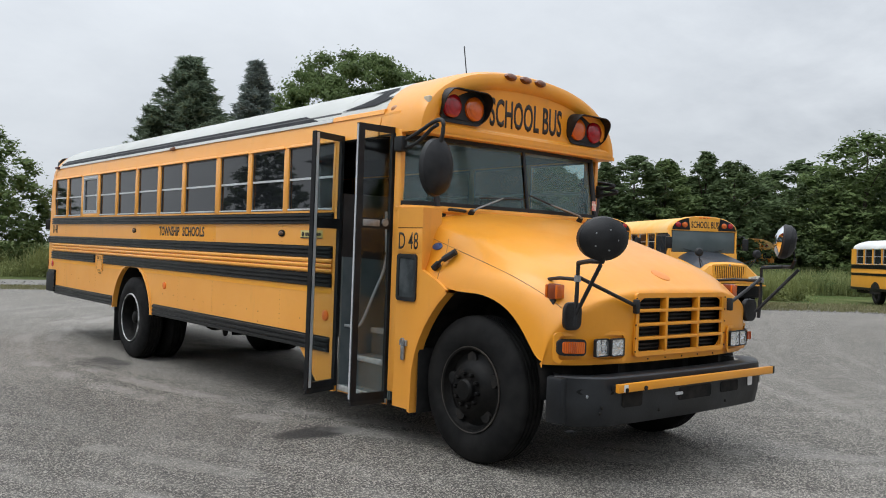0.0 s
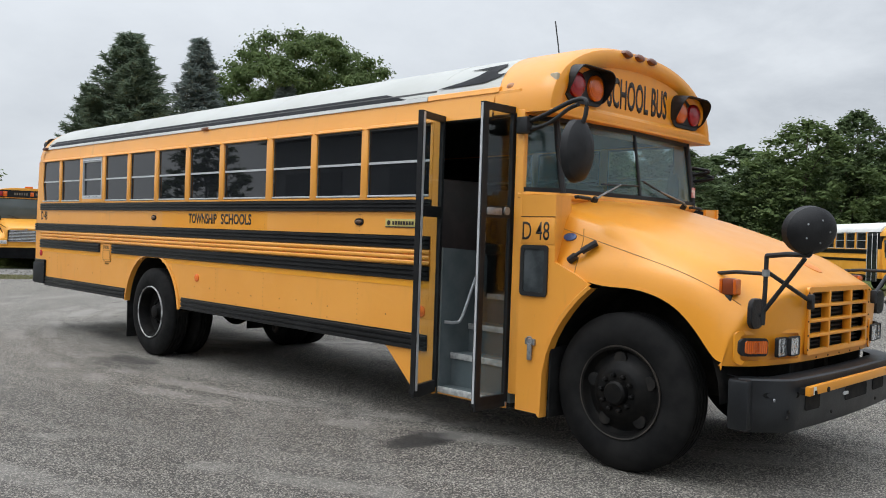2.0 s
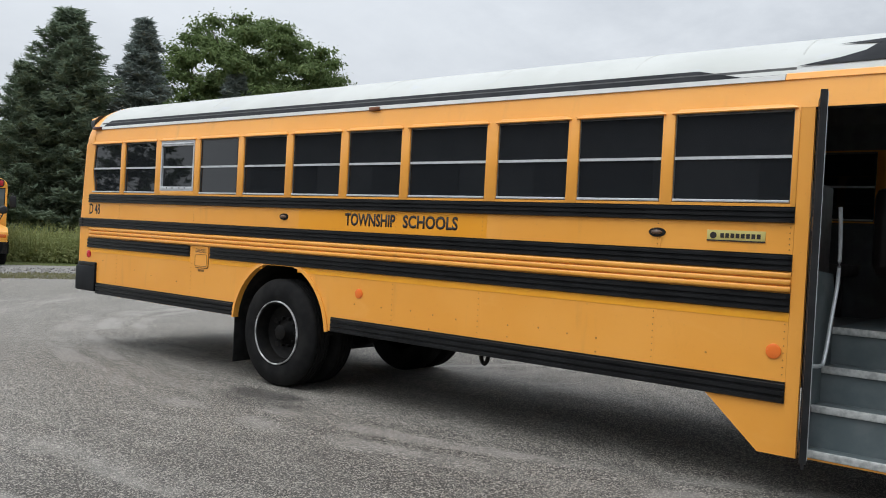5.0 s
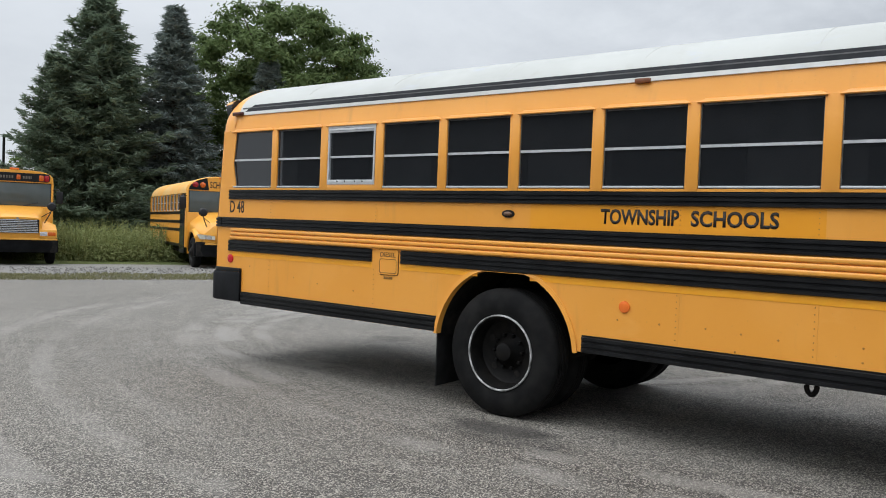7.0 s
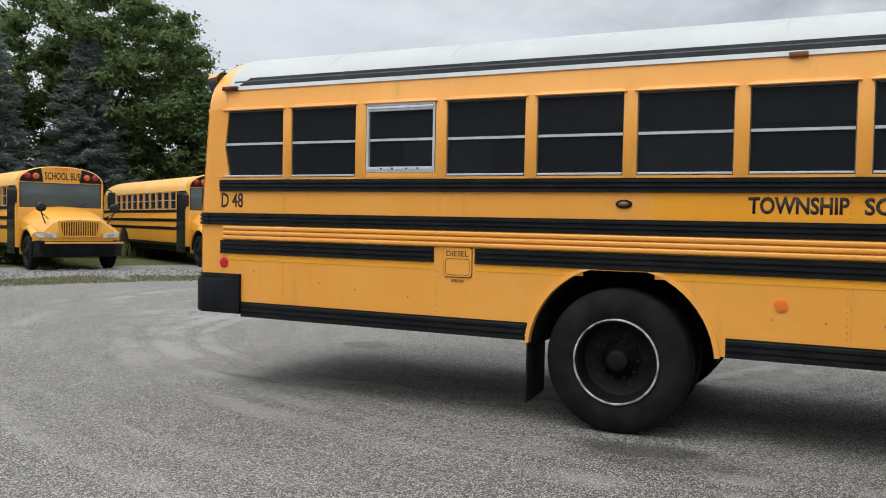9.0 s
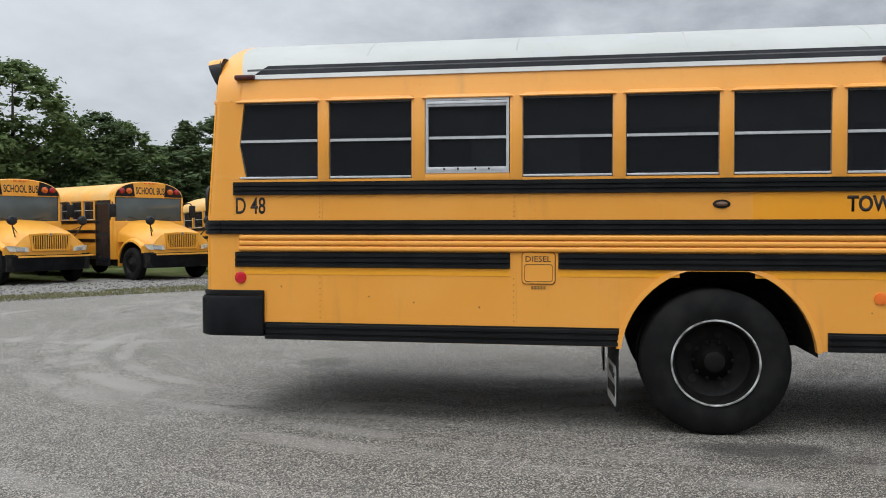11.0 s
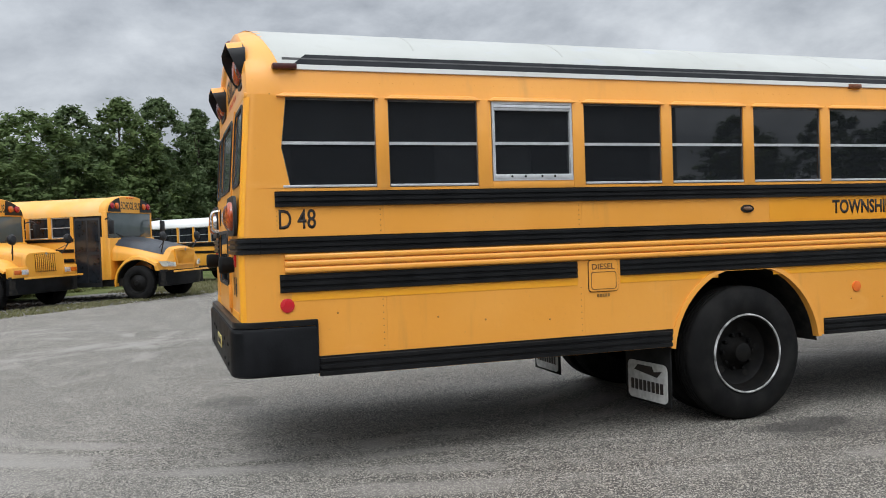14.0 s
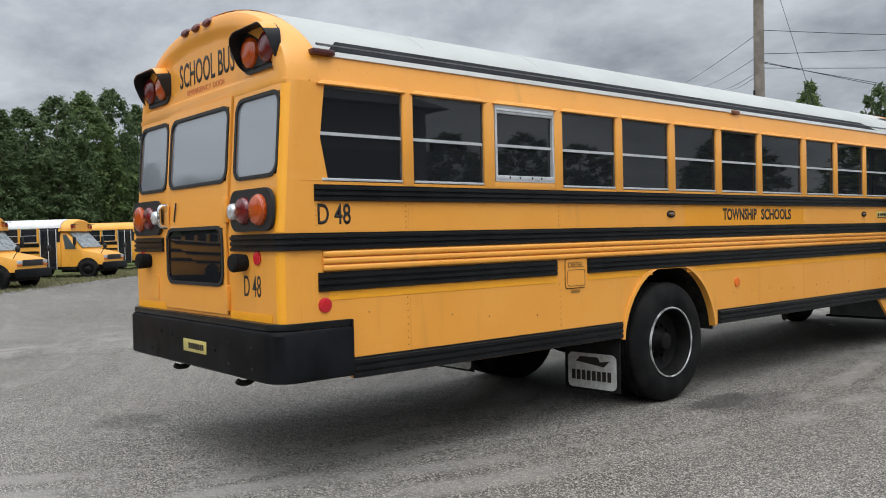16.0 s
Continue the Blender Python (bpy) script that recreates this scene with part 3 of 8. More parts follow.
def window_unit(sgn, y0, y1, z0, zm, z1, thick=0.012, parent=bus, points=None, heavy=False):
    """A split sash: aluminium frame, two panes, the divider in the frame's mesh."""
    f = 0.007 if not heavy else 0.020
    outer = points or [(y0, z0), (y1, z0), (y1, z1), (y0, z1)]
    cy, cz = sum(p[0] for p in outer) / len(outer), sum(p[1] for p in outer) / len(outer)
    sy = 1 - 2 * f / abs(max(p[0] for p in outer) - min(p[0] for p in outer))
    sz = 1 - 2 * f / (z1 - z0)
    inner = [(cy + (y - cy) * sy, cz + (z - cz) * sz) for y, z in outer]
    b = hoop(outline(sgn, outer, -0.030), outline(sgn, inner, -0.030), (sgn * (0.018 if not heavy else 0.036), 0, 0))
    ya, yb = min(p[0] for p in inner), max(p[0] for p in inner)
    xa, xb = sorted((side_x(sgn, -0.030), side_x(sgn, -0.010)))
    fr = part("window", b, ALU if heavy else DARKALU, parent)
    part("sash_rail", box(xa, xb, ya, yb, zm - 0.010, zm + 0.010), ALU, fr)
    if not heavy:
        low = min(p[1] for p in inner)
        part("sash_rail", box(*sorted((side_x(sgn, -0.030), side_x(sgn, 0.004))), ya, yb, low - 0.004, low + 0.012, 0.002), ALU, fr)
        part("sash_rail", box(xa, xb, ya + 0.01, yb - 0.01, max(p[1] for p in inner) - 0.009, max(p[1] for p in inner)), DARKALU, fr)
    lo = [(y, z) for y, z in inner]
    def clip(keep_low):
        out = []
        n = len(lo)
        for k in range(n):
            (ya_, za), (yb_, zb) = lo[k], lo[(k + 1) % n]
            ka, kb = ((za <= zm) == keep_low), ((zb <= zm) == keep_low)
            if ka:
                out.append((ya_, za))
            if ka != kb:
                t = (zm - za) / (zb - za)
                out.append((ya_ + t * (yb_ - ya_), zm))
        return out
    for low in (True, False):
        ob = part("pane", prism(outline(sgn, clip(low), -0.026 if low else -0.021), (sgn * 0.005, 0, 0)), TINTED if y0 > 6.2 else LIGHTGLASS, fr, smooth=None)
        ob.visible_shadow = False
    return fr


REAR_Y = 14.925
W1 = [(14.587, WZ0 + 0.01), (14.0, WZ0), (14.0, WZ1), (14.598, WZ1), (14.637, WZM - 0.03)]
RIVETS = []
SEAMS = (13.965, 12.470, 9.525, 8.600, 7.110)


def side_body(sgn):
    near = sgn < 0
    front = 6.235 if near else 5.33
    th = (-sgn * 0.03, 0, 0)
    # lower panels between riveted seams
    cuts = [14.80] + [s for s in SEAMS] + [front]
    for a, b_ in zip(cuts[:-1], cuts[1:]):
        a2, b2 = a - 0.0005, b_ + 0.0005
        pts = [(a2, 1.870), (a2, 0.625)] if a < 14.5 else [(a2, 1.870), (a2, 0.680), (14.436, 0.680), (14.436, 0.630)]
        if a > 11.04 > b_:
            pts += [(11.735, 0.625)] + arch_outline(11.035, 0.54, 0.690, math.radians(9), math.radians(171)) + [(10.340, 0.625)]
        pts += [(b2, 0.625), (b2, 1.870)]
        pn = part("side_panel", prism(outline(sgn, pts), th), YELLOW, bus, smooth=None)
        if near:
            RIVETS.extend([(b2 + 0.022, 0.80 + 0.045 * k) for k in range(8)] + [(b2 + 0.022, 1.58 + 0.035 * k) for k in range(5)])
    # fender lip round the rear wheel
    o = outline(sgn, [(y, min(z, 1.186)) for y, z in arch_outline(11.035, 0.54, 0.716, math.radians(6), math.radians(174), 28)], 0.001)
    i = outline(sgn, [(y, min(z, 1.182)) for y, z in arch_outline(11.035, 0.54, 0.680, math.radians(6), math.radians(174), 28)], 0.001)
    rings = [o, [(x + sgn * 0.012, y, z) for x, y, z in o], [(x + sgn * 0.016, y, z) for x, y, z in i], [(x - sgn * 0.05, y, z) for x, y, z in i]]
    part("wheel_arch_lip", loft(rings, closed=False), YELLOW, bus)
    # posts, header above the windows
    posts = []
    all_w = [(14.637, 14.0)] + WINDOWS + ([] if near else [(6.17, 5.44)])
    for k in range(len(all_w) - 1):
        posts.append((all_w[k][1], all_w[k + 1][0]))
    posts.append((all_w[-1][1], front))
    for ya, yb in posts:
        b = box(*sorted((side_x(sgn, -0.03), side_x(sgn, 0.004))), min(ya, yb), max(ya, yb), 1.850, 2.478, 0.003)
        part("window_post", b, YELLOW, bus)
    rear_post = [(14.80, 1.872), (14.587, 1.872), (14.587, WZ0 + 0.01), (14.637, WZM - 0.03), (14.598, WZ1), (14.598, 2.478), (14.77, 2.478)]
    part("corner_post", prism(outline(sgn, rear_post), th), YELLOW, bus, smooth=None)
    # letter panel that leans in towards the roof
    lo, hi = (side_x(sgn, 0.002), 2.468), (side_x(sgn, -0.036), 2.668)
    b = loft([[(lo[0], y, lo[1]), (hi[0], y, hi[1]), (hi[0] - sgn * 0.03, y, hi[1]), (lo[0] - sgn * 0.03, y, lo[1])] for y in (5.62, 14.66)])
    part("header_panel", b, YELLOW, bus)
    for y0, y1 in all_w:
        yy0, yy1 = max(y0, y1) + 0.02, min(y0, y1) - 0.02
        b = loft([[(side_x(sgn, q), y, z) for q, z in ((-0.004, 2.496), (0.014, 2.488), (0.020, 2.470), (0.016, 2.464), (-0.004, 2.464))] for y in (yy0, yy0 - 0.05, yy1 + 0.05, yy1)])
        for v in b.verts:
            if abs(v.co.y - yy0) < 1e-4 or abs(v.co.y - yy1) < 1e-4:
                v.co.z = min(v.co.z, 2.474)
        part("drip_brow", b, YELLOW, bus)
    # windows
    window_unit(sgn, 14.637, 14.0, WZ0, WZM, WZ1, points=W1)
    for k, (y0, y1) in enumerate(all_w[1:]):
        if near and k == 1:
            b = box(*sorted((side_x(sgn, -0.03), side_x(sgn, 0.002))), y1, y0, 1.855, 1.905, 0.002)
            part("window_filler", b, YELLOW, bus)
            esc = window_unit(sgn, y0 - 0.006, y1 + 0.006, 1.905, 2.170, WZ1, heavy=True)
            for za, zb, q in ((2.402, 2.442, 0.010), (2.418, 2.424, 0.013), (1.918, 1.950, 0.008)):
                part("sash_bar", box(*sorted((side_x(sgn, -0.022), side_x(sgn, q))), y1 + 0.02, y0 - 0.02, za, zb, 0.002), ALU if q < 0.012 else STEEL, esc)
            for yy in (13.015, 12.911, 12.780, 12.679):
                part("sash_hole", turned((side_x(sgn, 0.008), yy, 1.935), (sgn, 0, 0), [(0, 0.009), (0.002, 0.008)], 10), UNDER, esc)
        else:
            window_unit(sgn, y0, y1, WZ0, WZM, WZ1)
    # rails
    side_rail(sgn, 14.690, front, 1.748, 1.850)
    side_rail(sgn, 14.800, front, 1.446, 1.553)
    if near:
        side_rail(sgn, 14.675, 12.520, 1.190, 1.308)
        side_rail(sgn, 12.165, front, 1.190, 1.308)
    else:
        side_rail(sgn, 14.675, front, 1.190, 1.308)
    side_rail(sgn, 14.435, 11.725, 0.628, 0.762)
    side_rail(sgn, 10.290, front, 0.622, 0.756)
    side_rail(sgn, 14.640, front, 1.312, 1.442, YELLOW, 3, 0.026, "ribbed_panel")
    # bright tape under the lower rail
    for y0, y1 in (((14.60, 12.52), (12.165, 11.30), (10.78, front)) if near else ((14.6, front),)):
        b = box(*sorted((side_x(sgn, 0.0), side_x(sgn, 0.003))), y1, y0, 1.134, 1.188)
        part("reflective_tape", b, REFLECT, bus)


side_body(-1)
side_body(1)

# side marker lamps, reflectors, fuel door, lettering on the door side
for y, z in ((11.013, 1.664), (7.137, 1.660)):
    b = turned((XR + 0.002, y, z), (-1, 0, 0), [(0, 0.062), (0.010, 0.060), (0.012, 0.040)], 20)
    for v in b.verts:
        v.co.z = z + (v.co.z - z) * 0.52
    lamp = part("side_marker_lamp", b, UNDER, bus)
    b = turned((XR - 0.006, y, z), (-1, 0, 0), [(0, 0.044), (0.016, 0.034), (0.022, 0.012)], 16)
    for v in b.verts:
        v.co.z = z + (v.co.z - z) * 0.42
    part("lens", b, plain("weathered_lamp_lens", (0.10, 0.06, 0.04), (0.18, 0.10, 0.06), 0.3), lamp)
for y, z, m, r in ((14.632, 1.106, REDDOT, 0.046), (9.946, 1.000, ORANGE, 0.043), (6.315, 0.941, ORANGE, 0.047)):
    part("side_reflector", turned((XR + 0.001, y, z), (-1, 0, 0), [(0, r), (0.010, r), (0.014, r * 0.7)], 24), m, bus)
fd = [(y, z) for y, z in rounded(12.190, 12.429, 1.081, 1.311, 0.025)]
door_f = part("fuel_door", prism(outline(-1, fd, 0.001), (-0.010, 0, 0), bevel=0.002), YELLOW, bus)
gap = [(y, z) for y, z in rounded(12.185, 12.434, 1.076, 1.316, 0.028)]
part("fuel_door_gap", prism(outline(-1, gap, 0.0), (-0.002, 0, 0)), UNDER, bus)
part("fuel_door_plate", box(XR - 0.0015, XR, 12.165, 12.520, 1.170, 1.318), YELLOW, bus)
inset = [(y, z) for y, z in rounded(12.205, 12.414, 1.096, 1.225, 0.02)]
part("fuel_door_rim", hoop(outline(-1, inset, 0.011), outline(-1, [(12.3095 + (y - 12.3095) * 0.97, 1.16 + (z - 1.16) * 0.95) for y, z in inset], 0.011), (-0.002, 0, 0)), INK, door_f)
lettering("fuel_lettering", "DIESEL", INK, door_f, (XR - 0.0115, 12.405, 1.243), 0.188, 0.042, RIGHT_SIDE)
part("fuel_note", bars(5, (XR - 0.0005, 12.365, 1.040), 0.11, 0.022, RIGHT_SIDE), plain("faded_ink", (0.25, 0.12, 0.02), (0.3, 0.15, 0.03), 0.6), bus)
lettering("side_lettering", "TOWNSHIP", INK, bus, (XR - 0.0015, 10.172, 1.606), 0.615, 0.114, RIGHT_SIDE, heavy=0.030)
lettering("side_lettering", "SCHOOLS", INK, bus, (XR - 0.0015, 9.470, 1.606), 0.600, 0.112, RIGHT_SIDE, heavy=0.030)
lettering("fleet_code", "D 48", INK, bus, (XR - 0.001, 14.668, 1.603), 0.242, 0.130, RIGHT_SIDE, heavy=0.012)
plq = part("maker_plaque", box(XR - 0.004, XR, 6.405, 6.785, 1.617, 1.690, 0.001), GOLD, bus)
part("plaque_print", bars(8, (XR - 0.0045, 6.70, 1.640), 0.27, 0.030, RIGHT_SIDE, 0.3), INK, plq, smooth=None)
part("plaque_emblem", turned((XR - 0.004, 6.742, 1.655), (-1, 0, 0), [(0, 0.022), (0.002, 0.022)], 14), INK, plq)
part("plaque_line", box(XR - 0.006, XR - 0.004, 6.405, 6.785, 1.617, 1.626), INK, plq, smooth=None)
part("repainted_patch", box(XR - 0.0008, XR + 0.001, 8.58, 10.80, 1.557, 1.744), plain("fresher_yellow_paint", (0.86, 0.340, 0.014), (0.88, 0.360, 0.020), 0.4, scale=3, bump=0.05), bus)
# scattered bolts on the lower panels
spots = [(10.0 - 0.33 * k, 0.90) for k in range(2)] + [(9.33 - 0.245 * k, 0.905 - 0.012 * k) for k in range(3)] + [(9.12, 0.77), (8.33, 0.89), (8.33, 0.80), (8.33, 0.71), (8.05, 0.90), (7.80, 0.885), (7.56, 0.88), (7.56, 0.78), (6.75, 0.88), (14.30, 1.04), (13.25, 0.93), (12.75, 0.9), (13.6, 0.97)]
bolts = rivet_row(spots, -1, 0.009)
rivet_row(RIVETS, -1, 0.0055, bolts)
rivet_row([(14.68, 1.60 + 0.03 * k) for k in range(5)] + [(14.70 - 0.16 * k, 2.483) for k in range(52)], -1, 0.0045, bolts)
def studs(rows, r=0.0042):
    """Small cone heads on the leaning letter panel, as one mesh."""
    v, f = [], []
    for y, z in rows:
        x = side_x(-1, 0.002 - 0.19 * (z - 2.468))
        o = len(v)
        v += [(x, y + r * math.cos(math.tau * k / 5) - 9.0, z + r * math.sin(math.tau * k / 5)) for k in range(5)] + [(x - 0.0035, y - 9.0, z)]
        f += [(o + k, o + (k + 1) % 5, o + 5) for k in range(5)]
    me = bpy.data.meshes.new("header_rivets")
    me.from_pydata([(x - XC, y, z) for x, y, z in v], [], f)
    me.materials.append(YELLOW)
    ob = new("header_rivets", me)
    ob.parent = bus
    return tagged(ob, kind="stuff")


studs([(14.55 - 0.075 * k + 0.008 * math.sin(k * 3.3), 2.575) for k in range(108)] + [(14.55 - 0.15 * k, 2.632) for k in range(54)])
tagged(part("rivets", bolts, plain("dull_rivet", (0.42, 0.17, 0.03), (0.6, 0.25, 0.04), 0.5), bus, smooth=None), kind="stuff")

# ---------------------------------------------------------------- roof and end caps
N_ARCH = 28
ANG = [math.pi * k / N_ARCH for k in range(N_ARCH + 1)]


def slant(a, y_side, y_crown):
    w = math.sin(a) ** 1.4
    return y_side + (y_crown - y_side) * w


LOW = 0.335       # where the white roof begins above the eaves


def roof_ring(y_of, s=1.0, lift_=0.0):
    pts = []
    for k in range(N_ARCH + 1):
        a = LOW + (math.pi - 2 * LOW) * k / N_ARCH
        x, z = arch_point(a, s)
        pts.append((x, y_of(a), z + lift_))
    return pts


ys = [lambda a, f=f: slant(a, 5.56, 5.74) + (slant(a, 14.585, 14.80) - slant(a, 5.56, 5.74)) * f for f in [k / 13 for k in range(14)]]
b = loft([roof_ring(f) for f in ys], closed=False)
roof = part("roof", b, WHITE, bus)
for f in (0.075, 0.205, 0.345, 0.485, 0.625, 0.765, 0.895):
    yy = 5.62 + (14.6 - 5.62) * f
    b = loft([roof_ring(lambda a, y=yy + d: y, 1.0, h)[3:-3] for d, h in ((-0.007, 0.0), (-0.005, 0.002), (0.005, 0.002), (0.007, 0.0))], closed=False)
    part("roof_seam", b, SEAMWHITE, roof)
for sgn in (-1, 1):
    # white eave strip and black stripe above it
    b = loft([[(side_x(sgn, q), y, z) for q, z in ((-0.034, 2.650), (-0.020, 2.652), (-0.030, 2.684), (-0.050, 2.690))] for y in (6.35, 14.545)])
    part("eave_strip", b, EAVE, roof)
    b = loft([[(side_x(sgn, q), y, z) for q, z in ((-0.034, 2.650), (-0.022, 2.652), (-0.034, 2.690), (-0.060, 2.700))] for y in (5.58, 6.345)])
    part("cap_edge", b, YELLOW, roof)
    def on_roof(z, out):
        sn = min(1.0, max(0.0, (z - ROOF_Z) / ROOF_B)) ** (1 / 0.92)
        cs = math.sqrt(1 - sn * sn) ** 0.86
        return side_x(sgn, -HW + HW * cs + out)
    b = loft([[(on_roof(z, 0.004), y + (0.10 * (2.77 - z) / 0.085 if y > 10 else -0.35 * (2.77 - z) / 0.085 + 0.35), z) for z in (2.686, 2.706, 2.728, 2.750, 2.770)] for y in (6.60, 8.0, 10.0, 12.0, 14.44)], closed=False)
    part("roof_stripe", b, ROOFBLACK, roof)
    part("corner_marker_lamp", box(*sorted((side_x(sgn, -0.075), side_x(sgn, 0.010))), 14.515, 14.675, 2.648, 2.686, 0.01), plain("dark_red_marker", (0.05, 0.010, 0.008), (0.10, 0.018, 0.012), 0.35), bus)
    part("roof_edge_lamp", box(*sorted((side_x(sgn, -0.06), side_x(sgn, 0.0))), 9.83, 9.95, 2.640, 2.676, 0.009), plain("faded_marker", (0.16, 0.05, 0.02), (0.2, 0.07, 0.03), 0.4), bus)
    bm_ = turned((side_x(sgn, -0.10), 5.50, 2.690), (sgn, 0, 0.5), [(0, 0.075), (0.012, 0.075), (0.03, 0.055), (0.045, 0.02)], 18)
    for v in bm_.verts:
        v.co.z = 2.70 + (v.co.z - 2.70) * 0.62
    part("cap_marker_lamp", bm_, plain("amber_marker", (0.30, 0.10, 0.02), (0.4, 0.15, 0.03), 0.3), bus)

# flying emblem on the roof by the front cap, as a plain swept shape
emb = [(6.30, 0.42), (6.05, 0.50), (5.92, 0.58), (5.86, 0.70), (6.10, 0.74), (5.74, 0.80), (5.70, 0.72), (5.74, 0.62), (5.70, 0.555), (5.61, 0.56), (5.66, 0.50), (5.80, 0.43)]
b = bmesh.new()
fc = b.faces.new([b.verts.new((arch_point(a)[0], y, a)) for y, a in emb])
bmesh.ops.triangulate(b, faces=b.faces)
bmesh.ops.subdivide_edges(b, edges=b.edges[:], cuts=3, use_grid_fill=True)
for v in b.verts:
    x, z = arch_point(v.co.z, 1.0)
    nx, nz = x - XC, z - 2.2
    k = 0.008 / math.hypot(nx, nz)
    v.co = (x + nx * k, v.co.y, z + nz * k)
part("roof_emblem", b, ROOFBLACK, roof)
# roof hatch and antenna
part("roof_hatch", box(XC - 0.22, XC + 0.22, 13.28, 13.62, 3.060, 3.118, 0.02), WHITE, bus)
hatch2 = part("antenna", tube([(XC + 0.03, 5.93, 3.06), (XC + 0.04, 5.97, 3.27), (XC + 0.05, 6.02, 3.50)], 0.006, 6), SEAL, bus)
part("antenna_base", turned((XC + 0.03, 5.93, 3.05), (0, 0, 1), [(0, 0.03), (0.04, 0.02), (0.05, 0.008)], 12), SEAL, hatch2)


def end_cap(front, name, z_low):
    """The bulging yellow end of the roof with a sunk sign field."""
    d = -1 if front else 1
    y_face = 5.075 if front else 14.858
    y_side, y_crown = (5.56, 5.74) if front else (14.585, 14.80)
    def loop(s, y_of, sz=None):
        pts = []
        for a in ANG:
            x, z = arch_point(a, s)
            z = z_low + (z - z_low) * (sz or s) if z > z_low else z_low
            pts.append((x, y_of(a), max(z, z_low)))
        return pts
    back = y_face - d * 0.16
    k = 0.55 if front else 0.30
    rings = [loop(1.0, lambda a: slant(max(LOW, min(math.pi - LOW, a)), y_side, y_crown)), loop(1.0, lambda a: back), loop(0.994, lambda a: y_face - d * 0.07), loop(0.975, lambda a: y_face - d * 0.018), loop(0.945, lambda a: y_face), loop(0.895, lambda a: y_face, 0.90), loop(0.865, lambda a: y_face - d * 0.025 * k, 0.865), loop(0.845, lambda a: y_face - d * 0.075 * k, 0.84), loop(0.80, lambda a: y_face - d * 0.085 * k, 0.80)]
    # the sunk field starts above the bottom lip
    for r, h in ((5, 0.055), (6, 0.075), (7, 0.085), (8, 0.095)):
        rings[r] = [(x, y, max(z, z_low + h)) for x, y, z in rings[r]]
    b = loft(rings, closed=True, caps=False)
    bm2 = bmesh.new()
    bm2.faces.new([bm2.verts.new(p) for p in rings[-1]])
    join(b, bm2)
    bmesh.ops.remove_doubles(b, verts=b.verts, dist=1e-5)
    cap = part(name, b, YELLOW_HOOD if front else YELLOW, bus)
    b = box(XR + 0.03, XL - 0.03, min(y_face, y_face - d * 0.22), max(y_face, y_face - d * 0.22), z_low - 0.016, z_low + 0.02, 0.007)
    part("cap_lip", b, YELLOW, cap)
    return cap, y_face - d * 0.085 * k


def warning_lights(cap, x_red, x_amber, y, z, d):
    """A red and an amber flasher on a black plate under a curved visor."""
    x0, x1 = min(x_red, x_amber) - 0.122, max(x_red, x_amber) + 0.122
    plate_pts = [(px, y + d * 0.004, pz) for px, pz in rounded(x0 - 0.004, x1 + 0.004, z - 0.135, z + 0.141, 0.100, 6)]
    plate = part("light_plate", prism(plate_pts, (0, d * 0.012, 0)), SEAL, cap)
    # at the rear the visor's shade is put into darker lens colours
    for x, m in ((x_red, RED if d < 0 else DARKRED), (x_amber, AMBER if d < 0 else DARKAMBER)):
        part("flasher", turned((x, y + d * 0.016, z), (0, d, 0), [(0, 0.100), (0.018, 0.097), (0.032, 0.080), (0.041, 0.045), (0.044, 0.008)], 28), m, plate)
    # visor: a hood that wraps the plate's top and sides and reaches out furthest above
    path = rounded(x0 - 0.006, x1 + 0.006, z - 0.135, z + 0.142, 0.105, 6)
    path = [p for p in path if p[1] > z - 0.105]
    path = sorted(path, key=lambda p: math.atan2(p[1] - (z - 0.10), p[0] - (x0 + x1) / 2), reverse=True)
    n_p = len(path)
    def lip(far, inset):
        out = []
        for k, (px, pz) in enumerate(path):
            up_ = max(0.0, min(1.0, (pz - (z - 0.105)) / 0.21))
            reach = 0.022 + (0.112 if d < 0 else 0.095) * up_ ** 0.8
            cx = (x0 + x1) / 2
            out.append((px - math.copysign(inset, px - cx) * (1 - 0.5 * up_), y + d * (reach if far else 0.0), pz - inset * up_ - (0.016 * up_ if far else 0)))
        return out
    part("visor", loft([lip(False, 0.0), lip(True, 0.0), lip(True, 0.007), lip(False, 0.007)], closed=False), PLASTIC, plate)
    if d > 0:
        part("visor_shell", loft([lip(False, -0.003), lip(True, -0.003), lip(True, -0.0005)], closed=False), YELLOW, plate)


cap_f, y_f = end_cap(True, "front_cap", 2.475)
lettering("front_sign", "SCHOOL BUS", INK, cap_f, (4.782, y_f - 0.001, 2.606), 0.890, 0.240, FRONT_SIDE, heavy=0.022)
warning_lights(cap_f, 4.345, 4.589, y_f, 2.712, -1)
warning_lights(cap_f, 6.101, 5.870, y_f, 2.700, -1)
for x in (4.13, 6.29):
    part("cap_side_lamp", box(x - 0.030, x + 0.010, 5.09, 5.16, 2.64, 2.76, 0.014), plain("dull_clear_lamp", (0.4, 0.33, 0.22), (0.5, 0.42, 0.3), 0.3), cap_f)
cap_r, y_r = end_cap(False, "rear_cap", 2.475)
lettering("rear_sign", "SCHOOL BUS", INK, cap_r, (5.63, y_r + 0.001, 2.650), 0.90, 0.178, REAR_SIDE, heavy=0.012)
lettering("door_lettering", "EMERGENCY", REDINK, cap_r, (5.50, y_r + 0.001, 2.585), 0.405, 0.038, REAR_SIDE)
lettering("door_lettering", "DOOR", REDINK, cap_r, (5.065, y_r + 0.001, 2.585), 0.185, 0.038, REAR_SIDE)
warning_lights(cap_r, 4.235, 4.470, y_r, 2.715, 1)
warning_lights(cap_r, 6.165, 5.925, y_r, 2.715, 1)
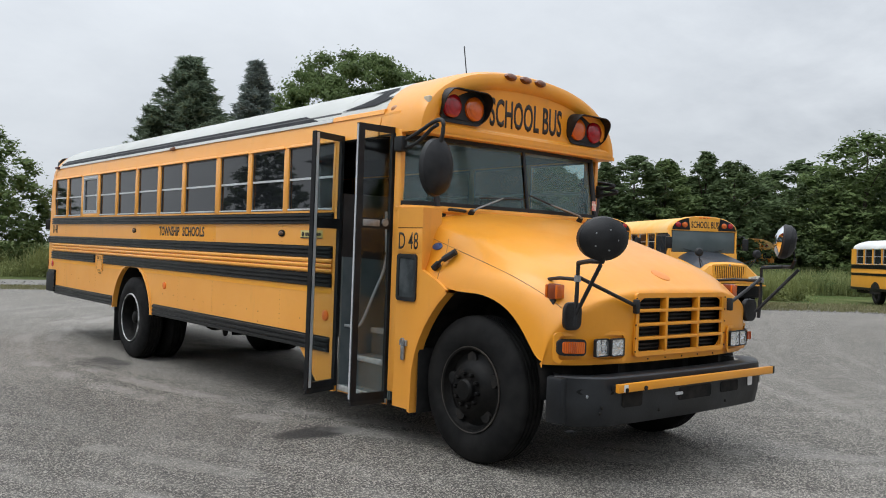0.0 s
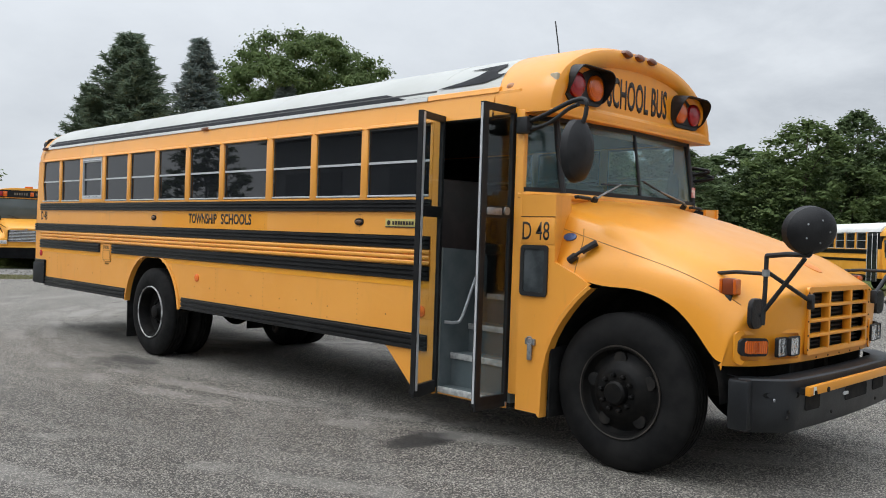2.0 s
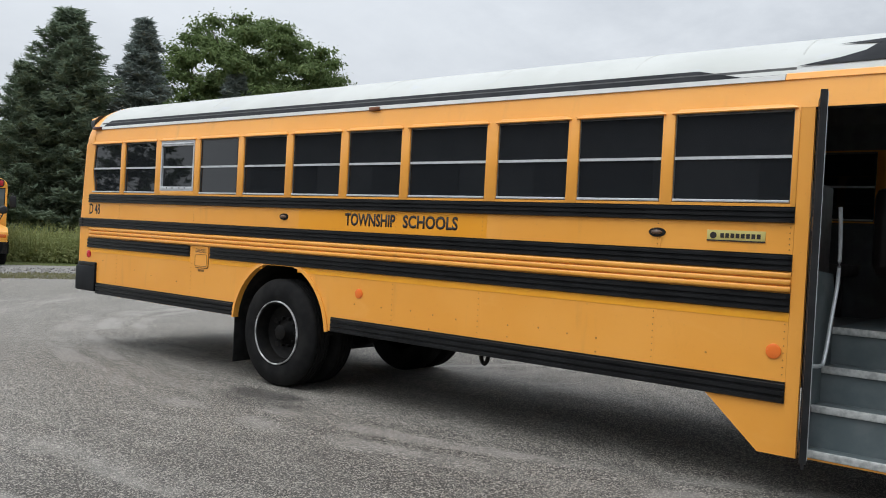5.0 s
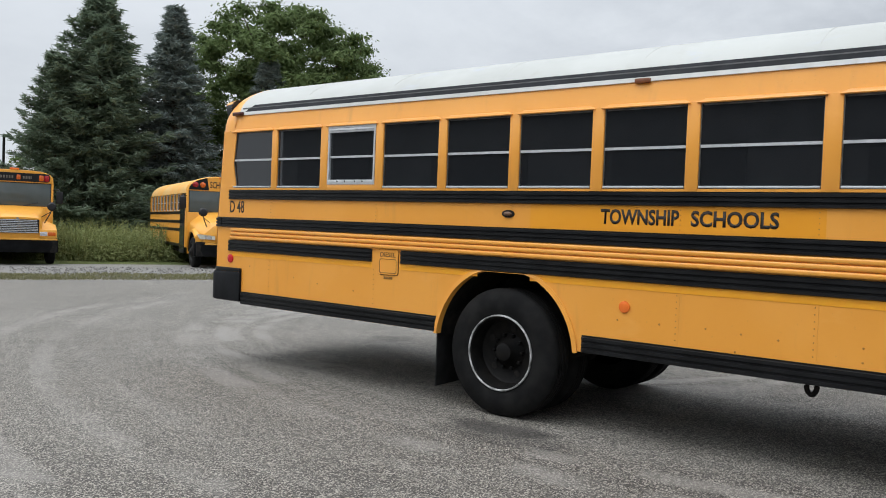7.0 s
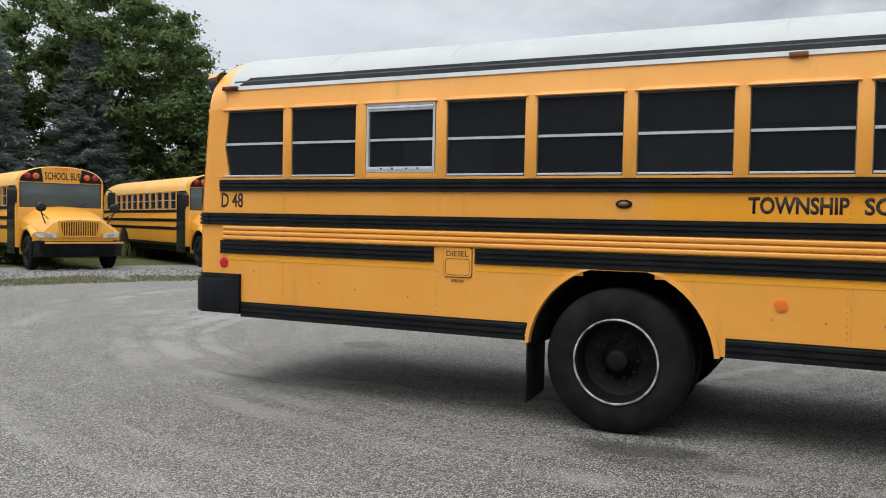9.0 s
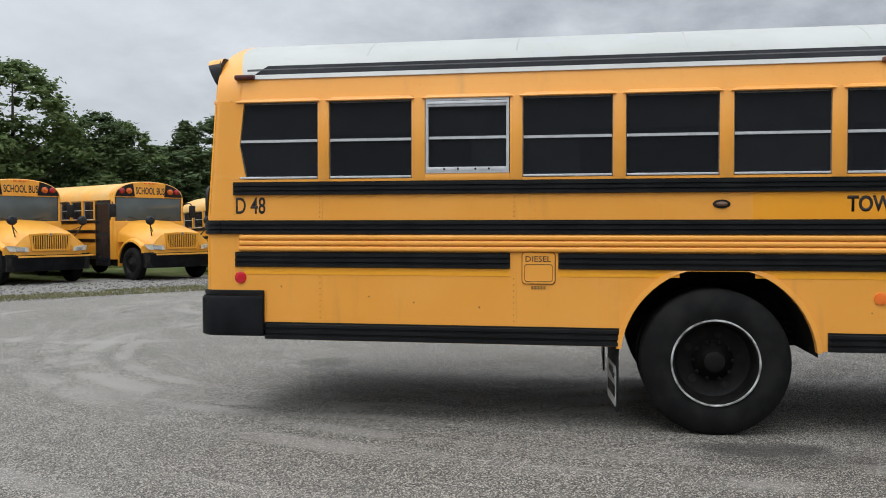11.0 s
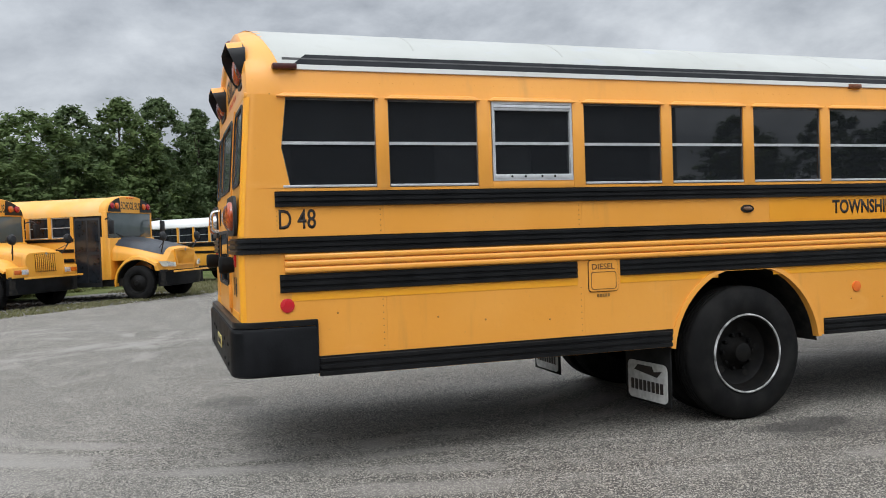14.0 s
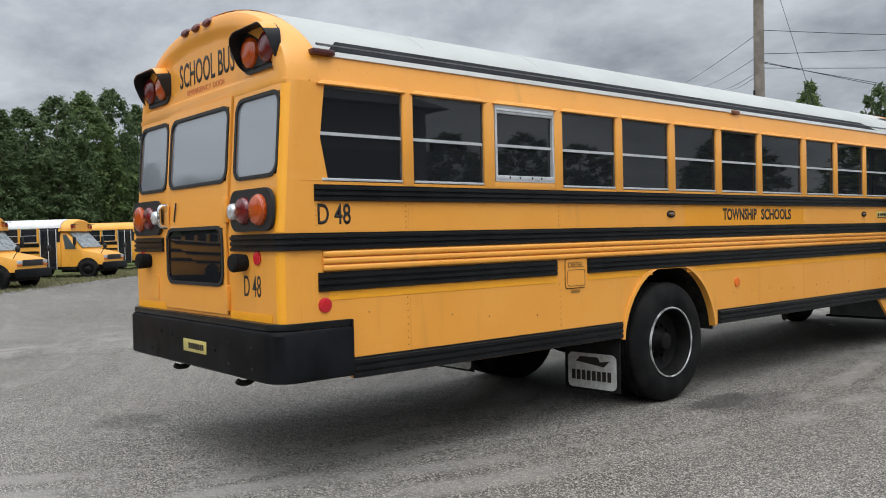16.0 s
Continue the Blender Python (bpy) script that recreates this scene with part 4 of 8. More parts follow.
for cap, y, xs in ((cap_f, 5.075, (4.965, 5.144, 5.323)), (cap_r, 14.850, (5.445, 5.262, 5.082))):
    for x in xs:
        b = turned((x, y - (0.055 if y > 9 else -0.055), 3.025), (0, 1 if y > 9 else -1, 0.25), [(0, 0.066), (0.055, 0.066), (0.080, 0.055), (0.090, 0.025)], 18)
        for v in b.verts:
            v.co.z = 3.03 + (v.co.z - 3.03) * 0.48
        part("clearance_lamp", b, plain("amber_clearance" if y < 9 else "dark_red_clearance", (0.13, 0.04, 0.014) if y < 9 else (0.10, 0.018, 0.013), (0.20, 0.06, 0.02) if y < 9 else (0.2, 0.03, 0.02), 0.35), cap)


# ---------------------------------------------------------------- rear wall
def rear_y(z):
    return REAR_Y - max(0.0, z - 1.55) * 0.075


def rear_face(x0, x1, z0, z1, holes=(), name="rear_panel", mat=YELLOW, parent=bus, out=0.0, thick=0.03):
    """An upright rear panel with rectangular openings, as strips round them."""
    xs = sorted({x0, x1, *[v for h in holes for v in h[:2]]})
    zs = sorted({z0, z1, 1.55, *[v for h in holes for v in h[2:]]} if z0 < 1.55 < z1 else {z0, z1, *[v for h in holes for v in h[2:]]})
    b = None
    for xa, xb in zip(xs[:-1], xs[1:]):
        for za, zb in zip(zs[:-1], zs[1:]):
            if any(h[0] <= (xa + xb) / 2 <= h[1] and h[2] <= (za + zb) / 2 <= h[3] for h in holes):
                continue
            b = prism([(xa, rear_y(za) + out, za), (xb, rear_y(za) + out, za), (xb, rear_y(zb) + out, zb), (xa, rear_y(zb) + out, zb)], (0, -thick, 0), b)
    bmesh.ops.remove_doubles(b, verts=b.verts, dist=1e-5)
    return part(name, b, mat, parent, smooth=None)


RW = [(5.790, 6.335, 1.915, 2.415), (4.745, 5.690, 1.915, 2.405), (4.085, 4.645, 1.915, 2.420)]
LOWW = (4.765, 5.690, 1.225, 1.605)
rear_face(XR + 0.07, 4.700, 0.985, 2.480, [RW[2]])
rear_face(5.765, XL - 0.07, 0.985, 2.480, [RW[0]])
exit_door = rear_face(4.716, 5.750, 1.030, 2.470, [RW[1], LOWW], "emergency_door", out=0.012)
# rounded corners between side and rear
for sgn in (-1, 1):
    rings = []
    for z in (0.985, 1.55, 2.10, 2.480):
        y1 = rear_y(z)
        rings.append([(side_x(sgn, -0.07) + sgn * 0.07 * math.sin(t), y1 - 0.07 + 0.07 * math.cos(t), z) for t in [math.pi / 2 * k / 6 for k in range(7)]] + [(side_x(sgn, -0.001), 14.76, z), (side_x(sgn, -0.012), 14.66, z)])
    part("rear_corner", loft(rings, closed=False), YELLOW, bus)
for x0, x1, z0, z1 in RW + [LOWW]:
    mid = abs((x0 + x1) / 2 - 5.22) < 0.35
    par = exit_door if mid else bus
    o = 0.012 if mid else 0.0
    outer, inner = rounded(x0 - 0.014, x1 + 0.014, z0 - 0.014, z1 + 0.014, 0.090), rounded(x0 + 0.010, x1 - 0.010, z0 + 0.010, z1 - 0.010, 0.075)
    b = hoop([(x, rear_y(z) + o + 0.001, z) for x, z in outer], [(x, rear_y(z) + o + 0.001, z) for x, z in inner], (0, 0.008, 0))
    seal = part("window_seal", b, SEAL, par)
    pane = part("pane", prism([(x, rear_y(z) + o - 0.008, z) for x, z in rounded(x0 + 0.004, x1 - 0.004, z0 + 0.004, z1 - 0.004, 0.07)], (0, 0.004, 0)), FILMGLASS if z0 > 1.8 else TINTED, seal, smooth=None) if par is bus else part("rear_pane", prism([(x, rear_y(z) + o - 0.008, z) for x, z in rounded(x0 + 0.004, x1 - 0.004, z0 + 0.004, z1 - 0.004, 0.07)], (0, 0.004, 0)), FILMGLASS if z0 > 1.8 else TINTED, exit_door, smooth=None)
    pane.visible_shadow = False
# amber reflection stripes in the lower pane, imitated by thin bars behind it
for z in (1.30, 1.40, 1.50):
    part("window_bar", box(4.78, 5.67, 14.885, 14.900, z - 0.008, z + 0.008), plain("amber_reflection", (0.16, 0.11, 0.05), (0.2, 0.14, 0.06), 0.5), exit_door)
# door joint, hinges, latch
part("door_joint", box(4.700, 4.716, 14.80, 14.850, 1.02, 2.46), UNDER, bus)
part("door_joint", box(5.750, 5.765, 14.80, 14.850, 1.02, 2.46), UNDER, bus)
part("door_sill", box(4.700, 5.765, 14.88, 14.928, 0.985, 1.026), YELLOW, bus)
for z in (1.72, 1.14):
    h = part("hinge", box(4.688, 4.730, 14.920, 14.950, z - 0.085, z + 0.085, 0.006), YELLOW, exit_door)
latch = part("door_handle", tube(bend([(5.70, 14.925, 1.790), (5.705, 14.985, 1.775), (5.702, 14.995, 1.70), (5.698, 14.985, 1.64), (5.696, 14.925, 1.62)]), 0.014, 8), CHROME, exit_door)
part("handle_plate", box(5.665, 5.735, 14.932, 14.938, 1.60, 1.80, 0.002), YELLOW, latch)
part("latch_arrow", tube([(5.57, 14.935, 1.665), (5.54, 14.930, 1.80)], 0.006, 6), INK, exit_door)
# tail lamp clusters
for x0, x1, lamps in ((4.060, 4.620, ((4.560, 0.055, CLEAR), (4.420, 0.088, DARKRED), (4.222, 0.099, DARKAMBER))), (5.800, 6.360, ((5.860, 0.055, CLEAR), (6.000, 0.088, DARKRED), (6.198, 0.099, DARKAMBER)))):
    pl = part("tail_lamp_panel", prism([(x, REAR_Y + 0.002, z) for x, z in rounded(x0, x1, 1.572, 1.835, 0.09)], (0, 0.022, 0)), SEAL, bus)
    for x, r, m in lamps:
        b = turned((x, REAR_Y + 0.024, 1.702), (0, 1, 0), [(0, r), (0.014, r * 0.98), (0.030, r * 0.84), (0.040, r * 0.45), (0.043, 0.0)], 26)
        part("tail_lamp", b, m, pl)
for x0, x1 in ((4.640, -1), (5.790, 1)):
    # from the door round the corner to the side rail
    prof = rail_profile(1.446, 1.553)
    rings = [[(x0, REAR_Y + o, z) for o, z in prof]]
    for k in range(7):
        t = math.pi / 2 * k / 6
        rings.append([(side_x(x1, -0.07) + x1 * (0.07 + o) * math.sin(t), REAR_Y - 0.07 + (0.07 + o) * math.cos(t), z) for o, z in prof])
    rings.append([(side_x(x1, o), 14.795, z) for o, z in prof])
    part("rear_rub_rail", loft(rings), BLACK, bus, smooth=25)
for x in (4.470, 6.090):
    k = part("rubber_stop", turned((x, REAR_Y, 1.375), (0, 1, 0), [(0, 0.052), (0.03, 0.056), (0.085, 0.060), (0.10, 0.050), (0.104, 0.01)], 20), RUBBER, bus)
for x, z in ((4.300, 1.405), (6.22, 1.405)):
    part("rear_reflector", turned((x, REAR_Y + 0.001, z), (0, 1, 0), [(0, 0.045), (0.008, 0.045), (0.012, 0.03)], 20), REDDOT, bus)
lettering("fleet_code", "D 48", INK, bus, (4.490, REAR_Y + 0.001, 1.160), 0.225, 0.135, REAR_SIDE, heavy=0.003)
part("access_panel", prism([(x, REAR_Y + 0.001, z) for x, z in rounded(5.90, 6.12, 1.08, 1.27, 0.02)], (0, 0.006, 0)), YELLOW, bus)
for args in ((4.128, 4.690, 1.00, 1.060), (5.775, 6.33, 1.00, 1.06)):
    x0, x1, z0, z1 = args
    part("reflective_tape", prism([(x0, rear_y(z0) + 0.001, z0), (x1, rear_y(z0) + 0.001, z0), (x1, rear_y(min(1.8, z1)) + 0.001, min(1.8, z1)), (x1, rear_y(z1) + 0.001, z1), (x0, rear_y(z1) + 0.001, z1), (x0, rear_y(min(1.8, z1)) + 0.001, min(1.8, z1))] if z1 > 1.8 else [(x0, rear_y(z0) + 0.001, z0), (x1, rear_y(z0) + 0.001, z0), (x1, rear_y(z1) + 0.001, z1), (x0, rear_y(z1) + 0.001, z1)], (0, 0.003, 0)), REFLECT, bus, smooth=None)
for zs_ in ((0.99, 1.22, 1.44), (1.56, 1.80, 2.13, 2.46)):
    rings = [[(XR + 0.07 - (0.0715 + q) * math.sin(t), rear_y(z) - 0.07 + (0.0715 + q) * math.cos(t), z) for t in [0.05 + 0.95 * k / 6 for k in range(7)]] for q in (0.0, 0.0015) for z in (zs_ if q == 0.0 else zs_[::-1])]
    part("reflective_tape", loft(rings, closed=False), REFLECT, bus)
# wrap-round rear bumper
def plan(off, r=0.15, n=7):
    """The bumper's outline from above, from the right end round the back to the left end."""
    xa, xb, ye = XR - 0.028 - off, XL + 0.028 + off, 14.995 + off
    p = [(xa, 14.445), (xa, ye - r)]
    p += [(xa + r - r * math.cos(t), ye - r + r * math.sin(t)) for t in [math.pi / 2 * k / n for k in range(1, n)]]
    p += [(xa + r, ye), (xb - r, ye)]
    p += [(xb - r + r * math.sin(t), ye - r + r * math.cos(t)) for t in [math.pi / 2 * k / n for k in range(1, n)]]
    return p + [(xb, ye - r), (xb, 14.445)]


def sweep(rows, bm=None, fn=None):
    fn = fn or plan
    rings = [[(x, y, z) for x, y in fn(o)] for o, z in rows]
    return loft(rings, bm, closed=False)


b = sweep([(-0.10, 0.650), (-0.012, 0.650), (0.0, 0.662), (0.0, 0.940), (-0.010, 0.962), (-0.03, 0.966), (-0.10, 0.966)])
bmp = part("rear_bumper", b, BUMPER, bus)
part("bumper_top_strip", sweep([(-0.10, 0.966), (-0.018, 0.968), (-0.014, 0.985), (-0.018, 1.008), (-0.10, 1.010)]), BLACK, bmp)
part("bumper_end", box(XR - 0.026, XR + 0.05, 14.438, 14.452, 0.652, 1.006, 0.003), BUMPER, bmp)
plate_b = part("bumper_plaque", box(4.930, 5.300, 14.995, 15.002, 0.752, 0.838, 0.002), GOLD, bmp)
part("plaque_print", bars(8, (5.21, 15.0022, 0.775), 0.25, 0.04, REAR_SIDE, 0.3), INK, bmp, smooth=None)
for x, z in ((5.72, 0.86), (5.52, 0.85), (4.60, 0.86), (4.60, 0.72), (4.28, 0.85), (4.28, 0.72), (5.9, 0.72), (4.80, 0.80)):
    part("bumper_bolt", turned((x, 14.993, z), (0, 1, 0), [(0, 0.014), (0.006, 0.014), (0.010, 0.006)], 10), UNDER, bmp)
part("bumper_slot", prism([(x, 14.998, z) for x, z in rounded(5.79, 5.85, 0.665, 0.775, 0.028)], (0, -0.002, 0)), UNDER, bmp)
for x in (4.60, 5.62):
    part("tow_hook", tube(bend([(x, 14.80, 0.64), (x, 14.84, 0.595), (x, 14.90, 0.588), (x, 14.94, 0.605)]), 0.02, 8), UNDER, bus)


# ---------------------------------------------------------------- wheels
def tyre_mesh(x_out, sgn, w=0.275, R=0.530):
    """A tyre with ribbed tread and bulged sides, lying on the x axis from x_out inwards."""
    pr = [(0.030, 0.290), (0.012, 0.315), (0.000, 0.380), (0.002, 0.430), (0.018, 0.478), (0.034, 0.508), (0.046, 0.522), (0.060, R)]
    for k in range(4):
        a = 0.060 + (w - 0.12) * (k + 0.42) / 4.0
        pr += [(a, R), (a + 0.004, R - 0.014), (a + 0.012, R - 0.014), (a + 0.016, R)]
    pr += [(w - 0.060, R), (w - 0.046, 0.522), (w - 0.018, 0.478), (w, 0.40), (w - 0.012, 0.315), (w - 0.030, 0.290)]
    return [(a, r) for a, r in pr]


def wheel(name, y, x_out, sgn, dual=False, z=0.527, parent=bus):
    """sgn: the way that the wheel's face looks along x."""
    ax = (-sgn, 0, 0)
    hub = part(name, turned((x_out, y, z), ax, tyre_mesh(x_out, sgn), 56, caps=False), RUBBER, parent, "worn black tyre on a dark steel wheel")
    if dual:
        turned_b = turned((x_out - sgn * 0.325, y, z), ax, tyre_mesh(x_out, sgn), 48, caps=False)
        part("inner_tyre", turned_b, RUBBER, hub)
        # deep dish seen from outside
        b = turned((x_out, y, z), ax, [(0.020, 0.310), (0.008, 0.306), (0.012, 0.288), (0.060, 0.272), (0.135, 0.262), (0.150, 0.240), (0.158, 0.150), (0.152, 0.140), (0.110, 0.095), (0.075, 0.078), (0.060, 0.074), (0.050, 0.05), (0.048, 0.0)], 48, caps=False)
        part("rim", b, WHEEL, hub)
        part("rim_lip", turned((x_out, y, z), ax, [(0.014, 0.3135), (-0.001, 0.3120), (-0.003, 0.3035), (0.006, 0.2985)], 56, caps=False), LIP, hub, "worn white rim edge")
        for k in range(5):
            a = math.tau * k / 5 + 0.5
            c = (x_out - sgn * 0.151, y + 0.198 * math.cos(a), z + 0.198 * math.sin(a))
            part("hand_hole", loft([ring(c, (sgn, 0, 0), 0.030, 16), ring((c[0] + sgn * 0.002, c[1], c[2]), (sgn, 0, 0), 0.028, 16)]), UNDER, hub)
        for k in range(10):
            a = math.tau * k / 10
            c = (x_out - sgn * 0.150, y + 0.118 * 1.18 * math.cos(a), z + 0.118 * 1.18 * math.sin(a))
            part("wheel_nut", turned(c, (sgn, 0, 0), [(0, 0.016), (0.030, 0.015), (0.034, 0.008)], 6), WHEEL, hub)
    else:
        b = turned((x_out, y, z), ax, [(0.020, 0.310), (0.006, 0.306), (0.010, 0.290), (0.045, 0.278), (0.060, 0.262), (0.050, 0.225), (0.020, 0.195), (-0.005, 0.160), (-0.012, 0.145), (-0.012, 0.085), (-0.045, 0.080), (-0.060, 0.066), (-0.062, 0.0)], 48, caps=False)
        part("rim", b, WHEEL, hub)
        part("rim_lip", turned((x_out, y, z), ax, [(0.010, 0.312), (0.002, 0.310), (0.004, 0.302)], 48, caps=False), plain("worn_rim_edge", (0.014, 0.012, 0.010), (0.045, 0.036, 0.028), 0.6), hub)
        for k in range(5):
            a = math.tau * k / 5 + 0.25
            c = Vector((x_out - sgn * 0.046, y + 0.225 * math.cos(a), z + 0.225 * math.sin(a)))
            b = loft([ring(c + Vector((sgn * h, 0, 0)), (sgn, 0.0, 0.0), r, 18, 1.0) for h, r in ((-0.03, 0.046), (0.012, 0.046), (0.013, 0.040))])
            part("hand_hole", b, UNDER, hub)
        for k in range(10):
            a = math.tau * k / 10 + 0.1
            c = (x_out + sgn * 0.010, y + 0.118 * math.cos(a), z + 0.118 * math.sin(a))
            part("wheel_nut", turned(c, (sgn, 0, 0), [(0, 0.017), (0.030, 0.016), (0.036, 0.009)], 6), WHEEL, hub)
    return hub


FRONT_AXLE, REAR_AXLE = 4.465, 11.045
wheel("front_wheel", FRONT_AXLE, 4.060, -1, z=0.560)
wheel("front_wheel", FRONT_AXLE, 2 * XC - 4.060, 1, z=0.560)
wheel("rear_wheel", REAR_AXLE, 3.995, -1, True, z=0.524)
wheel("rear_wheel", REAR_AXLE, 2 * XC - 3.995, 1, True, z=0.524)
for yy, r in ((FRONT_AXLE, 0.055), (REAR_AXLE, 0.085)):
    part("axle", tube([(4.30, yy, 0.527), (6.12, yy, 0.527)], r, 14), UNDER, bus)
part("differential", turned((XC, REAR_AXLE, 0.527), (0, 1, 0), [(-0.24, 0.05), (-0.2, 0.15), (0, 0.22), (0.14, 0.18), (0.2, 0.05)], 20), UNDER, bus)
part("drive_shaft", tube([(XC, 6.2, 0.62), (XC, 10.8, 0.55)], 0.055, 12), UNDER, bus)
for x in (4.78, 5.56):
    part("chassis_rail", box(x, x + 0.08, 3.70, 14.75, 0.66, 0.90, 0.006), UNDER, bus)
floor_b = box(XR + 0.035, XL - 0.035, 6.22, 10.335, 0.900, 0.985)
box(XC - 0.48, XC + 0.48, 10.335, 11.735, 0.900, 0.985, bm=floor_b)
box(XR + 0.035, XL - 0.035, 11.735, 14.80, 0.900, 0.985, bm=floor_b)
part("bus_floor", floor_b, UNDER, bus)
part("silencer", tube([(4.95, 8.7, 0.66), (4.95, 8.75, 0.66), (4.95, 9.75, 0.66), (4.95, 9.8, 0.66)], 0.12, 16), UNDER, bus)
part("tail_pipe", tube([(4.95, 9.8, 0.66), (4.70, 10.5, 0.75), (4.70, 11.6, 0.75), (4.75, 12.6, 0.62), (4.75, 14.7, 0.60)], 0.05, 10), UNDER, bus)
part("fuel_tank", box(5.70, 6.34, 11.95, 13.4, 0.52, 0.90, 0.05), UNDER, bus)
part("battery_tray", box(5.75, 6.30, 7.6, 8.7, 0.52, 0.90, 0.03), UNDER, bus)
part("air_tank", tube([(5.25, 8.4, 0.56), (5.25, 9.2, 0.56)], 0.12, 14), UNDER, bus)
part("tie_down_loop", tube(bend([(4.20, 8.70, 0.64), (4.20, 8.70, 0.56), (4.20, 8.67, 0.525), (4.20, 8.64, 0.56), (4.20, 8.64, 0.64)]), 0.018, 8), UNDER, bus)
for sgn, x0 in ((-1, 4.03), (1, 2 * XC - 4.60)):
    fl = part("mudflap", box(x0, x0 + 0.57, 11.775, 11.788, 0.145, 0.660, 0.004), FLAP, bus, "black rubber mudflap with a white printed field")
    part("flap_print", prism([(x, 11.789, z) for x, z in rounded(x0 + 0.035, x0 + 0.535, 0.165, 0.47, 0.05)], (0, 0.002, 0)), FLAPWHITE, fl)
    part("flap_bars", bars(8, (x0 + 0.50, 11.7915, 0.235), 0.42, 0.085, REAR_SIDE, 0.3), INK, fl, smooth=None)
    part("flap_emblem", prism([(x0 + 0.45, 11.7915, 0.395), (x0 + 0.16, 11.7915, 0.36), (x0 + 0.10, 11.7915, 0.415), (x0 + 0.20, 11.7915, 0.40), (x0 + 0.22, 11.7915, 0.44), (x0 + 0.40, 11.7915, 0.44)], (0, 0.002, 0)), INK, fl)
    # it hangs a little askew
    for ob in [fl] + list(fl.children):
        for v in ob.data.vertices:
            v.co.y += (v.co.x + XC - x0 - 0.57) * (0.09 if sgn < 0 else 0.0)
# closed wheel houses
for sgn in (-1, 1):
    xa, xb = side_x(sgn, -0.02), side_x(sgn, -0.72)
    pts = arch_outline(11.035, 0.54, 0.69, 0.05, math.pi - 0.05, 16)
    part("wheel_house_back", prism([(side_x(sgn, -0.70), y, z) for y, z in arch_outline(11.035, 0.54, 0.69, 0.42, math.pi - 0.42, 16)], (sgn * 0.01, 0, 0)), UNDER, bus)
    part("wheel_house", loft([[(xa, y, z) for y, z in pts], [(xb, y, z) for y, z in pts]], closed=False), UNDER, bus)

# ---------------------------------------------------------------- front of the body: cowl, windscreen, door
def front_plan(off=0.0):
    half = [(-HW + 0.004 - off, 5.33), (-HW + 0.020 - off, 5.275 - off * 0.3), (-0.965 - off * 0.6, 5.105 - off), (-0.02, 5.045 - off)]
    return [(XC + x, y) for x, y in half] + [(XC - x, y) for x, y in half[::-1]]


def front_sweep(rows):
    return loft([[(x, y + dy, z) for x, y in front_plan(o)] for o, dy, z in rows], closed=False)


part("cowl", front_sweep([(0.0, 0.0, 1.20), (0.0, 0.0, 1.845), (0.014, 0, 1.860), (0.014, 0, 1.885), (0.0, 0.006, 1.905), (-0.03, 0.01, 1.915)]), YELLOW, bus)
part("windscreen_seal", front_sweep([(0.004, 0.008, 1.900), (0.006, 0.010, 1.935), (-0.02, 0.012, 1.938)]), SEAL, bus)
part("windscreen_head", front_sweep([(0.006, 0.085, 2.425), (0.008, 0.090, 2.475), (-0.03, 0.090, 2.480)]), SEAL, bus)


def screen_pane(i, f0, f1, mat=CLEARGLASS):
    (xa, ya), (xb, yb) = front_plan()[i:i + 2] if i != 3 else front_plan()[3:5]
    pts = []
    for f, z, dy in ((f0, 1.925, 0.018), (f1, 1.925, 0.018), (f1, 2.440, 0.096), (f0, 2.440, 0.096)):
        pts.append((xa + (xb - xa) * f, ya + (yb - ya) * f + dy, z))
    ob = part("windscreen", prism(pts, (0, 0.006, 0)), mat, bus, smooth=None)
    ob.visible_shadow = False


for i, f0, f1 in ((1, 0.05, 0.93), (2, 0.04, 0.99), (4, 0.01, 0.96), (5, 0.07, 0.95)):
    screen_pane(i, f0, f1)


def pillar(i, f, r, mat=SEAL):
    (xa, ya), (xb, yb) = front_plan()[i:i + 2]
    x, y = xa + (xb - xa) * f, ya + (yb - ya) * f
    part("windscreen_pillar", tube([(x, y + 0.010, 1.90), (x, y + 0.096, 2.47)], r, 8), mat, bus)


pillar(2, 0.0, 0.024)
pillar(4, 1.0, 0.024)
pillar(3, 0.5, 0.013)
for sgn in (-1, 1):
    part("front_post", box(*sorted((side_x(sgn, -0.045), side_x(sgn, 0.003))), 5.295, 5.372, 0.42 if sgn < 0 else 0.62, 2.50, 0.008), YELLOW, bus)
for foot, tip, blade in (((4.545, 5.02, 1.875), (4.90, 5.045, 2.005), ((4.64, 5.050, 1.990), (5.155, 5.045, 2.012))),
                         ((5.875, 5.02, 1.885), (5.48, 5.035, 1.985), ((5.760, 5.050, 1.925), (5.205, 5.042, 2.052)))):
    f, t_ = Vector(foot), Vector(tip)
    arm = part("wiper", tube([f, f.lerp(t_, 0.12) + Vector((0, -0.012, 0.012)), t_], 0.010, 6, taper=0.006), STEEL, bus)
    part("wiper_blade", tube(blade, 0.008, 6), SEAL, arm)
    part("wiper_pivot", turned(f + Vector((0, 0.02, -0.01)), (0, -0.6, 0.8), [(-0.02, 0.026), (0.02, 0.022), (0.03, 0.010)], 12), SEAL, arm)
part("windscreen_sticker", box(6.09, 6.15, 5.083, 5.086, 1.97, 2.06), plain("sticker", (0.6, 0.15, 0.12), (0.7, 0.6, 0.55), 0.5, scale=40), bus)
part("cowl_grip", tube([(4.31, 5.05, 1.875), (4.315, 5.03, 1.878), (4.47, 5.03, 1.872), (4.475, 5.05, 1.870)], 0.013, 8), SEAL, bus)
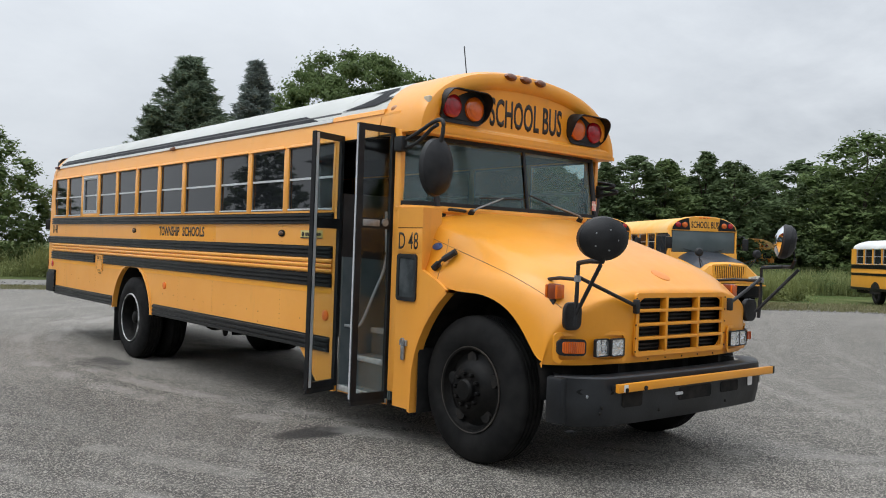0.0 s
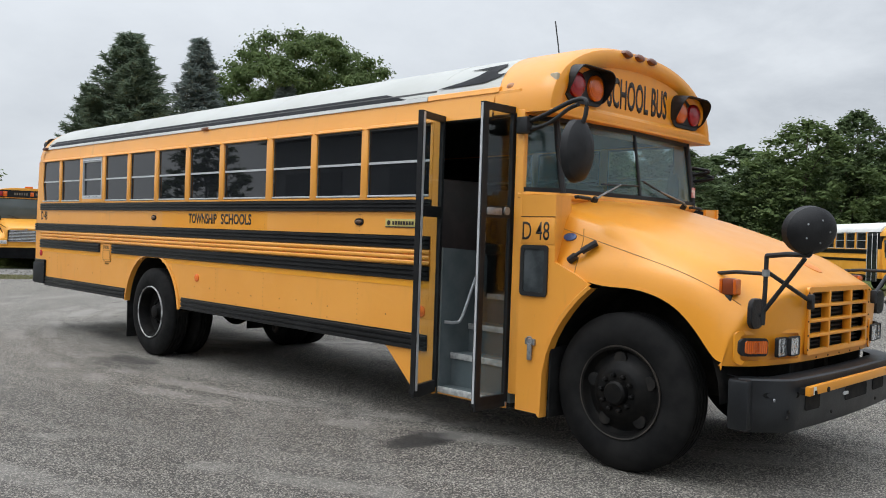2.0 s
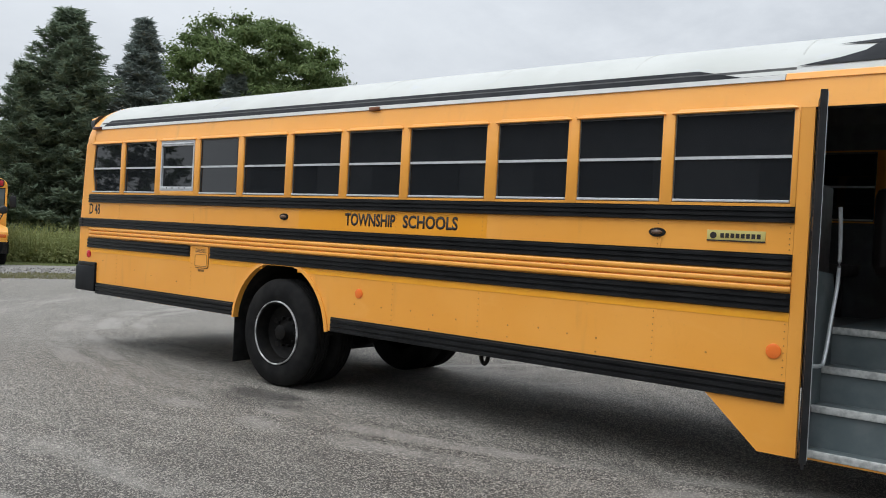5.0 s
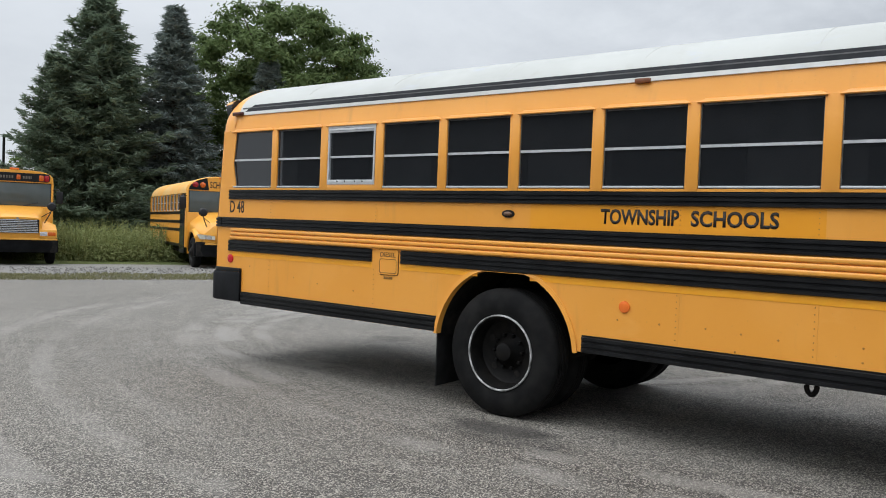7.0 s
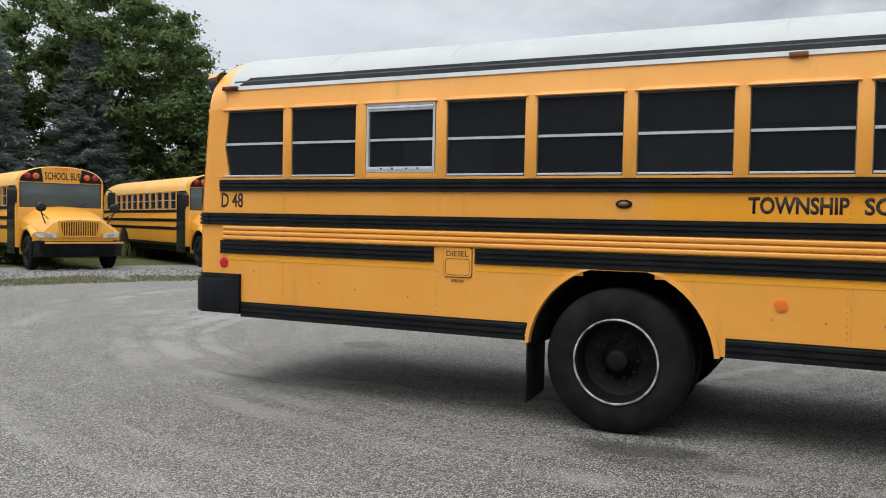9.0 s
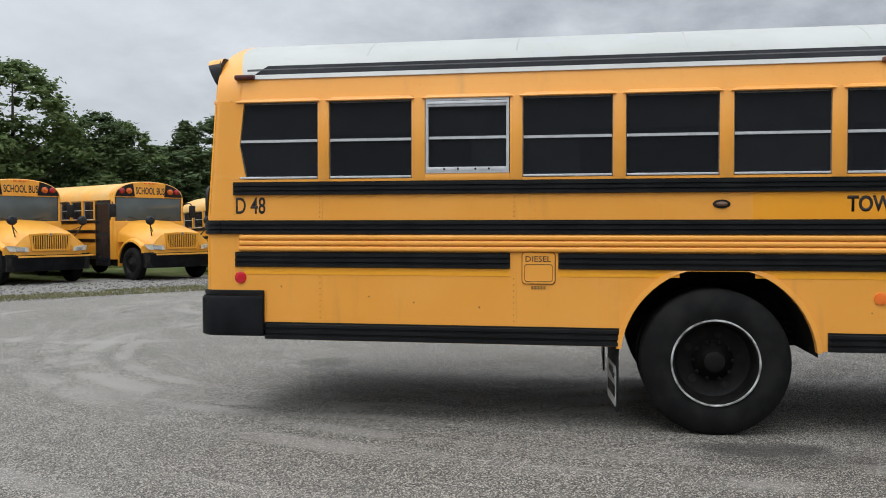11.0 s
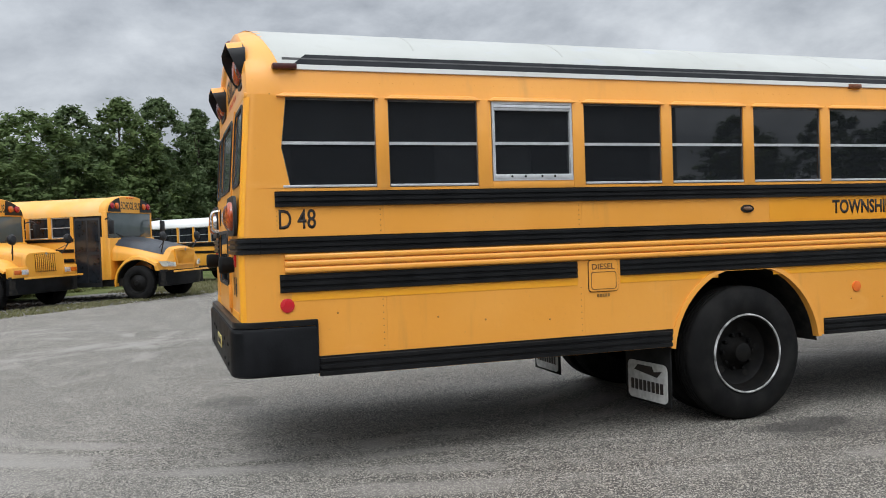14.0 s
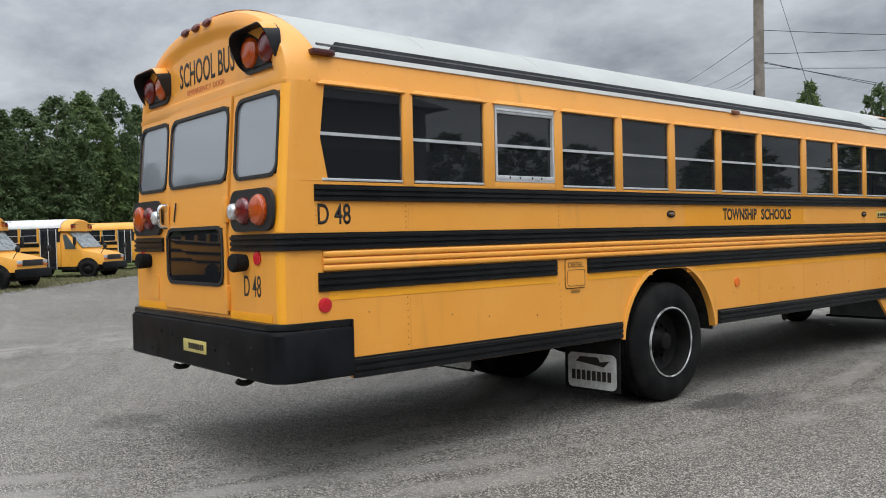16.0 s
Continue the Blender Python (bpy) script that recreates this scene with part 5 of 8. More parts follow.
part("cowl_grip", tube([(6.0, 5.05, 1.875), (6.0, 5.03, 1.878), (6.16, 5.03, 1.872), (6.16, 5.05, 1.870)], 0.013, 8), SEAL, bus)

# narrow side panel between door and front wheel
WIN_S = (5.039, 5.284, 1.150, 1.516)


def front_quarter(sgn):
    arc = [(4.715, 1.245), (4.800, 1.170), (4.880, 1.080), (4.950, 0.985), (5.010, 0.880), (5.055, 0.770), (5.085, 0.640), (5.095, 0.315)]
    pts = [(5.300, 0.315), (5.300, 1.875), (4.989, 1.875), (4.985, 1.400), (4.800, 1.322), (4.690, 1.262)] + arc
    pan = part("front_side_panel", prism(outline(sgn, pts), (-sgn * 0.03, 0, 0)), YELLOW, bus, smooth=None)
    o = outline(sgn, [(4.690, 1.262)] + arc, 0.0)
    part("arch_lip", loft([o, [(x + sgn * 0.022, y - 0.012, z - 0.008) for x, y, z in o], [(x + sgn * 0.018, y - 0.035, z - 0.02) for x, y, z in o], [(x - sgn * 0.06, y - 0.035, z - 0.02) for x, y, z in o]], closed=False), YELLOW, pan)
    part("mud_guard", box(*sorted((side_x(sgn, -0.02), side_x(sgn, -0.34))), 5.005, 5.020, 0.30, 0.80, 0.004), FLAP, bus)
    part("panel_return", box(*sorted((side_x(sgn, -0.004), side_x(sgn, -0.20))), 5.005, 5.030, 1.20, 1.868), YELLOW, pan)
    return pan


qp = front_quarter(-1)
front_quarter(1)
y0, y1, z0, z1 = WIN_S
part("quarter_window_seal", hoop(outline(-1, rounded(y0, y1, z0, z1, 0.03), 0.001), outline(-1, rounded(y0 + 0.03, y1 - 0.03, z0 + 0.03, z1 - 0.03, 0.02), 0.001), (-0.014, 0, 0)), SEAL, qp)
part("quarter_window", prism(outline(-1, rounded(y0 + 0.028, y1 - 0.028, z0 + 0.028, z1 - 0.028, 0.02), 0.003), (-0.003, 0, 0)), plain("hazy_quarter_glass", (0.035, 0.042, 0.045), (0.10, 0.11, 0.115), 0.10, scale=4, bump=0.0), qp)
part("code_plate", box(XR - 0.003, XR, 4.992, 5.297, 1.525, 1.712, 0.001), YELLOW, qp)
lettering("fleet_code", "D 48", INK, qp, (XR - 0.0035, 5.279, 1.552), 0.243, 0.132, RIGHT_SIDE, heavy=0.003)
lt = part("hood_latch", box(XR - 0.018, XR, 5.125, 5.215, 0.800, 0.845, 0.006), STEEL, qp)
part("latch_lever", box(XR - 0.024, XR - 0.004, 5.150, 5.190, 0.690, 0.805, 0.008), STEEL, qp)
part("latch_ring", tube([ring((XR - 0.02, 5.17, 0.83), (1, 0, 0), 0.028, 12)[k % 12] for k in range(13)], 0.006, 6), STEEL, qp)
part("panel_seam", box(XR - 0.0015, XR + 0.001, 4.990, 5.300, 1.716, 1.721), UNDER, qp)
# post behind the door and stepwell skirt
part("door_post", prism(outline(-1, [(6.745, 0.624), (6.385, 0.295), (6.150, 0.295), (6.150, 2.480), (6.234, 2.480), (6.234, 0.624)]), (0.03, 0, 0)), YELLOW, bus, smooth=None)
part("door_header", box(XR + 0.005, XR + 0.06, 5.37, 6.15, 2.455, 2.500, 0.004), UNDER, bus)
part("door_header_plate", box(XR + 0.03, XR + 0.05, 5.37, 6.24, 2.48, 2.66, 0.003), YELLOW, bus)


def door_leaf(hinge, edge, z0, z1, cross):
    """One folding leaf: black frame, two panes, a bright strip on its free edge."""
    h, e = Vector((*hinge, 0)), Vector((*edge, 0))
    u = (e - h).normalized()
    n = Vector((-u.y, u.x, 0)) * 0.016
    w = (e - h).length
    def slab(a, b_, za, zb, th=1.0, bm=None):
        p = [h + u * a + n * th, h + u * b_ + n * th, h + u * b_ - n * th, h + u * a - n * th]
        return loft([[Vector((q.x, q.y, z)) for q in p] for z in (za, zb)], bm)
    b = slab(0, 0.035, z0, z1)
    slab(w - 0.050, w, z0, z1, 1.2, b)
    slab(0.035, w - 0.05, z0, z0 + 0.060, 0.9, b)
    slab(0.035, w - 0.05, z1 - 0.050, z1, 0.9, b)
    slab(0.035, w - 0.05, cross - 0.042, cross + 0.042, 0.9, b)
    leaf = part("door_leaf", b, PLASTIC, bus, "open black-framed glass door leaf", smooth=None)
    for za, zb in ((z0 + 0.058, cross - 0.040), (cross + 0.040, z1 - 0.048)):
        ob = part("door_pane", slab(0.033, w - 0.048, za, zb, 0.18), DOORGLASS, leaf, smooth=None)
        ob.visible_shadow = False
    if abs(u.y) < 0.1:
        part("edge_strip", slab(w + 0.001, w + 0.006, z0 + 0.02, z1 - 0.01, 0.55), ALU, leaf, smooth=None)
    else:
        p = [h + u * (w - 0.042) + n * 1.22, h + u * (w - 0.014) + n * 1.22, h + u * (w - 0.014) + n * 1.5, h + u * (w - 0.042) + n * 1.5]
        part("edge_strip", loft([[Vector((q.x, q.y, z)) for q in p] for z in (z0 + 0.02, z1 - 0.01)]), ALU, leaf, smooth=None)
    part("foot_brush", slab(0.02, w - 0.01, z0 - 0.035, z0 - 0.001, 0.5), SEAL, leaf, smooth=None)
    return leaf


door_leaf((4.000, 6.118), (3.640, 6.010), 0.355, 2.505, 1.745)
fl_leaf = door_leaf((4.020, 5.402), (3.665, 5.402), 0.355, 2.520, 1.745)
part("door_lock", tube([(3.93, 5.383, 1.755), (3.93, 5.368, 1.755)], 0.03, 14), STEEL, fl_leaf)
part("lock_plate", box(3.72, 3.88, 5.376, 5.384, 1.722, 1.775, 0.004), STEEL, fl_leaf)
# stepwell
for k, (xa, z) in enumerate(((4.030, 0.355), (4.165, 0.614), (4.365, 0.841), (4.585, 1.083))):
    st = part("step", box(xa, xa + (0.24 if k < 3 else 1.70), 5.405, 6.118, z - 0.03, z, 0.003), GREYSTEP, bus)
    part("step_riser", box(xa + (0.140, 0.205, 0.225)[k], xa + (0.147, 0.212, 0.232)[k], 5.405, 6.118, z, z + 0.225), GREYSTEP, st) if k < 3 else None
    part("step_edge", box(xa - 0.012, xa + 0.012, 5.408, 6.115, z - 0.042, z + 0.005, 0.005), TREAD, st)
part("step_apron", box(4.028, 4.034, 5.405, 6.118, 0.30, 0.345), YELLOW, bus)
part("well_side", box(4.04, 4.90, 6.119, 6.145, 0.34, 1.05), GREYSTEP, bus)
part("well_side", box(4.04, 4.90, 5.375, 5.403, 0.34, 1.05), GREYSTEP, bus)
part("well_base", box(4.04, 4.95, 5.375, 6.145, 0.310, 0.340), UNDER, bus)
part("well_wall", prism([(4.04, 6.120, 1.05), (4.575, 6.120, 1.05), (4.575, 6.120, 1.375), (4.54, 6.120, 1.44), (4.04, 6.120, 1.467)], (0, 0.025, 0)), GREYSTEP, bus)
part("modesty_panel", box(4.05, 4.60, 6.16, 6.19, 1.05, 2.02, 0.02), SEATVINYL, bus)
part("stair_rail", tube(bend([(4.075, 6.115, 0.870), (4.16, 6.08, 0.865), (4.225, 6.07, 0.900), (4.34, 6.07, 1.14), (4.455, 6.07, 1.40), (4.460, 6.07, 1.65), (4.456, 6.08, 1.88)]), 0.013, 8), ALU, bus)

# ---------------------------------------------------------------- cabin
floor_c = box(XR + 0.035, XL - 0.035, 6.20, 10.335, 1.02, 1.05)
box(XC - 0.48, XC + 0.48, 10.335, 11.735, 1.02, 1.05, bm=floor_c)
box(XR + 0.035, XL - 0.035, 11.735, 14.78, 1.02, 1.05, bm=floor_c)
part("cabin_floor", floor_c, CABIN, bus)
for sgn, y0 in ((-1, 6.30), (1, 5.45)):
    for ya, yb, za in ((y0, 10.30, 1.05), (10.30, 11.78, 1.245), (11.78, 14.70, 1.05)):
        part("wall_lining", box(*sorted((side_x(sgn, -0.046), side_x(sgn, -0.040))), ya, yb, za, 1.855), CABIN, bus)
    part("header_lining", box(*sorted((side_x(sgn, -0.085), side_x(sgn, -0.078))), y0, 14.60, 2.475, 2.74), CABIN, bus)
part("ceiling_lining", loft([roof_ring(lambda a, y=y: y, 0.955) for y in (5.80, 9.0, 12.0, 14.50)], closed=False), CABIN, bus)
part("dashboard", box(4.30, XL - 0.06, 5.13, 5.55, 1.05, 1.90, 0.05), SEAL, bus)
part("engine_wall", box(XR + 0.05, XL - 0.05, 5.10, 5.13, 0.70, 1.86), UNDER, bus)
seat_d = part("driver_seat", box(5.60, 6.10, 5.98, 6.12, 1.45, 2.10, 0.06), SEATVINYL, bus)
box_c = part("driver_cushion", box(5.60, 6.10, 5.62, 6.10, 1.42, 1.54, 0.05), SEATVINYL, seat_d)
wheel_c = Vector((5.85, 5.62, 1.78))
wr = ring(wheel_c, (0, 0.65, 0.76), 0.22, 24)
part("steering_wheel", tube(wr + wr[:1], 0.014, 8), SEAL, bus)
for row in range(11):
    yy = 6.75 + 0.70 * row
    for xa in (XR + 0.06, XL - 0.06 - 0.95):
        foot = 1.235 if 10.2 < yy < 12.1 else 1.05
        b = box(xa, xa + 0.95, yy, yy + 0.10, 1.45, 2.02, 0.035)
        box(xa, xa + 0.95, yy - 0.40, yy + 0.06, 1.40, 1.50, 0.03, b)
        box(xa + 0.05, xa + 0.10, yy - 0.30, yy, foot, 1.42, bm=b)
        box(xa + 0.80, xa + 0.85, yy - 0.30, yy, foot, 1.42, bm=b)
        part("passenger_seat", b, SEATVINYL, bus)

# ---------------------------------------------------------------- hood with its fenders
COLS = [0.0, 0.27, 0.530, 0.70, 0.86, 1.00, 1.10, 1.165, 1.190]
YF = [3.495, 3.497, 3.505, 3.525, 3.550, 3.590, 3.645, 3.720, 3.740]
ZN = [1.335, 1.335, 1.330, 1.300, 1.262, 1.210, 1.140, 1.050, 0.860]
S_ROWS = [0.0, 0.12, 0.26, 0.40, 0.54, 0.68, 0.80, 0.90, 0.965, 1.0]


def lerp_list(v, xs, fs):
    if v <= xs[0]:
        return fs[0]
    for a, b_, fa, fb in zip(xs[:-1], xs[1:], fs[:-1], fs[1:]):
        if v <= b_:
            t = (v - a) / (b_ - a)
            return fa + (fb - fa) * t
    return fs[-1]


def front_arch(y):
    u = (y - 4.42) / 0.71
    return 0.60 + 0.665 * math.sqrt(max(0.0, 1 - u * u))


def hood_z(j, y, s):
    crown = lerp_list(-y, [-5.10, -4.80, -4.50, -4.20, -3.95, -3.75, -3.60, -3.43], [1.885, 1.815, 1.735, 1.640, 1.550, 1.475, 1.415, 1.335])
    seam = lerp_list(-y, [-5.10, -4.86, -4.50, -4.27, -4.05, -3.83, -3.65, -3.52], [1.800, 1.735, 1.635, 1.567, 1.500, 1.420, 1.330, 1.215])
    ridge = lerp_list(-y, [-5.10, -4.95, -4.70, -4.32, -4.05, -3.85, -3.70, -3.60], [1.46, 1.452, 1.448, 1.432, 1.385, 1.300, 1.210, 1.140])
    if j == 8:
        return front_arch(y) if y < 4.66 else lerp_list(y, [4.66, 4.95, 5.10], [1.245, 1.36, 1.36])
    side_top = lerp_list(COLS[j], [0, 0.27, 0.53, 0.70, 0.86, 1.00], [0.0, 0.012, 0.055, 0.30, 0.70, 1.0])
    if j <= 5:
        return crown + (seam - crown) * side_top
    if j == 6:
        return ridge + 0.03
    return ridge - 0.045


def hood_x(j, y):
    x = COLS[j]
    if j >= 5:
        # the side is tucked in behind the wheel and swells over it
        tuck = lerp_list(-y, [-5.10, -4.85, -4.70, -4.52], [0.015, 0.012, 0.006, 0.0])
        x -= tuck * lerp_list(x, [0.9, 1.0, 1.1, 1.19], [0.0, 0.0, 0.5, 1.0])
    if j == 5:
        x += lerp_list(-y, [-5.10, -4.80, -4.40], [0.065, 0.055, 0.0])
    if j == 6:
        x += lerp_list(-y, [-5.10, -4.80, -4.40], [0.020, 0.015, 0.0])
    if y < 5.0 and j <= 4:
        x *= lerp_list(-y, [-5.0, -4.3, -3.43], [1.03, 1.0, 1.0])
    return x


verts, faces = [], []
half = []
for j in range(9):
    col = []
    for s in S_ROWS:
        y = 5.10 + (YF[j] - 5.10) * s
        z = hood_z(j, y, s)
        if s > 0.85:
            z = z + (ZN[j] - z) * ((s - 0.85) / 0.15) ** 1.5
        col.append((hood_x(j, y), y, z))
    zt = ZN[j]
    for zrow, dy in ((1.292, 0.004), (1.08, 0.012), (0.893, 0.022), (0.835, 0.032)):
        z = min(zrow, zt - 0.035 if zrow > 1.2 else zrow) if j < 8 else min(zrow, 0.855)
        if zrow == 1.08 and z > zt - 0.07:
            z = zt - 0.07
        col.append((COLS[j], YF[j] - 0.020 + dy, z))
    half.append(col)
b = bmesh.new()
grid = {}
for sg in (1, -1):
    for j in range(9):
        for i, (x, y, z) in enumerate(half[j]):
            key = (sg * j, i)
            if key not in grid:
                grid[key] = b.verts.new((XC + sg * x, y, z))
nrow = len(half[0])
GRILLE_ROWS = (10, 11)
for sg in (1, -1):
    for j in range(8):
        for i in range(nrow - 1):
            if j < 2 and i in GRILLE_ROWS:
                continue
            q = [grid[(sg * j, i)], grid[(sg * (j + 1), i)], grid[(sg * (j + 1), i + 1)], grid[(sg * j, i + 1)]]
            if len({tuple(round(c, 5) for c in v.co) for v in q}) == 4:
                b.faces.new(q if sg > 0 else q[::-1])
hood = part("hood", b, YELLOW_HOOD, bus, "glossy yellow sloping hood", smooth=60)
sub = hood.modifiers.new("round", "SUBSURF")
sub.levels = sub.render_levels = 2
sub.boundary_smooth = "PRESERVE_CORNERS"

# places on the finished hood
hood_skin = BVHTree.FromObject(hood, bpy.context.evaluated_depsgraph_get())
H0 = ORIGIN["school_bus"]


def on_hood(p, way, out=0.0):
    """Where a line from p meets the hood, lifted by out, and the skin's normal there."""
    hit, nrm, _, _ = hood_skin.ray_cast(Vector(p) - H0, Vector(way).normalized())
    if hit is None:
        hit, nrm, _, _ = hood_skin.find_nearest(Vector(p) - H0)
    if nrm.dot(Vector(way)) > 0:
        nrm = -nrm
    return hit + H0 + nrm * out, nrm


# seam that separates hood top and fender, as a thin dark line in the paint's groove
for sg in (-1, 1):
    ln = []
    for y in (5.02, 4.90, 4.70, 4.50, 4.30, 4.10, 3.95, 3.80, 3.68):
        ln.append(on_hood((XC + sg * 1.6, y, hood_z(5, y, 0) + 0.10), (-sg * 0.55, 0, -0.25), 0.0)[0])
    part("hood_seam", tube(bend(ln, 3), 0.0030, 6), SEAMDIRT, hood)
    # joint between the tilting hood and the fixed cowl piece behind it
    ln = [on_hood((XC + sg * 1.8, y, z), (-sg, 0, 0), 0.0)[0] for y, z in ((4.845, 1.64), (4.829, 1.566), (4.830, 1.46), (4.832, 1.38), (4.832, 1.33))]
    part("hood_joint", tube(bend(ln, 3), 0.0035, 6), SEAMDIRT, hood)

# grille
gx0, gx1, gz0, gz1, gy = XC - 0.520, XC + 0.520, 0.905, 1.285, 3.480
b = hoop([(x, gy + 0.02, z) for x, z in rounded(gx0 - 0.022, gx1 + 0.022, gz0 - 0.026, gz1 + 0.026, 0.025)], [(x, gy + 0.02, z) for x, z in rounded(gx0 + 0.012, gx1 - 0.012, gz0 + 0.008, gz1 - 0.008, 0.012)], (0, -0.020, 0))
grille = part("grille", b, YELLOW_HOOD, hood)
for x in (XC - 0.195, XC + 0.195):
    part("grille_bar", box(x - 0.014, x + 0.014, gy - 0.006, gy + 0.05, gz0, gz1, 0.006), YELLOW_HOOD, hood)
for k in range(1, 4):
    z = gz0 + (gz1 - gz0) * k / 4
    part("grille_bar", box(gx0, gx1, gy - 0.006, gy + 0.045, z - 0.011, z + 0.011, 0.005), YELLOW_HOOD, hood)
part("grille_backing", box(gx0 - 0.02, gx1 + 0.02, 3.565, 3.585, gz0 - 0.02, gz1 + 0.02), UNDER, hood)
for k in range(13):
    z = gz0 + 0.02 + (gz1 - gz0 - 0.04) * k / 12
    part("grille_slat", box(gx0, gx1, 3.535, 3.559, z - 0.005, z + 0.005), SEAL, hood)
for x in (XC - 0.545, XC + 0.545):
    for k in range(5):
        part("grille_screw", turned((x, gy - 0.002, gz0 + 0.01 + 0.09 * k), (0, -1, 0), [(0, 0.007), (0.004, 0.005)], 8), UNDER, hood)
for k in range(5):
    part("grille_screw", turned((XC - 0.4 + 0.2 * k, gy - 0.002, gz0 - 0.045), (0, -1, 0), [(0, 0.007), (0.004, 0.005)], 8), UNDER, hood)
bp, bn = on_hood((XC, 3.68, 2.2), (0, 0, -1), 0.0)
bb = turned(bp, bn, [(-0.004, 0.078), (0.003, 0.074), (0.005, 0.06)], 24)
part("hood_badge", bb, plain("orange_badge", (0.72, 0.22, 0.02), (0.78, 0.27, 0.03), 0.4), hood)

# headlamp pods
for sg in (-1, 1):
    xs = sorted((XC + sg * 0.625, XC + sg * 1.135))
    def face_y(x):
        return lerp_list(abs(x - XC), COLS, YF) - 0.018
    pod_o = [(x, face_y(x) + 0.004, z) for x, z in rounded(xs[0] - 0.01, xs[1] + 0.0, 0.848, 1.052, 0.03, 4)]
    pod_i = [(x, face_y(x) + 0.004, z) for x, z in rounded(xs[0] + 0.012, xs[1] - 0.022, 0.872, 1.030, 0.02, 4)]
    pod = part("lamp_pod", hoop(pod_o, pod_i, (0, -0.010, 0)), YELLOW_HOOD, hood)
    for k in range(2):
        c = XC + sg * (0.720 + 0.135 * k)
        y = face_y(c) - 0.010
        r = rounded(c - 0.062, c + 0.062, 0.900, 1.005, 0.014, 3)
        part("headlamp", prism([(x, y, z) for x, z in r], (0, -0.014, 0)), HEADLAMP, hood)
        r2 = rounded(c - 0.069, c + 0.069, 0.893, 1.012, 0.014, 3)
        part("headlamp_rim", hoop([(x, y + 0.004, z) for x, z in r2], [(x, y + 0.004, z) for x, z in r], (0, -0.022, 0)), SEAL, hood)
    c = XC + sg * 1.052
    y = face_y(c) - 0.012
    part("turn_lamp_seal", prism([(x, face_y(x) - 0.004, z) for x, z in rounded(c - 0.082, c + 0.078, 0.902, 1.010, 0.03)], (0, -0.018, 0)), SEAL, hood)
    tl = part("turn_lamp", prism([(x, face_y(x) - 0.022, z) for x, z in rounded(c - 0.064, c + 0.060, 0.918, 0.994, 0.012)], (0, -0.008, 0)), AMBER, hood)
    for k in range(6):
        part("turn_lamp_rib", box(c - 0.06 + 0.02 * k, c - 0.056 + 0.02 * k, face_y(c) - 0.036, face_y(c) - 0.028, 0.925, 0.988), plain("amber_dark", (0.45, 0.08, 0.01), (0.5, 0.1, 0.01), 0.3), tl)
    # fender lamp
    lx = XC + sg * 1.060
    fl2 = part("fender_lamp", box(lx - 0.034, lx + 0.034, 3.722, 3.793, 1.258, 1.360, 0.010), plain("dark_amber_housing", (0.16, 0.028, 0.006), (0.24, 0.045, 0.008), 0.35), hood)
    part("fender_lamp_lens", box(lx - 0.037, lx + 0.037, 3.702, 3.723, 1.262, 1.356, 0.008), AMBER, hood)
    part("fender_lamp_lens", box(lx - 0.037, lx + 0.037, 3.792, 3.812, 1.262, 1.356, 0.008), AMBER, hood)
    part("fender_lamp_foot", box(lx - 0.03, lx + 0.03, 3.735, 3.785, 1.20, 1.257, 0.006), SEAL, hood)
    # rubber hood strap
    ends = [on_hood((XC + sg * 1.8, y, z), (-sg, 0, 0), 0.030)[0] for y, z in ((4.888, 1.405), (4.700, 1.537))]
    st = part("hood_strap", tube([ends[0], ends[0].lerp(ends[1], 0.5) + Vector((sg * 0.02, 0, 0)), ends[1]], 0.013, 8), SEAL, hood)
    part("strap_grip", tube([ends[0].lerp(ends[1], 0.52) + Vector((sg * 0.012, 0, 0)), ends[1]], 0.024, 10), SEAL, st)
    part("strap_foot", tube([ends[0] - Vector((sg * 0.015, 0, 0)), ends[0].lerp(ends[1], 0.25)], 0.027, 10), SEAL, st)
bp, bn = on_hood((XC - 1.8, 4.940, 1.583), (1, 0, 0), 0.0)
bd = turned(bp, bn, [(-0.006, 0.055), (0.006, 0.052), (0.008, 0.045)], 24)
for v in bd.verts:
    v.co.z = bp.z + (v.co.z - bp.z) * 0.55
part("oval_badge", bd, BLUE, hood)
for sg in (-1, 1):
    # inner fender and dark engine bay behind the wheel
    pts = arch_outline(4.42, 0.60, 0.68, 0.0, math.pi, 16)
    xa, xb = XC + sg * (HW - 0.03), XC + sg * 0.62
    b = loft([[(xa, y, z) for y, z in pts], [(xb, y, z) for y, z in pts]], closed=False)
    part("inner_fender", b, UNDER, bus)
    part("engine_bay_side", box(*sorted((XC + sg * 0.60, XC + sg * 0.63)), 3.55, 5.10, 0.55, 1.26), UNDER, bus)
part("engine_block", box(XC - 0.35, XC + 0.35, 3.75, 5.05, 0.50, 1.15, 0.05), UNDER, bus)

# front bumper with crossing bar
def front_bumper_plan(off, n=14):
    out = []
    for k in range(2 * n + 1):
        u = -1 + k / n
        x = XC + u * (1.185 + off * (1 if abs(u) > 0.99 else 0.3))
        y = 3.365 + 0.055 * abs(u) ** 2 + 0.20 * max(0.0, abs(u) - 0.78) ** 1.4 / 0.22 ** 1.4 - off
        out.append((x, y))
    return out


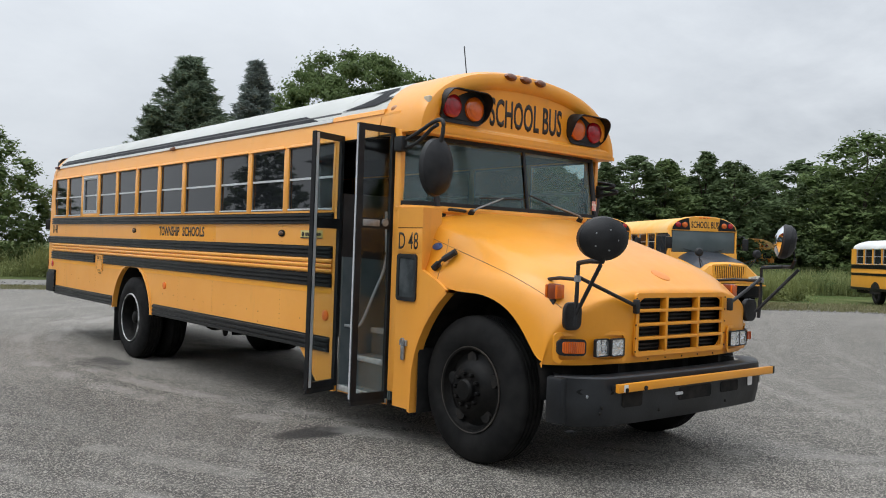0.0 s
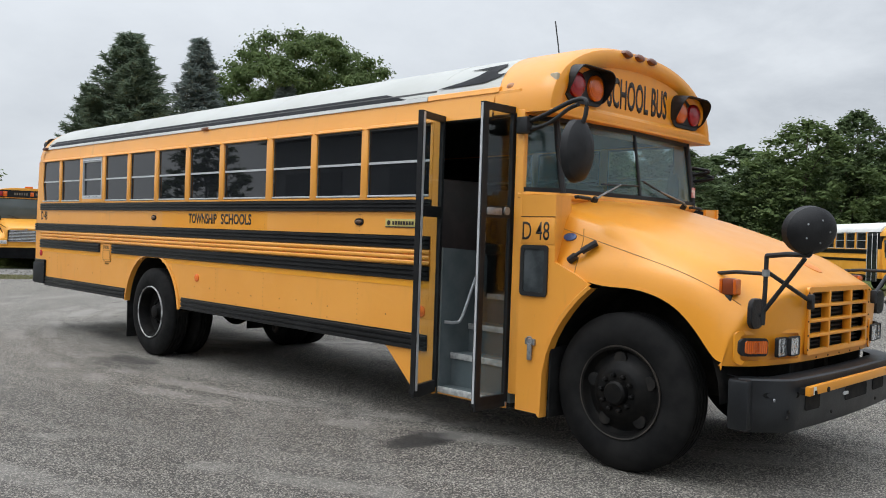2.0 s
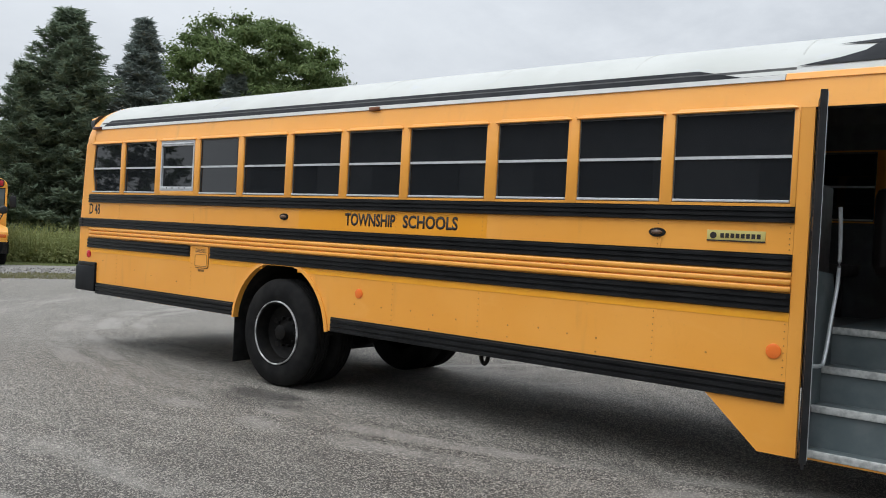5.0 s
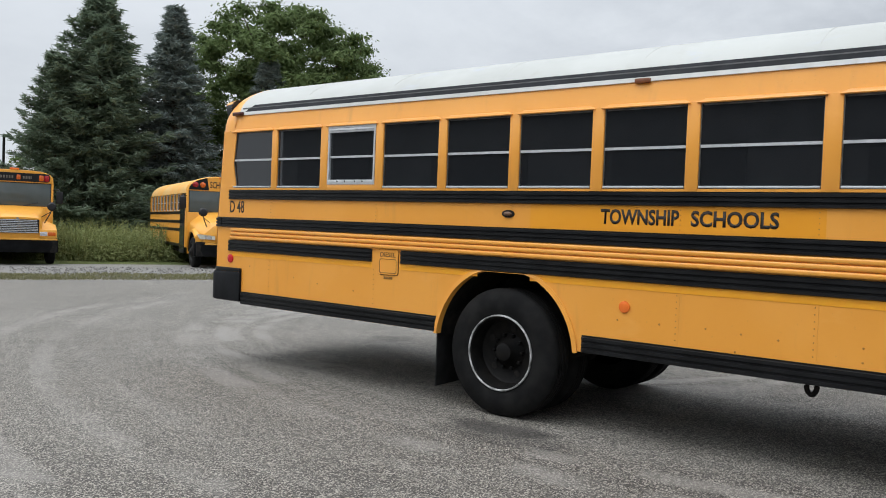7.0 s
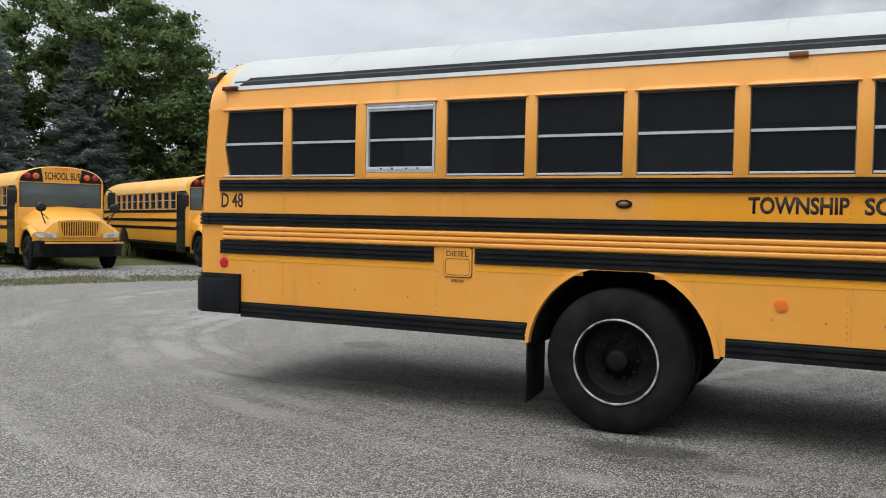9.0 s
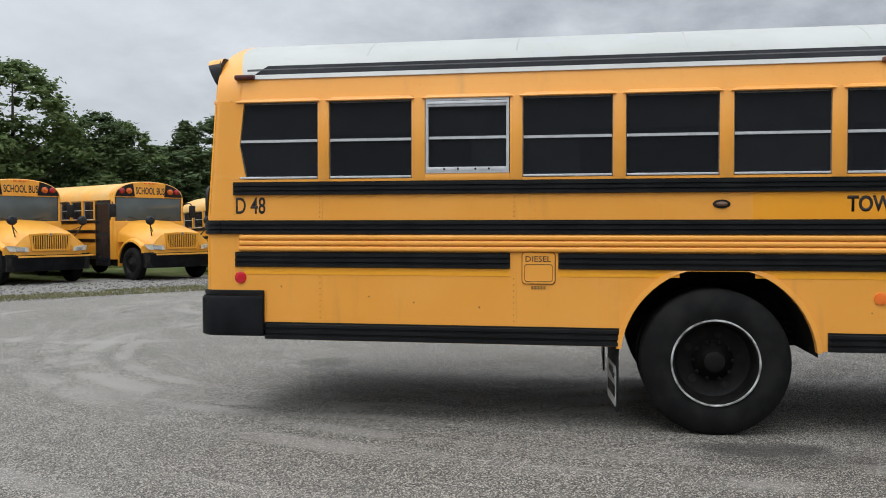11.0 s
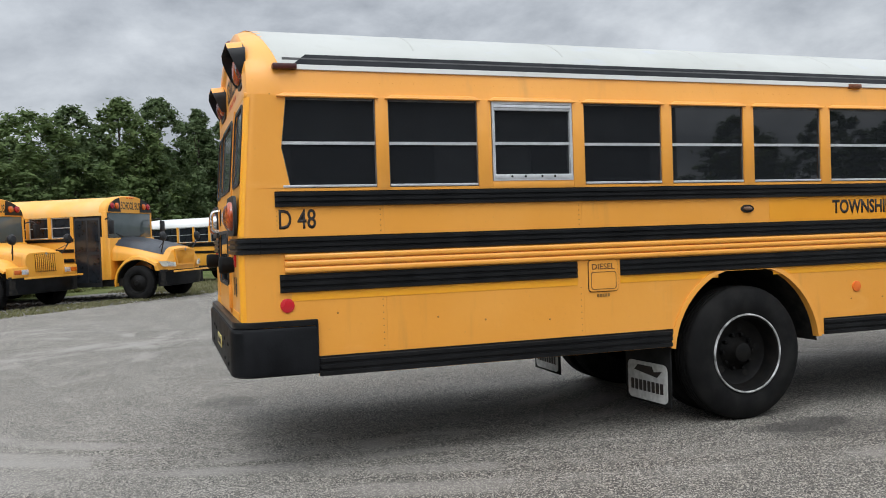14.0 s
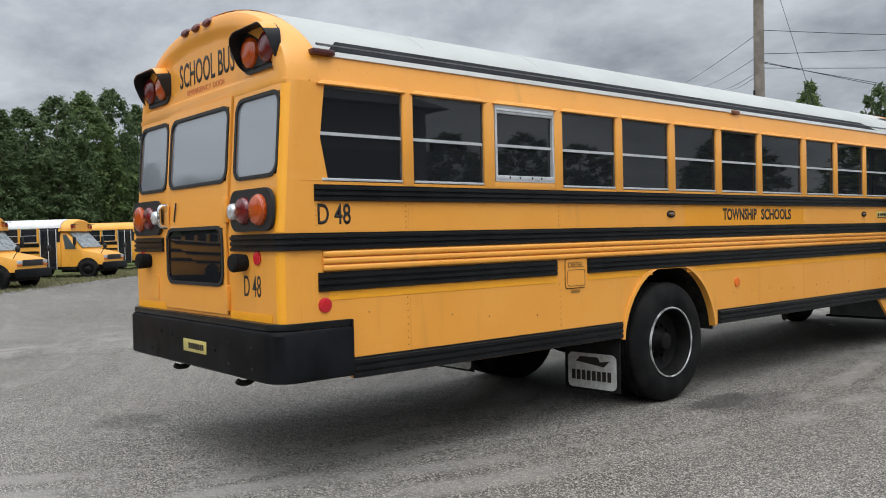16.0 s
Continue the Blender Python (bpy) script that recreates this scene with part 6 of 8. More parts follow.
b = sweep([(-0.16, 0.770), (-0.010, 0.778), (0.0, 0.768), (0.004, 0.62), (-0.002, 0.56), (-0.020, 0.468), (-0.03, 0.456), (-0.16, 0.456)], fn=front_bumper_plan)
fb = part("front_bumper", b, FRONTBUMPER, bus, "scuffed black front bumper")
for sgn in (-1, 1):
    part("bumper_end", box(*sorted((XC + sgn * 1.19, XC + sgn * 1.10)), 3.560, 3.690, 0.47, 0.772, 0.02), FRONTBUMPER, fb)
for x0, x1, z0, z1 in ((4.42, 4.62, 0.575, 0.685), (5.02, 5.42, 0.575, 0.665), (5.55, 5.80, 0.585, 0.665), (4.12, 4.34, 0.668, 0.700)):
    yb = lambda x: 3.365 + 0.055 * (abs(x - XC) / 1.185) ** 2 + (0.20 * max(0.0, abs(x - XC) / 1.185 - 0.78) ** 1.4 / 0.22 ** 1.4)
    part("bumper_slot", prism([(x, yb(x) - 0.007, z) for x, z in rounded(x0, x1, z0, z1, 0.02)], (0, 0.003, 0)), UNDER, fb)
for x, z in ((4.17, 0.655), (4.25, 0.585), (4.80, 0.53), (5.62, 0.52), (4.24, 0.55)):
    part("bumper_bolt", turned((x, yb(x) - 0.003, z), (0, -1, 0), [(0, 0.012), (0.006, 0.010), (0.008, 0.004)], 10), STEEL if z > 0.6 else UNDER, fb)
cb = part("crossing_bar", box(4.285, 6.190, 3.305, 3.335, 0.690, 0.745, 0.004), YELLOW_HOOD, fb, "yellow crossing bar folded across the bumper")
part("bar_tip", box(6.191, 6.212, 3.303, 3.337, 0.688, 0.747, 0.004), SEAL, cb)
part("bar_patch", box(4.335, 4.375, 3.3015, 3.305, 0.695, 0.740), PAPER, cb)
for x in (4.36, 4.56):
    part("bar_bolt", turned((x, 3.304, 0.705), (0, -1, 0), [(0, 0.017), (0.008, 0.015), (0.011, 0.006)], 12), UNDER, cb)
part("bar_bracket", box(4.30, 4.70, 3.335, 3.375, 0.69, 0.73, 0.004), UNDER, fb)
part("bumper_scrape", prism([(x, 3.366, z) for x, z in rounded(4.98, 5.06, 0.615, 0.635, 0.009)], (0, -0.012, 0)), PAPER, fb)
for x in (5.98, 6.20):
    part("code_patch", prism([(xx, yb(xx) - 0.008, z) for xx, z in rounded(x - 0.035, x + 0.035, 0.605, 0.685, 0.015)], (0, -0.003, 0)), PAPER, fb)

# ---------------------------------------------------------------- mirrors
for sg in (-1, 1):
    def mx(x):
        return x if sg < 0 else 2 * XC - x
    c0 = 3.955 if sg < 0 else 6.247
    post = [(mx(4.09), 3.52, 1.10), (mx(4.085), 3.51, 1.30), (mx(4.09), 3.51, 1.505)]
    rig = part("mirror_arm", tube(post, 0.014, 8), SEAL, bus, "black tubular arms that hold the crossing mirrors")
    part("mirror_strut", tube([(mx(4.09), 3.51, 1.505), (mx(4.02), 3.36, 1.52), (mx(3.97) if sg < 0 else 6.26, 3.22, 1.52)], 0.015, 8), SEAL, rig)
    part("mirror_strut", tube([(mx(3.97) if sg < 0 else 6.26, 3.22, 1.52), (c0, 3.19, 1.57), (c0, 3.20, 1.64)], 0.013, 8), SEAL, rig)
    part("mirror_strut", tube([(mx(3.99), 3.25, 1.50), (mx(4.10), 3.54, 1.15)], 0.013, 8), SEAL, rig)
    part("mirror_strut", tube([(mx(4.08), 3.51, 1.42), (mx(4.63), 3.46, 1.228)], 0.013, 8), SEAL, rig)
    part("mirror_strut", tube([(mx(4.09), 3.51, 1.40), (mx(4.15), 3.72, 1.40), (mx(4.20), 3.86, 1.385)], 0.012, 8), SEAL, rig)
    part("strut_foot", box(*sorted((mx(4.615), mx(4.650))), 3.435, 3.475, 1.175, 1.270, 0.008), SEAL, rig)
    part("strut_clamp", tube([(mx(4.088), 3.51, 1.385), (mx(4.088), 3.51, 1.425)], 0.022, 10), STEEL, rig)
    # round crossing mirror: shallow bowl that looks back at the driver
    c, d = Vector((mx(3.955), 3.205, 1.655)) if sg < 0 else Vector((6.247, 3.25, 1.712)), Vector((0.55 if sg < 0 else -0.55, 0.80, 0.12)).normalized()
    bowl = turned(c, -d, [(-0.060, 0.140), (-0.045, 0.156), (0.0, 0.152), (0.035, 0.120), (0.055, 0.060), (0.060, 0.0)], 32, caps=False)
    face = turned(c, -d, [(-0.058, 0.141), (-0.085, 0.10), (-0.10, 0.05), (-0.104, 0.005)], 28)
    for v in bowl.verts[:] + face.verts[:]:
        v.co.z = c.z + (v.co.z - c.z) * 0.86
    cm = part("crossing_mirror", bowl, PLASTIC, rig)
    part("mirror_glass", face, MIRRORGLASS, rig)
    for k in range(5):
        q = ring(c - d * 0.050, -d, 0.075, 5, 0.86)[k]
        part("mirror_screw", turned(q, -d, [(0, 0.006), (0.004, 0.004)], 6), STEEL, cm)
    c2 = Vector((mx(4.125), 3.565, 1.165))
    part("lower_mirror", prism([(c2.x + a, c2.y, c2.z + h) for a, h in rounded(-0.085, 0.085, -0.095, 0.085, 0.055)], (0.012 if sg < 0 else -0.012, 0.035, 0), bevel=0.006), PLASTIC, rig)
    # oval mirror on the front post
    c3 = Vector((mx(3.945), 4.775, 2.165)) if sg < 0 else Vector((6.475, 5.44, 2.06))
    d3 = Vector((0.10 if sg < 0 else -0.10, 0.99, 0.0)).normalized()
    b = turned(c3, -d3, [(-0.05, 0.128), (-0.035, 0.139), (0.02, 0.134), (0.05, 0.110), (0.07, 0.064), (0.076, 0.0)], 32, caps=False)
    for v in b.verts:
        v.co.z = c3.z + (v.co.z - c3.z) * 1.56
    lo = 0.0 if sg < 0 else -0.21
    arm2 = part("side_mirror_bracket", tube(bend([(mx(4.02), 5.30, 2.40 + lo), (mx(3.99), 5.10, 2.44 + lo), (mx(3.97), c3.y + 0.085, 2.51 + lo), (c3.x, c3.y - 0.045, 2.505 + lo), (c3.x, c3.y - 0.055, 2.42 + lo), (c3.x, c3.y - 0.025, 2.33 + lo)]), 0.016, 10), SEAL, bus)
    part("bracket_tube", tube(bend([(mx(4.02), 5.29, 2.34 + lo), (mx(3.99), 5.06, 2.38 + lo), (mx(3.97), c3.y + 0.11, 2.46 + lo), (c3.x, c3.y + 0.01, 2.48 + lo)]), 0.015, 8), SEAL, arm2)
    part("bracket_foot", box(*sorted((mx(3.965), mx(4.03))), 5.245, 5.345, 2.32 + lo, 2.44 + lo, 0.01), SEAL, arm2)
    part("side_mirror", b, PLASTIC, arm2, "black oval mirror housing")
    g = turned(c3, -d3, [(-0.049, 0.129), (-0.062, 0.09), (-0.068, 0.01)], 28)
    for v in g.verts:
        v.co.z = c3.z + (v.co.z - c3.z) * 1.56
    part("side_mirror_glass", g, MIRRORGLASS, arm2)


# ---------------------------------------------------------------- other buses round the lot
def far_wheel(root, x, y, sgn, R=0.50, name="wheel"):
    ax = (-sgn, 0, 0)
    k = R / 0.53
    t = part(name, turned((x, y, R), ax, [(a, r * k) for a, r in tyre_mesh(x, sgn)], 32, caps=False), RUBBER, root)
    part("rim", turned((x, y, R), ax, [(0.02, 0.31 * k), (0.006, 0.30 * k), (0.05, 0.26 * k), (0.02, 0.18 * k), (-0.01, 0.14 * k), (-0.02, 0.09 * k), (-0.05, 0.07 * k), (-0.052, 0.0)], 24, caps=False), WHEEL, t)


def shell_arch(hw, z0, rise, s=1.0, n=18):
    pts = []
    for k in range(n + 1):
        a = math.pi * k / n
        pts.append((-hw * math.copysign(abs(math.cos(a)) ** 0.86, math.cos(a)) * s, z0 + rise * math.sin(a) ** 0.9 * (1 if s == 1 else s)))
    return pts


def coach_body(root, y0, y1, hw=1.2, z0=0.62, belt=1.86, eave=2.47, rise=0.58, paint_m=YELLOW_OLD, roof_m=YELLOW_OLD, pitch=0.72, first=None, rails=True, door=True):
    """The boxed passenger body: sides with windows, rails, roof, back wall."""
    # lower body
    b = box(-hw, hw, y0, y1, z0, belt, 0.02)
    part("body", b, paint_m, root)
    part("underbody", box(-hw + 0.15, hw - 0.15, y0 - 0.6, y1 - 0.3, 0.42, z0 + 0.02), UNDER, root)
    # dark cabin core behind the panes
    part("cabin", box(-hw + 0.06, hw - 0.06, y0 + 0.05, y1 - 0.05, belt, eave), SEAL, root)
    start = first if first is not None else y0 + 0.95
    n = int((y1 - 0.12 - start) / pitch)
    for sgn in (-1, 1):
        for k in range(n + 1):
            y = start + pitch * k
            part("window_post", box(*sorted((sgn * (hw - 0.07), sgn * hw)), y - 0.05, min(y + 0.05, y1 - 0.005), belt - 0.005, eave + 0.01), paint_m, root)
            if k < n:
                ya, yb = y + 0.052, y + pitch - 0.052
                w = part("window", hoop([(sgn * (hw - 0.045), a, z) for a, z in ((ya, belt + 0.005), (yb, belt + 0.005), (yb, eave - 0.01), (ya, eave - 0.01))], [(sgn * (hw - 0.045), a, z) for a, z in ((ya + 0.02, belt + 0.03), (yb - 0.02, belt + 0.03), (yb - 0.02, eave - 0.03), (ya + 0.02, eave - 0.03))], (sgn * 0.02, 0, 0), box(*sorted((sgn * (hw - 0.045), sgn * (hw - 0.027))), ya, yb, (belt + eave) / 2 - 0.008, (belt + eave) / 2 + 0.012)), ALU, root, smooth=None)
                part("pane", box(*sorted((sgn * (hw - 0.055), sgn * (hw - 0.046))), ya, yb, belt + 0.005, eave - 0.01), FARGLASS, w, smooth=None)
        if start - y0 > 0.2 and not (door and sgn < 0):
            part("window_post", box(*sorted((sgn * (hw - 0.07), sgn * hw)), y0, start - 0.05, belt - 0.005, eave + 0.01), paint_m, root)
        part("window_post", box(*sorted((sgn * (hw - 0.07), sgn * hw)), start + pitch * n, y1, belt - 0.005, eave + 0.01), paint_m, root)
        if rails:
            for za, zb in ((belt - 0.105, belt - 0.012), (1.44, 1.54), (1.16, 1.26), (z0 + 0.005, z0 + 0.11)):
                prof = rail_profile(za, zb, 3, 0.02)
                part("rub_rail", loft([[(sgn * (hw + o), y, z) for o, z in prof] for y in (start - 0.05, y1 - 0.04)]), BLACK, root, smooth=25)
    # roof with a rounded back
    rings = [[(x, y, z) for x, z in shell_arch(hw * s, eave, rise * s2)] for y, s, s2 in ((y0 - 0.02, 1, 1), (y1 - 0.30, 1, 1), (y1 - 0.12, 0.985, 0.97), (y1 - 0.02, 0.94, 0.86), (y1, 0.90, 0.75))]
    part("roof", loft(rings), roof_m, root)
    part("back_wall", box(-hw, hw, y1 - 0.03, y1 + 0.002, belt - 0.01, eave + 0.02, 0.004), paint_m, root)


def bus_face(root, y, hw=1.2, z_low=2.42, crown=3.03, paint_m=YELLOW_OLD, letters=True):
    """The front above the windscreen: black lamp fields with flashers either side of the sign."""
    arch = [(x, z) for x, z in shell_arch(hw - 0.01, z_low, crown - z_low)]
    rings = [[(x * s, yy, z_low + (z - z_low) * s) for x, z in arch] for yy, s in ((y + 0.25, 1.0), (y + 0.04, 1.0), (y, 0.965))]
    cap = part("front_cap", loft(rings), paint_m, root)
    for sg in (-1, 1):
        pts = [(x, z) for x, z in arch if sg * x > 0.52]
        if sg > 0:
            pts = pts[::-1]
        pts = [(x * 0.95, z_low + (z - z_low) * 0.95) for x, z in pts]
        zt = z_low + (crown - z_low) * 0.86
        poly = [(sg * 0.50, z_low + 0.03), (pts[0][0], z_low + 0.03)] + pts[1:] + [(sg * 0.56, zt)]
        pl = part("lamp_field", prism([(x, y - 0.004, z) for x, z in poly], (0, -0.012, 0)), BLACK, cap, smooth=None)
        for x, m in ((0.70, AMBER), (0.93, RED)):
            part("flasher", turned((sg * x, y - 0.015, z_low + 0.20), (0, -1, 0), [(0, 0.095), (0.03, 0.09), (0.05, 0.05), (0.055, 0.01)], 18), m, pl)
    if letters:
        lettering("front_sign", "SCHOOL BUS", INK, cap, (-0.46, y - 0.001, z_low + 0.10), 0.98, 0.23, FRONT_SIDE, heavy=0.020)
    for x in (-0.14, 0.0, 0.14):
        part("clearance_lamp", box(x - 0.045, x + 0.045, y - 0.02, y + 0.03, crown - 0.075, crown - 0.035, 0.01), ORANGE, cap)


def flat_face(root, y, hw=1.19, z_low=2.585, paint_m=YELLOW_OLD):
    """A front with one black band over the windscreen, square lamps at its ends and a beacon on top."""
    def arch(s, y_):
        return [(-hw * s * math.copysign(abs(math.cos(a)) ** 0.55, math.cos(a)), y_, z_low + 0.40 * s * math.sin(a) ** 0.6) for a in [math.pi * k / 18 for k in range(19)]]
    cap = part("front_cap", loft([arch(1.0, y + 0.25), arch(1.0, y + 0.05), arch(0.97, y)]), paint_m, root)
    bandp = part("lamp_field", prism([(x, y - 0.002, z) for x, z in rounded(-1.08, 1.08, z_low + 0.03, z_low + 0.30, 0.09)], (0, -0.012, 0)), BLACK, cap)
    for sg in (-1, 1):
        for xa, xb, m in ((0.90, 1.05, RED), (0.74, 0.88, AMBER)):
            part("flasher", box(*sorted((sg * xa, sg * xb)), y - 0.04, y - 0.012, z_low + 0.06, z_low + 0.25, 0.012), m, bandp)
    part("sign_lamp", box(0.06, 0.18, y - 0.022, y - 0.012, z_low + 0.09, z_low + 0.24, 0.004), AMBER, bandp)
    for xa, xb in ((-0.52, -0.02), (0.24, 0.52)):
        part("sign_bars", bars(6, (xa, y - 0.0145, z_low + 0.12), xb - xa, 0.09, FRONT_SIDE, 0.4), plain("worn_sign_print", (0.10, 0.09, 0.08), (0.2, 0.18, 0.15), 0.6), bandp, smooth=None)
    part("beacon", box(-0.14, 0.14, y + 0.02, y + 0.14, z_low + 0.395, z_low + 0.46, 0.02), ORANGE, cap)


def far_bus(place, heading, label, length=9.8, style="vee", hood_m=YELLOW_OLD, roof_m=PALE_ROOF, paint_m=YELLOW_OLD):
    """A conventional school bus; its own front axle is its origin and its nose points along -y."""
    turn = math.degrees(math.atan2(heading[0], -heading[1]))
    root = thing("parked_school_bus", (*place, -0.012), label, "school bus", "buses parked round the lot", turn=turn, local=True)
    root.scale = (1.05, 1.0, 1.0)
    coach_body(root, 1.02, 1.02 + length - 2.1, paint_m=paint_m, roof_m=roof_m, first=1.98, rise=0.48 if style == "chrome" else 0.58)
    if style == "chrome":
        root.scale.x = 0.97
        flat_face(root, 0.86, paint_m=paint_m)
    else:
        bus_face(root, 0.86, z_low=2.56, crown=3.07, paint_m=paint_m)
    # windscreen in its black surround, corner posts, cowl
    part("windscreen_surround", box(-1.17, 1.17, 0.90, 0.98, 1.76, 2.60, 0.02), SEAL, root)
    for xa, xb in ((-1.10, -0.012), (0.012, 1.10)) if style == "box" else ((-1.10, 1.10),):
        part("windscreen", box(xa, xb, 0.885, 0.900, 1.83, 2.555, 0.004), FARSCREEN, root)
    for sgn in (-1, 1):
        part("corner_post", box(*sorted((sgn * 1.12, sgn * 1.195)), 0.88, 1.04, 0.62, 2.60, 0.02), paint_m, root)
        part("wiper", tube([(sgn * 0.25, 0.86, 1.82), (sgn * 0.72, 0.87, 1.95)], 0.010, 6), SEAL, root)
    part("cowl", box(-1.18, 1.18, 0.80, 1.04, 0.62, 1.82, 0.03), paint_m, root)
    # folding door
    d = part("door", box(-1.215, -1.19, 1.08, 1.90, 0.42, 2.42, 0.006), SEAL, root, "closed black folding door")
    for ya, yb in ((1.13, 1.47), (1.52, 1.86)):
        for za, zb in ((0.55, 1.35), (1.45, 2.35)):
            part("door_pane", box(-1.221, -1.214, ya, yb, za, zb), FARGLASS, d, smooth=None)
    # hood: a rounded wedge
    def sec(y, w, top, low, sq=0.78):
        return [(-w, y, low), (-w * 1.0, y, top - 0.22), (-w * 0.93, y, top - 0.085), (-w * sq, y, top - 0.02), (0, y, top), (w * sq, y, top - 0.02), (w * 0.93, y, top - 0.085), (w, y, top - 0.22), (w, y, low)]
    box_nose = style != "vee"
    rows = [sec(0.85, 1.00, 1.83, 0.9), sec(0.45, 0.93, 1.78, 0.9), sec(0.0, 0.84, 1.70, 0.85), sec(-0.40, 0.76, 1.61, 0.80), sec(-0.70, 0.68, 1.53, 0.80), sec(-0.80, 0.62, 1.47, 0.80)]
    noses = [sec(-0.77, 0.72, 1.50, 0.80), sec(-0.83, 0.68, 1.47, 0.80)]
    if style == "vee":
        # one broad sloping hood that flows into the fenders
        def broad(y, w, top, low):
            half = [(w, low), (w, top - 0.46), (w * 0.975, top - 0.36), (w * 0.86, top - 0.25), (w * 0.70, top - 0.11), (w * 0.52, top - 0.035), (0.0, top)]
            return [(-x, y, z) for x, z in half] + [(x, y, z) for x, z in half[-2::-1]]
        rows = [broad(0.85, 1.10, 1.86, 1.16), broad(0.45, 1.09, 1.79, 1.16), broad(0.0, 1.10, 1.70, 1.17), broad(-0.40, 1.09, 1.60, 1.10), broad(-0.66, 1.02, 1.53, 0.90), broad(-0.79, 0.94, 1.47, 0.84)]
        noses = [broad(-0.76, 0.96, 1.48, 0.84), broad(-0.835, 0.86, 1.43, 0.84)]
    hd = part("hood", loft(rows), paint_m if style == "vee" else hood_m, root, smooth=50)
    if style == "vee" and hood_m is not paint_m:
        part("hood_panel", loft([[(x * 1.0, y, z + 0.008) for x, y, z in r[3:10]] for r in rows[:5]], closed=False), hood_m, hd, "dark grey panel on the hood", smooth=50)
    nose = part("nose_panel", loft(noses), paint_m, root, smooth=50)
    for sgn in (-1, 1):
        # fender that runs forward into the headlamp
        rings = []
        for k in range(15):
            a = math.radians(-8 + 146 * k / 14)
            cy, cz = 0.66 * math.cos(a), 0.52 + 0.66 * math.sin(a)
            if math.cos(a) < 0:
                cy *= 1.0 + 0.32 * (-math.cos(a)) ** 2
            r1 = 0.075
            dy, dz = math.cos(a), math.sin(a)
            rings.append([(sgn * 1.185, cy, cz), (sgn * 1.17, cy + dy * r1 * 0.8, cz + dz * r1 * 0.9), (sgn * 0.98, cy + dy * 0.13, cz + dz * 0.16), (sgn * 0.72, cy + dy * 0.10, cz + dz * 0.22), (sgn * 0.72, cy, cz)])
        part("fender", loft(rings), paint_m, root)
        if box_nose:
            part("headlamp_panel", box(*sorted((sgn * 0.62, sgn * 1.14)), -0.86, -0.62, 0.82, 1.10, 0.03), paint_m, root)
            part("headlamp", box(*sorted((sgn * 0.64, sgn * 0.86)), -0.875, -0.858, 0.90, 1.03, 0.006), CLEAR, root)
            part("turn_lamp", box(*sorted((sgn * 0.88, sgn * 1.10)), -0.873, -0.858, 0.91, 1.02, 0.006), AMBER, root)
        else:
            pts = [(sgn * 0.62, -0.885, 0.93), (sgn * 1.06, -0.735, 0.95), (sgn * 1.14, -0.66, 1.10), (sgn * 0.98, -0.775, 1.10), (sgn * 0.64, -0.885, 1.06)]
            hl = part("headlamp", prism(pts, (0, -0.03, 0)), PALELENS, root)
            part("lamp_bowl", prism([(sgn * 0.72, -0.884, 0.955), (sgn * 0.92, -0.816, 0.965), (sgn * 0.93, -0.812, 1.065), (sgn * 0.73, -0.880, 1.045)], (0, -0.036, 0)), CLEAR, hl)
            part("headlamp_panel", prism([(sgn * 0.58, -0.855, 0.84), (sgn * 1.15, -0.66, 0.84), (sgn * 1.16, -0.60, 1.06), (sgn * 0.9, -0.77, 1.12), (sgn * 0.58, -0.855, 1.10)], (0, 0.10, 0)), paint_m, root)
        far_wheel(root, sgn * 1.17, 0.0, sgn)
        far_wheel(root, sgn * 1.18, length - 4.0, sgn, name="rear_wheel")
        part("wheel_arch", prism([(sgn * 1.203, y, z) for y, z in arch_outline(length - 4.0, 0.50, 0.66, 0.10, math.pi - 0.10, 14)], (-sgn * 0.05, 0, 0)), UNDER, root)
        part("inner_fender", loft([[(x, y, z) for y, z in arch_outline(0, 0.52, 0.64, 0.0, math.pi, 12)] for x in (sgn * 1.15, sgn * 0.6)], closed=False), UNDER, root)
        # mirrors
        m = part("mirror_arm", tube(bend([(sgn * 0.80, -0.55, 1.30), (sgn * 0.95, -0.72, 1.62), (sgn * 0.98, -0.75, 1.74)]), 0.018, 6), SEAL, root)
        part("mirror_arm_brace", tube([(sgn * 0.62, -0.35, 1.42), (sgn * 0.97, -0.74, 1.66)], 0.012, 6), SEAL, m)
        part("crossing_mirror", turned((sgn * 0.98, -0.76, 1.82), (0, -1, 0.1), [(-0.05, 0.13), (0.0, 0.14), (0.05, 0.09), (0.06, 0.01)], 20), PLASTIC, m)
        sm = part("side_mirror_arm", tube(bend([(sgn * 1.18, 0.92, 2.36), (sgn * 1.32, 0.72, 2.40), (sgn * 1.36, 0.62, 2.30)]), 0.018, 6), SEAL, root)
        part("side_mirror", box(*sorted((sgn * 1.25, sgn * 1.46)), 0.58, 0.66, 1.93, 2.33, 0.03), PLASTIC, sm)
    # grille
    if style == "vee":
        outer = [(-0.55, 1.41), (-0.10, 1.44), (0, 1.40), (0.10, 1.44), (0.55, 1.41), (0.49, 0.97), (-0.49, 0.97)]
        part("grille_backing", prism([(x, -0.836, z) for x, z in outer], (0, -0.004, 0)), UNDER, nose)
        for k in range(17):
            x = -0.50 + 1.0 * k / 16
            part("grille_slat", box(x - 0.014, x + 0.014, -0.868, -0.838, 0.975, 1.402 + (0.02 if 0.03 < abs(x) < 0.2 else 0.0), 0.005), paint_m, nose)
        inner = [(x * 0.93, 1.19 + (z - 1.19) * 0.86) for x, z in outer]
